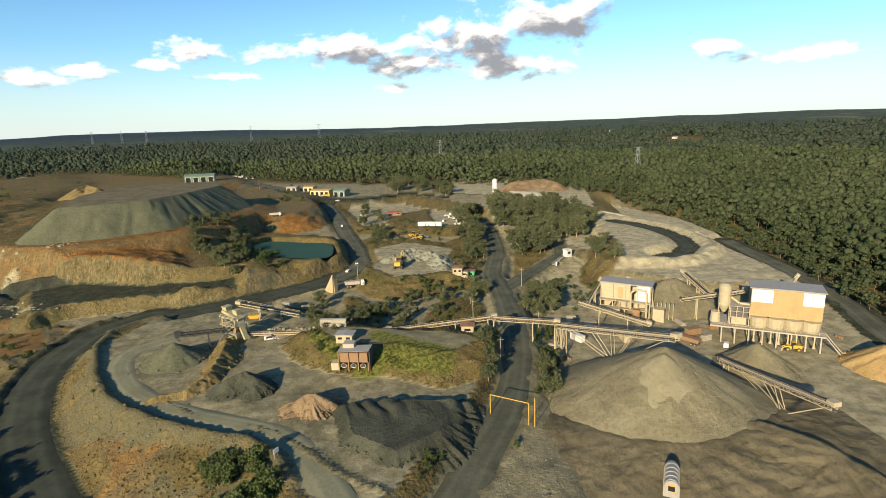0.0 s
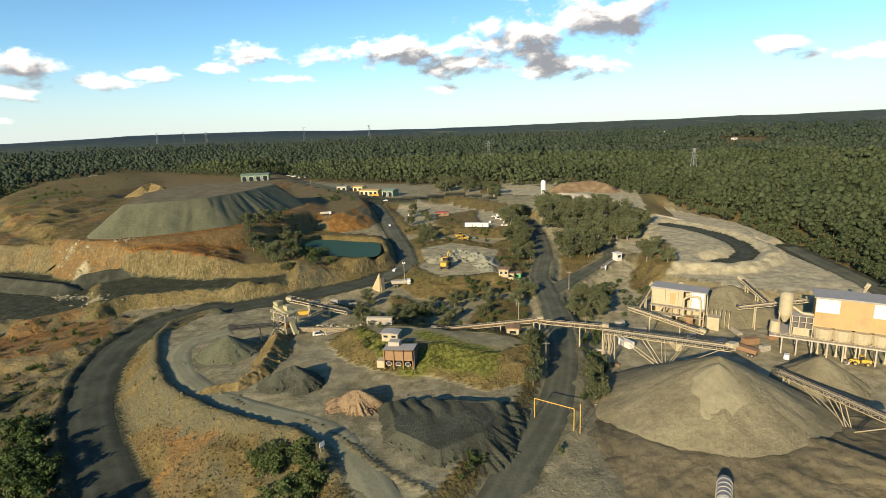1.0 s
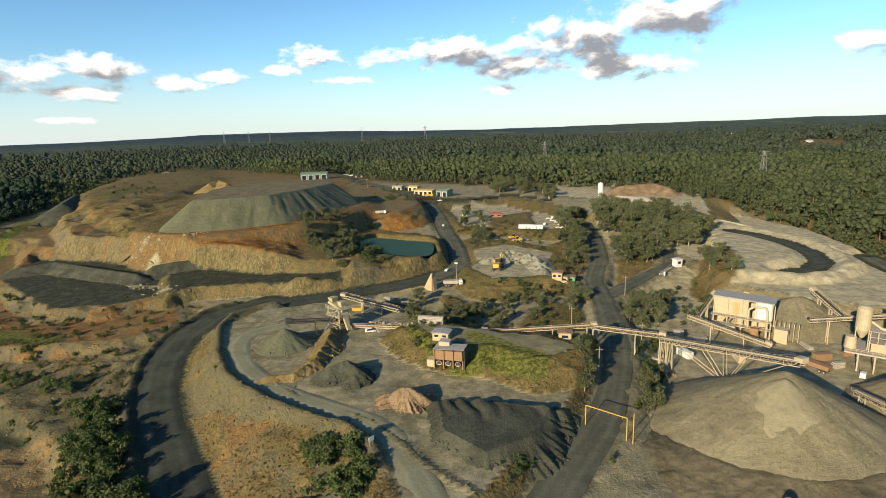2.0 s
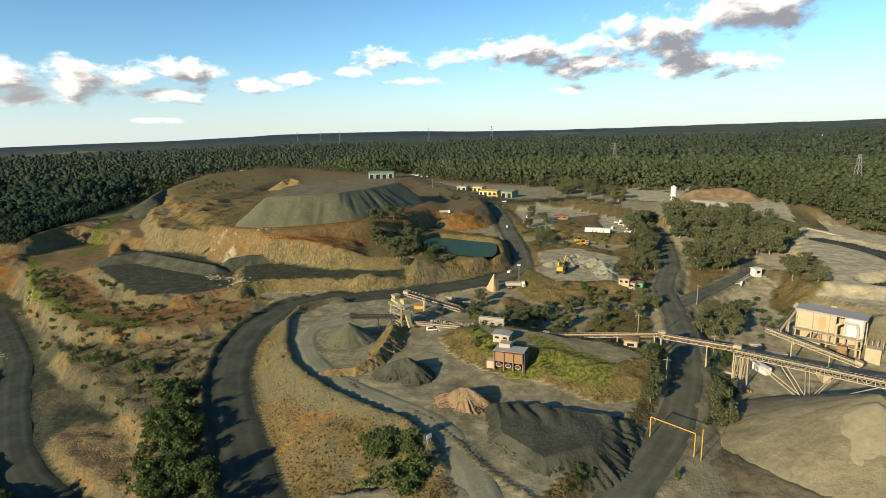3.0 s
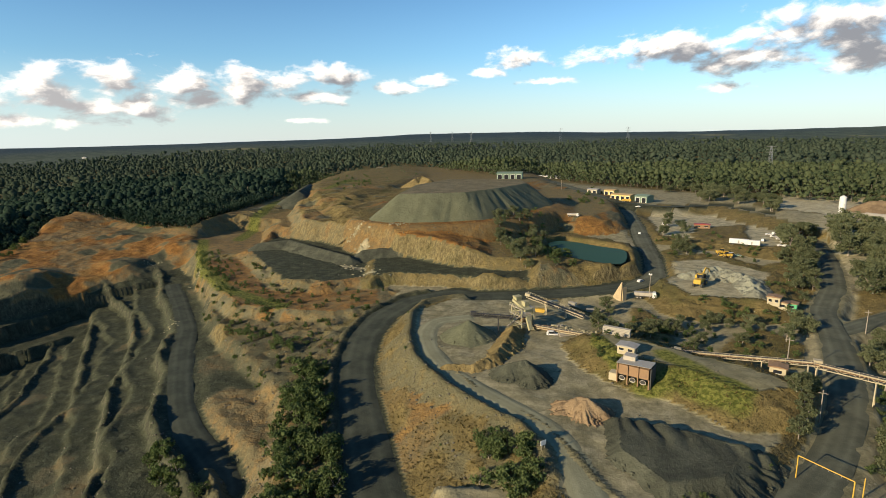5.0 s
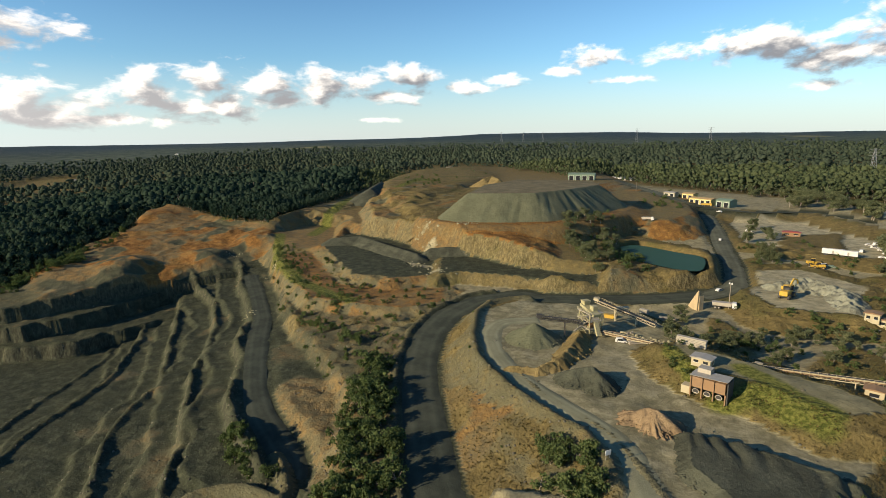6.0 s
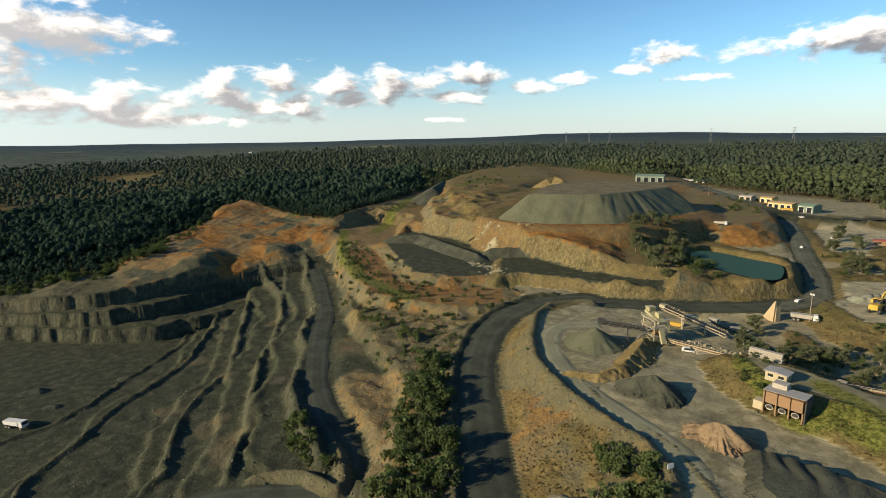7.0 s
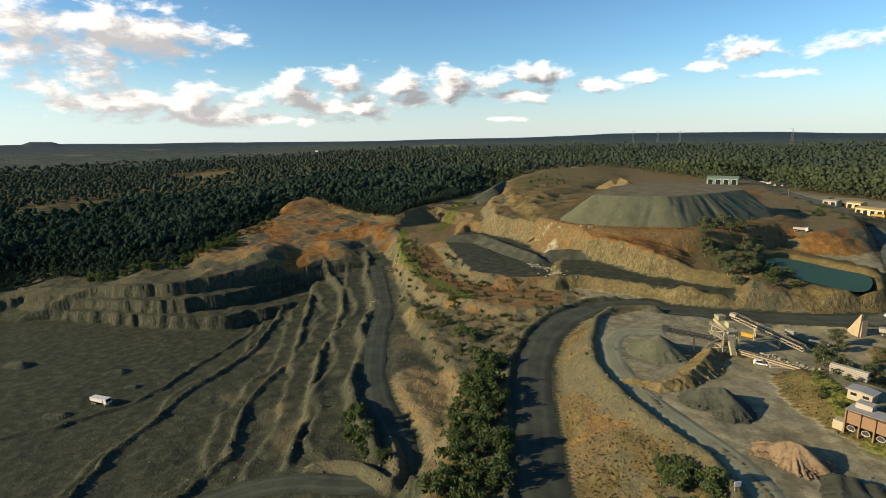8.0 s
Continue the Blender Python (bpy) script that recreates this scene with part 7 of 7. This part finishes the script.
def grove(templates, outline, count, lo, hi, seed, base, low=False):
    r = np.random.RandomState(seed)
    xs, ys = [p[0] for p in outline], [p[1] for p in outline]
    done = 0
    for _ in range(count * 12):
        if done >= count:
            break
        x, y = r.uniform(min(xs), max(xs)), r.uniform(min(ys), max(ys))
        X, Y = np.array([[x]]), np.array([[y]])
        if not inside(X, Y, outline)[0, 0] or any(line_dist(X, Y, p)[0][0, 0] < w for p, w in ROADS):
            continue
        k = r.uniform(lo, hi) / base
        m = at_ground(x, y, r.uniform(0, 360), 0.1)
        if low:
            SCRUBS.append((templates[done % len(templates)], m @ Matrix.Diagonal((k, k, k, 1))))
            done += 1
            continue
        ob = copy_thing(templates[done % len(templates)], m)
        ob.scale = (k * r.uniform(0.9, 1.15), k * r.uniform(0.9, 1.15), k)
        done += 1


grove(TREES, [(12, 419), (30, 470), (112, 450), (118, 400), (104, 345), (86, 346), (62, 319), (44, 300), (45, 348), (22, 311)], 84, 10, 16, 1, 10)
grove(TREES, [(-70, 234), (-53, 263), (-4, 243), (-2, 215), (-34, 207), (-60, 210)], 17, 4, 8, 2, 10)
grove(TREES, [(41, 261), (60, 263), (56, 232), (49, 220), (32, 223)], 14, 7, 10, 3, 10)
grove(TREES, [(91, 323), (106, 320), (91, 270), (81, 277)], 8, 6, 9, 4, 10)
grove(TREES, [(32, 177), (40, 179), (35, 156), (28, 151)], 6, 6, 9, 5, 10)
grove(TREES, [(13, 175), (23, 189), (18, 154), (13, 150)], 12, 4, 7, 6, 10)
grove(TREES, [(-167, 353), (-158, 373), (-124, 344), (-98, 282), (-111, 271), (-133, 288)], 34, 5, 8, 7, 10)
grove(SHRUBS, [(-132, 334), (-99, 327), (-80, 280), (-101, 272)], 30, 3, 5, 8, 4, True)
grove(TREES, [(-70, 463), (-52, 485), (-38, 364), (-47, 342)], 12, 6, 10, 9, 10)
grove(TREES, [(8, 364), (27, 399), (37, 338), (27, 244), (11, 223), (17, 283)], 24, 5, 9, 10, 10)
grove(TREES, [(-18, 250), (7, 260), (9, 233), (-13, 220)], 9, 4, 7, 19, 10)
grove(TREES, [(-133, 767), (-55, 692), (0, 660), (10, 600), (-92, 641)], 24, 7, 12, 31, 10)
grove(TREES, [(-51, 554), (10, 522), (15, 611), (-52, 646)], 34, 8, 13, 34, 10)
grove(SHRUBS, [(-527, 541), (-584, 831), (-434, 673), (-380, 479), (-368, 403)], 14, 1.5, 3, 32, 4, True)
grove(SHRUBS, [(-134, 111), (-151, 140), (-141, 143), (-84, 87), (-99, 69), (-111, 87)], 105, 3, 6.5, 11, 4)
grove(SHRUBS, [(-165, 83), (-158, 91), (-130, 82), (-138, 72)], 16, 3, 5, 12, 4)
grove(SHRUBS, [(-61, 121), (-46, 122), (-37, 102), (-55, 103)], 26, 3, 5.5, 13, 4)
grove(SHRUBS, [(-375, 252), (-343, 250), (-259, 201), (-212, 196), (-202, 167), (-271, 188)], 40, 1.5, 3, 14, 4, True)
grove(SHRUBS, [(-219, 157), (-184, 172), (-153, 144), (-176, 134)], 18, 2, 4, 15, 4, True)
grove(SHRUBS, [(-184, 666), (-136, 559), (-119, 460), (-152, 467), (-165, 526)], 14, 3, 5, 16, 4, True)
grove(SHRUBS, [(-40, 190), (-38, 171), (-49, 176), (-50, 197)], 8, 1.5, 2.5, 17, 4, True)
grove(SHRUBS, [(-13, 111), (6, 140), (10, 139), (-5, 108)], 26, 1.0, 2.2, 18, 4, True)
grove(SHRUBS, [(-58, 296), (-37, 281), (2, 264), (8, 346), (18, 327), (24, 284), (16, 218), (-1, 200), (-43, 211)], 60, 1.5, 3.5, 22, 4, True)
grove(SHRUBS, [(-66, 389), (-27, 429), (8, 374), (-7, 348), (-50, 330)], 30, 1.5, 3.5, 23, 4, True)
grove(SHRUBS, [(42, 262), (79, 291), (82, 267), (66, 232), (42, 212)], 40, 1.5, 3, 24, 4, True)
grove(SHRUBS, [(-177, 384), (-131, 396), (-123, 347), (-102, 293), (-128, 279)], 34, 2, 4, 25, 4, True)
grove(SHRUBS, [(36, 216), (49, 218), (39, 170), (27, 151), (30, 181)], 34, 1.2, 3, 33, 4, True)
grove(SHRUBS, [(25, 150), (30, 154), (17, 121), (15, 122)], 18, 1.2, 2.4, 26, 4, True)
grove(SHRUBS, [(-505, 38), (-466, 95), (-504, 168), (-520, 200), (-470, 160), (-442, 95), (-482, 38)], 90, 3, 7, 20, 4, True)
grove(SHRUBS, [(-529, 582), (-503, 638), (-380, 491), (-383, 428)], 16, 2, 4, 21, 4, True)
grove(SHRUBS, SCRUB, 230, 0.9, 2.8, 27, 4, True)
grove(SHRUBS, BANK, 8, 0.8, 1.6, 28, 4, True)


def low_scrub():
    sets = []
    for src, m in SCRUBS:
        me = [o for o in src.children if o.name.startswith("crown")][0].data
        V = np.empty(len(me.vertices) * 3, np.float32)
        me.vertices.foreach_get("co", V)
        F = np.empty(len(me.loops), np.int32)
        me.loops.foreach_get("vertex_index", F)
        M = np.array(m)
        sets.append((V.reshape(-1, 3) @ M[:3, :3].T + M[:3, 3], F.reshape(-1, 3)))
    V = np.concatenate([q[0] for q in sets])
    off = np.cumsum([0] + [len(q[0]) for q in sets])
    F = np.concatenate([q[1] + o for q, o in zip(sets, off)])
    tagged(new("low_scrub", joined("low_scrub", [(V, F)], [SHRUB])), "low green scrub scattered over the banks", "scrub", kind="stuff")


low_scrub()
for ob in TREES + SHRUBS:
    for o in list(ob.children_recursive) + [ob]:
        bpy.data.objects.remove(o)


# ---- loose stones and grass tufts ----
def loose():
    r = np.random.RandomState(5)
    n = 150000
    rad = 105 + 330 * r.uniform(0, 1, n) ** 1.3
    a = np.radians(r.uniform(-95, 45, n))
    X, Y = rad * np.sin(a), rad * np.cos(a)
    Z, K = on_sheet(X, Y, True)
    e = 0.6
    slope = np.hypot(on_sheet(X + e, Y) - Z, on_sheet(X, Y + e) - Z) / e
    away = np.ones(n, bool)
    for p, w in ROADS:
        away &= line_dist(X, Y, p)[0] > w
    ok = np.flatnonzero(away & (K[:, 0] > 0.45) & (slope < 1.2))[:9000]
    s = r.uniform(0.18, 0.5, len(ok))
    B = np.stack([X[ok], Y[ok], Z[ok] + 0.1 * s], 1)
    k = 4
    i = np.repeat(np.arange(len(ok)), k)
    t = r.uniform(0, 6.28, len(i))
    side = np.stack([np.cos(t), np.sin(t), 0 * t], 1) * (s[i] * 0.5)[:, None]
    tip = np.stack([r.normal(0, .3, len(i)), r.normal(0, .3, len(i)), 1 + 0 * t], 1) * s[i][:, None]
    V = np.stack([B[i] - side, B[i] + side, B[i] + tip], 1).reshape(-1, 3)
    me = joined("dry_grass", [(V, np.arange(len(V)).reshape(-1, 3))], [STRAW])
    tagged(new("dry_grass", me), "tufts of dry straw-coloured grass on the banks", "grass", kind="stuff")
    rocky = away & (K[:, 0] < 0.6) & ((slope > 0.4) | (r.uniform(0, 1, n) < 0.03))
    ok = np.flatnonzero(rocky)[-5000:]
    s = 0.12 + 0.5 * r.uniform(0, 1, len(ok)) ** 4
    me = joined("loose_stones", [blobs(np.stack([X[ok], Y[ok], Z[ok] + 0.1 * s], 1), np.stack([s, s * 0.9, s * 0.7], 1), 0.35)], [STONE])
    tagged(new("loose_stones", me), "scattered loose grey stones", "stones", kind="stuff")


loose()
